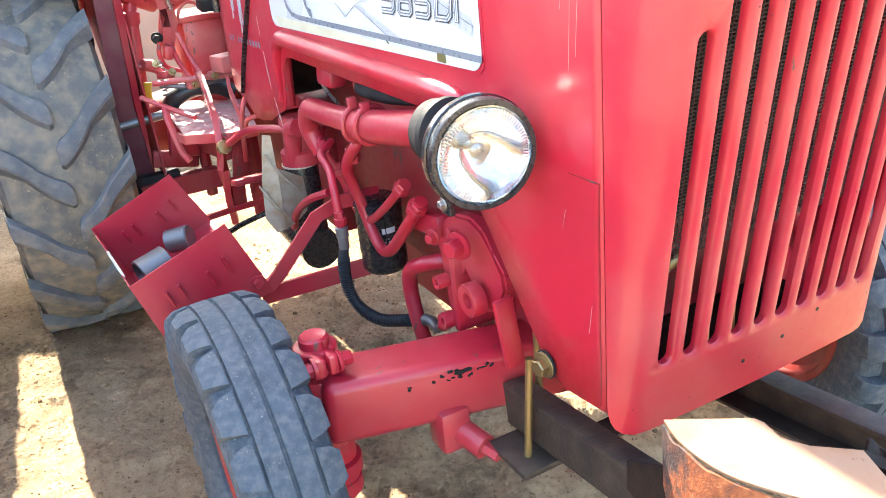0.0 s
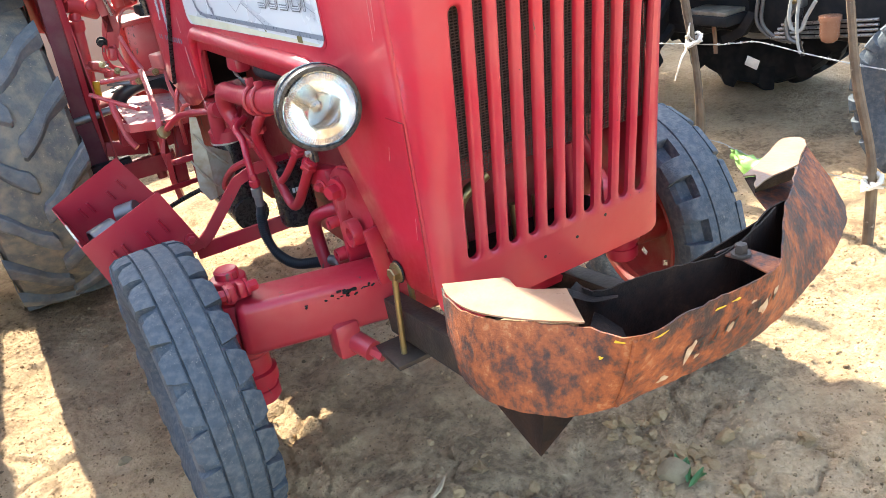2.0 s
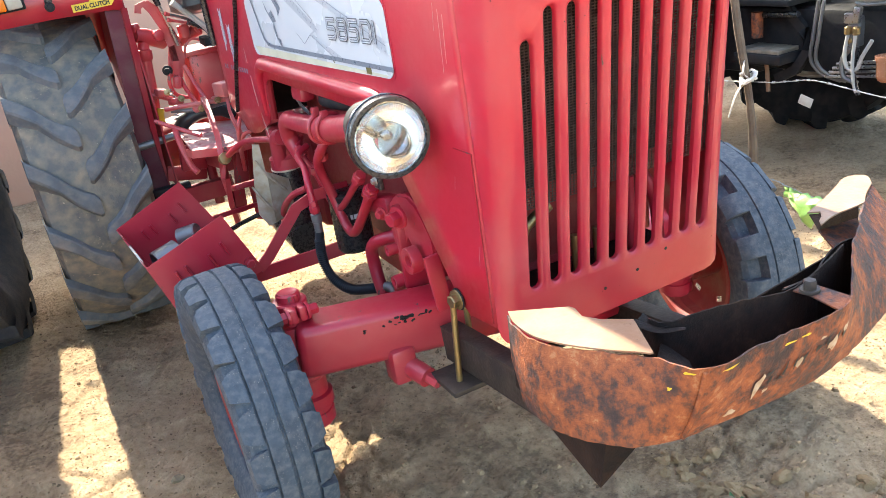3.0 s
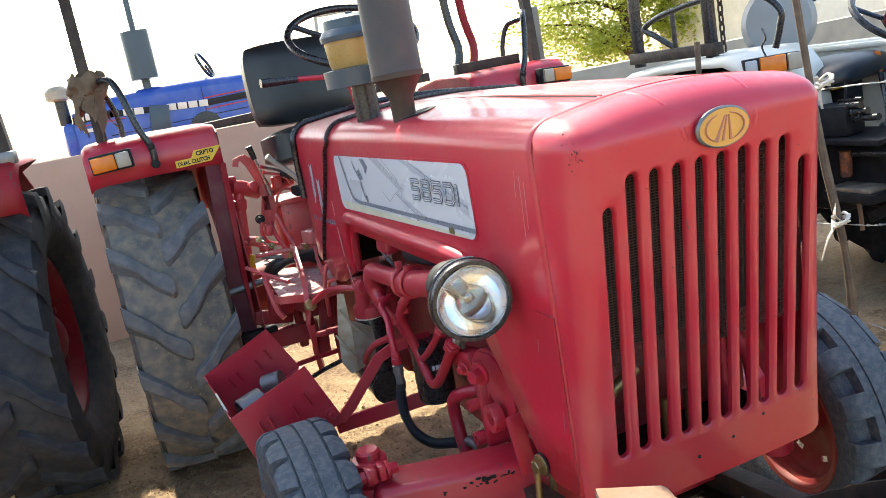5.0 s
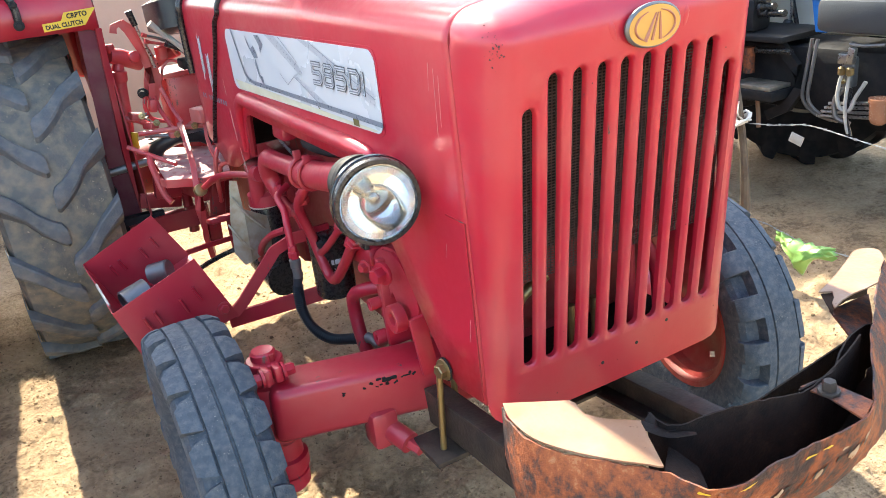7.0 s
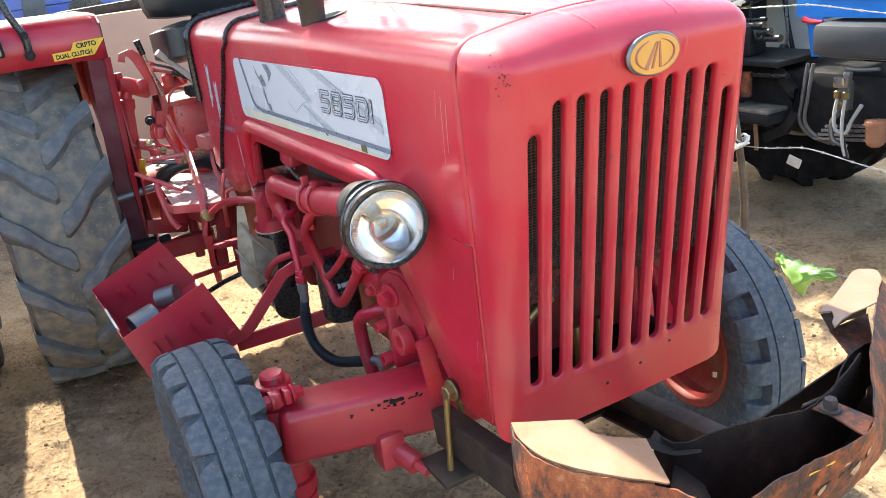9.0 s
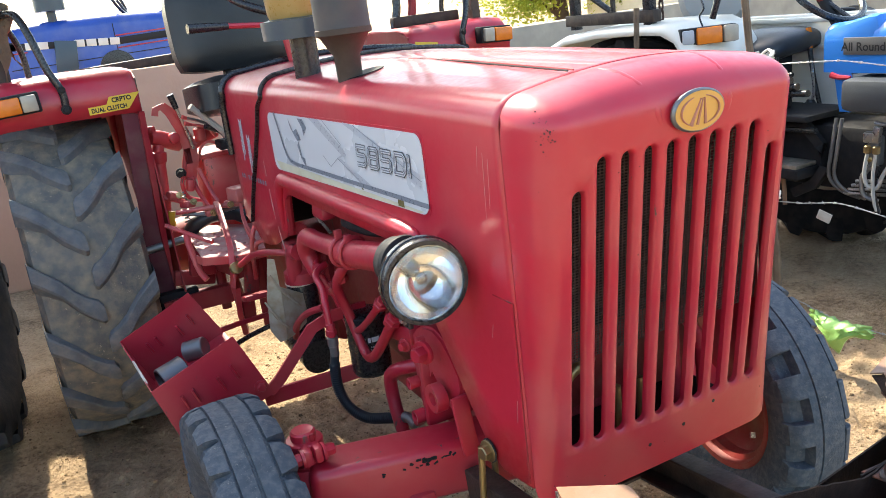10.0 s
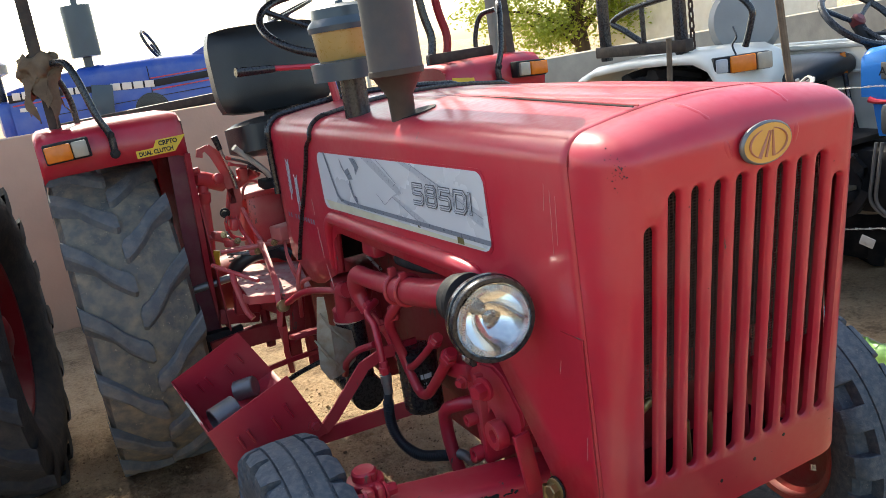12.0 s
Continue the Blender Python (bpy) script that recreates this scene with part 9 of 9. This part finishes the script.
def unseen_shade_tree(label, foot, fork, spots, reach, drop, holes=()):
    """A large unseen tree, added off to one side so that its boughs shade the yard; spots: bough ends about its foot.
    """
    tree2 = thing("tree", label, "tree", pose(*foot, 0))
    fx, fy, fz = fork
    part("trunk", tube([(0, 0, 0), (fx * 0.1, fy * 0.1, fz * 0.42), (fx * 0.45, fy * 0.45, fz * 0.85), fork], [0.26, 0.22, 0.17, 0.1], 12, 5), BARK, tree2)
    lv, fc = [], []
    for k, tip in enumerate(spots):
        tip = Vector(tip)
        mid = Vector(fork).lerp(tip, 0.5) + Vector((0, 0, 0.2))
        part("limb", tube([Vector(fork) * 0.9, mid, tip], [0.07, 0.045, 0.012], 7, 5), BARK, tree2)
    for c in drop:
        for k in range(reach):
            p = Vector(c) + Vector((rt.uniform(-0.17, 0.17), rt.uniform(-0.16, 0.16), rt.gauss(0, 0.12)))
            if any(abs(p.x - hx) < hw and abs(p.y - 0.966 * (p.z - 4.2) - hy) < hl for hx, hy, hw, hl in holes):
                continue
            d1 = Vector((rt.gauss(0, 1), rt.gauss(0, 1), rt.gauss(0, 0.4))).normalized() * rt.uniform(0.08, 0.14)
            d2 = d1.cross(Vector((0, 0.3, 1))).normalized() * rt.uniform(0.03, 0.05)
            i0 = len(lv)
            lv += [p - d1 * 0.5, p + d2, p + d1 * 0.5, p - d2]
            fc.append((i0, i0 + 1, i0 + 2, i0 + 3))
    me = bpy.data.meshes.new("crown")
    me.from_pydata(lv, [], fc)
    me.materials.append(LEAF)
    crown2 = new("crown", me)
    crown2.parent = tree2
    return tagged(crown2, "", "", "", "stuff")


# both trees are added out of view; holes let sun patches through
unseen_shade_tree("unseen spreading leafy tree added to shade the ground by the wall", (-4.6, 6.6), (1.2, 0.0, 3.6), [(3.55 + 0.04 * math.sin(3 * k), -0.78 + 0.22 * k, 3.42 + 0.08 * math.sin(5 * k)) for k in range(9)], 150,
         [(1.4 + 0.27 * q, (-0.78 + 0.22 * k) * min(1, 0.4 + 0.1 * q), 3.48) for k in range(9) for q in range(9)], [(3.34, -0.42, 0.13, 0.22)])
unseen_shade_tree("unseen tall leafy tree added to shade the yard", (8.4, 3.7), (-1.4, 0.7, 3.9), [(-7.0 + 0.5 * math.sin(2.3 * k), 1.0 + 0.24 * k, 4.2) for k in range(8)], 70,
         [(-7.05 + 0.27 * q, 0.98 + 0.25 * k, 4.2) for q in range(20) for k in range(2, 8)] + [(-6.1 + 0.27 * q, 2.95 + 0.25 * k, 4.2) for q in range(9) for k in range(5)], [(-5.77, 1.82, 0.2, 0.10), (-6.22, 1.93, 0.13, 0.10), (-6.0, 1.70, 0.05, 0.05), (-5.3, 2.2, 0.06, 0.06)])
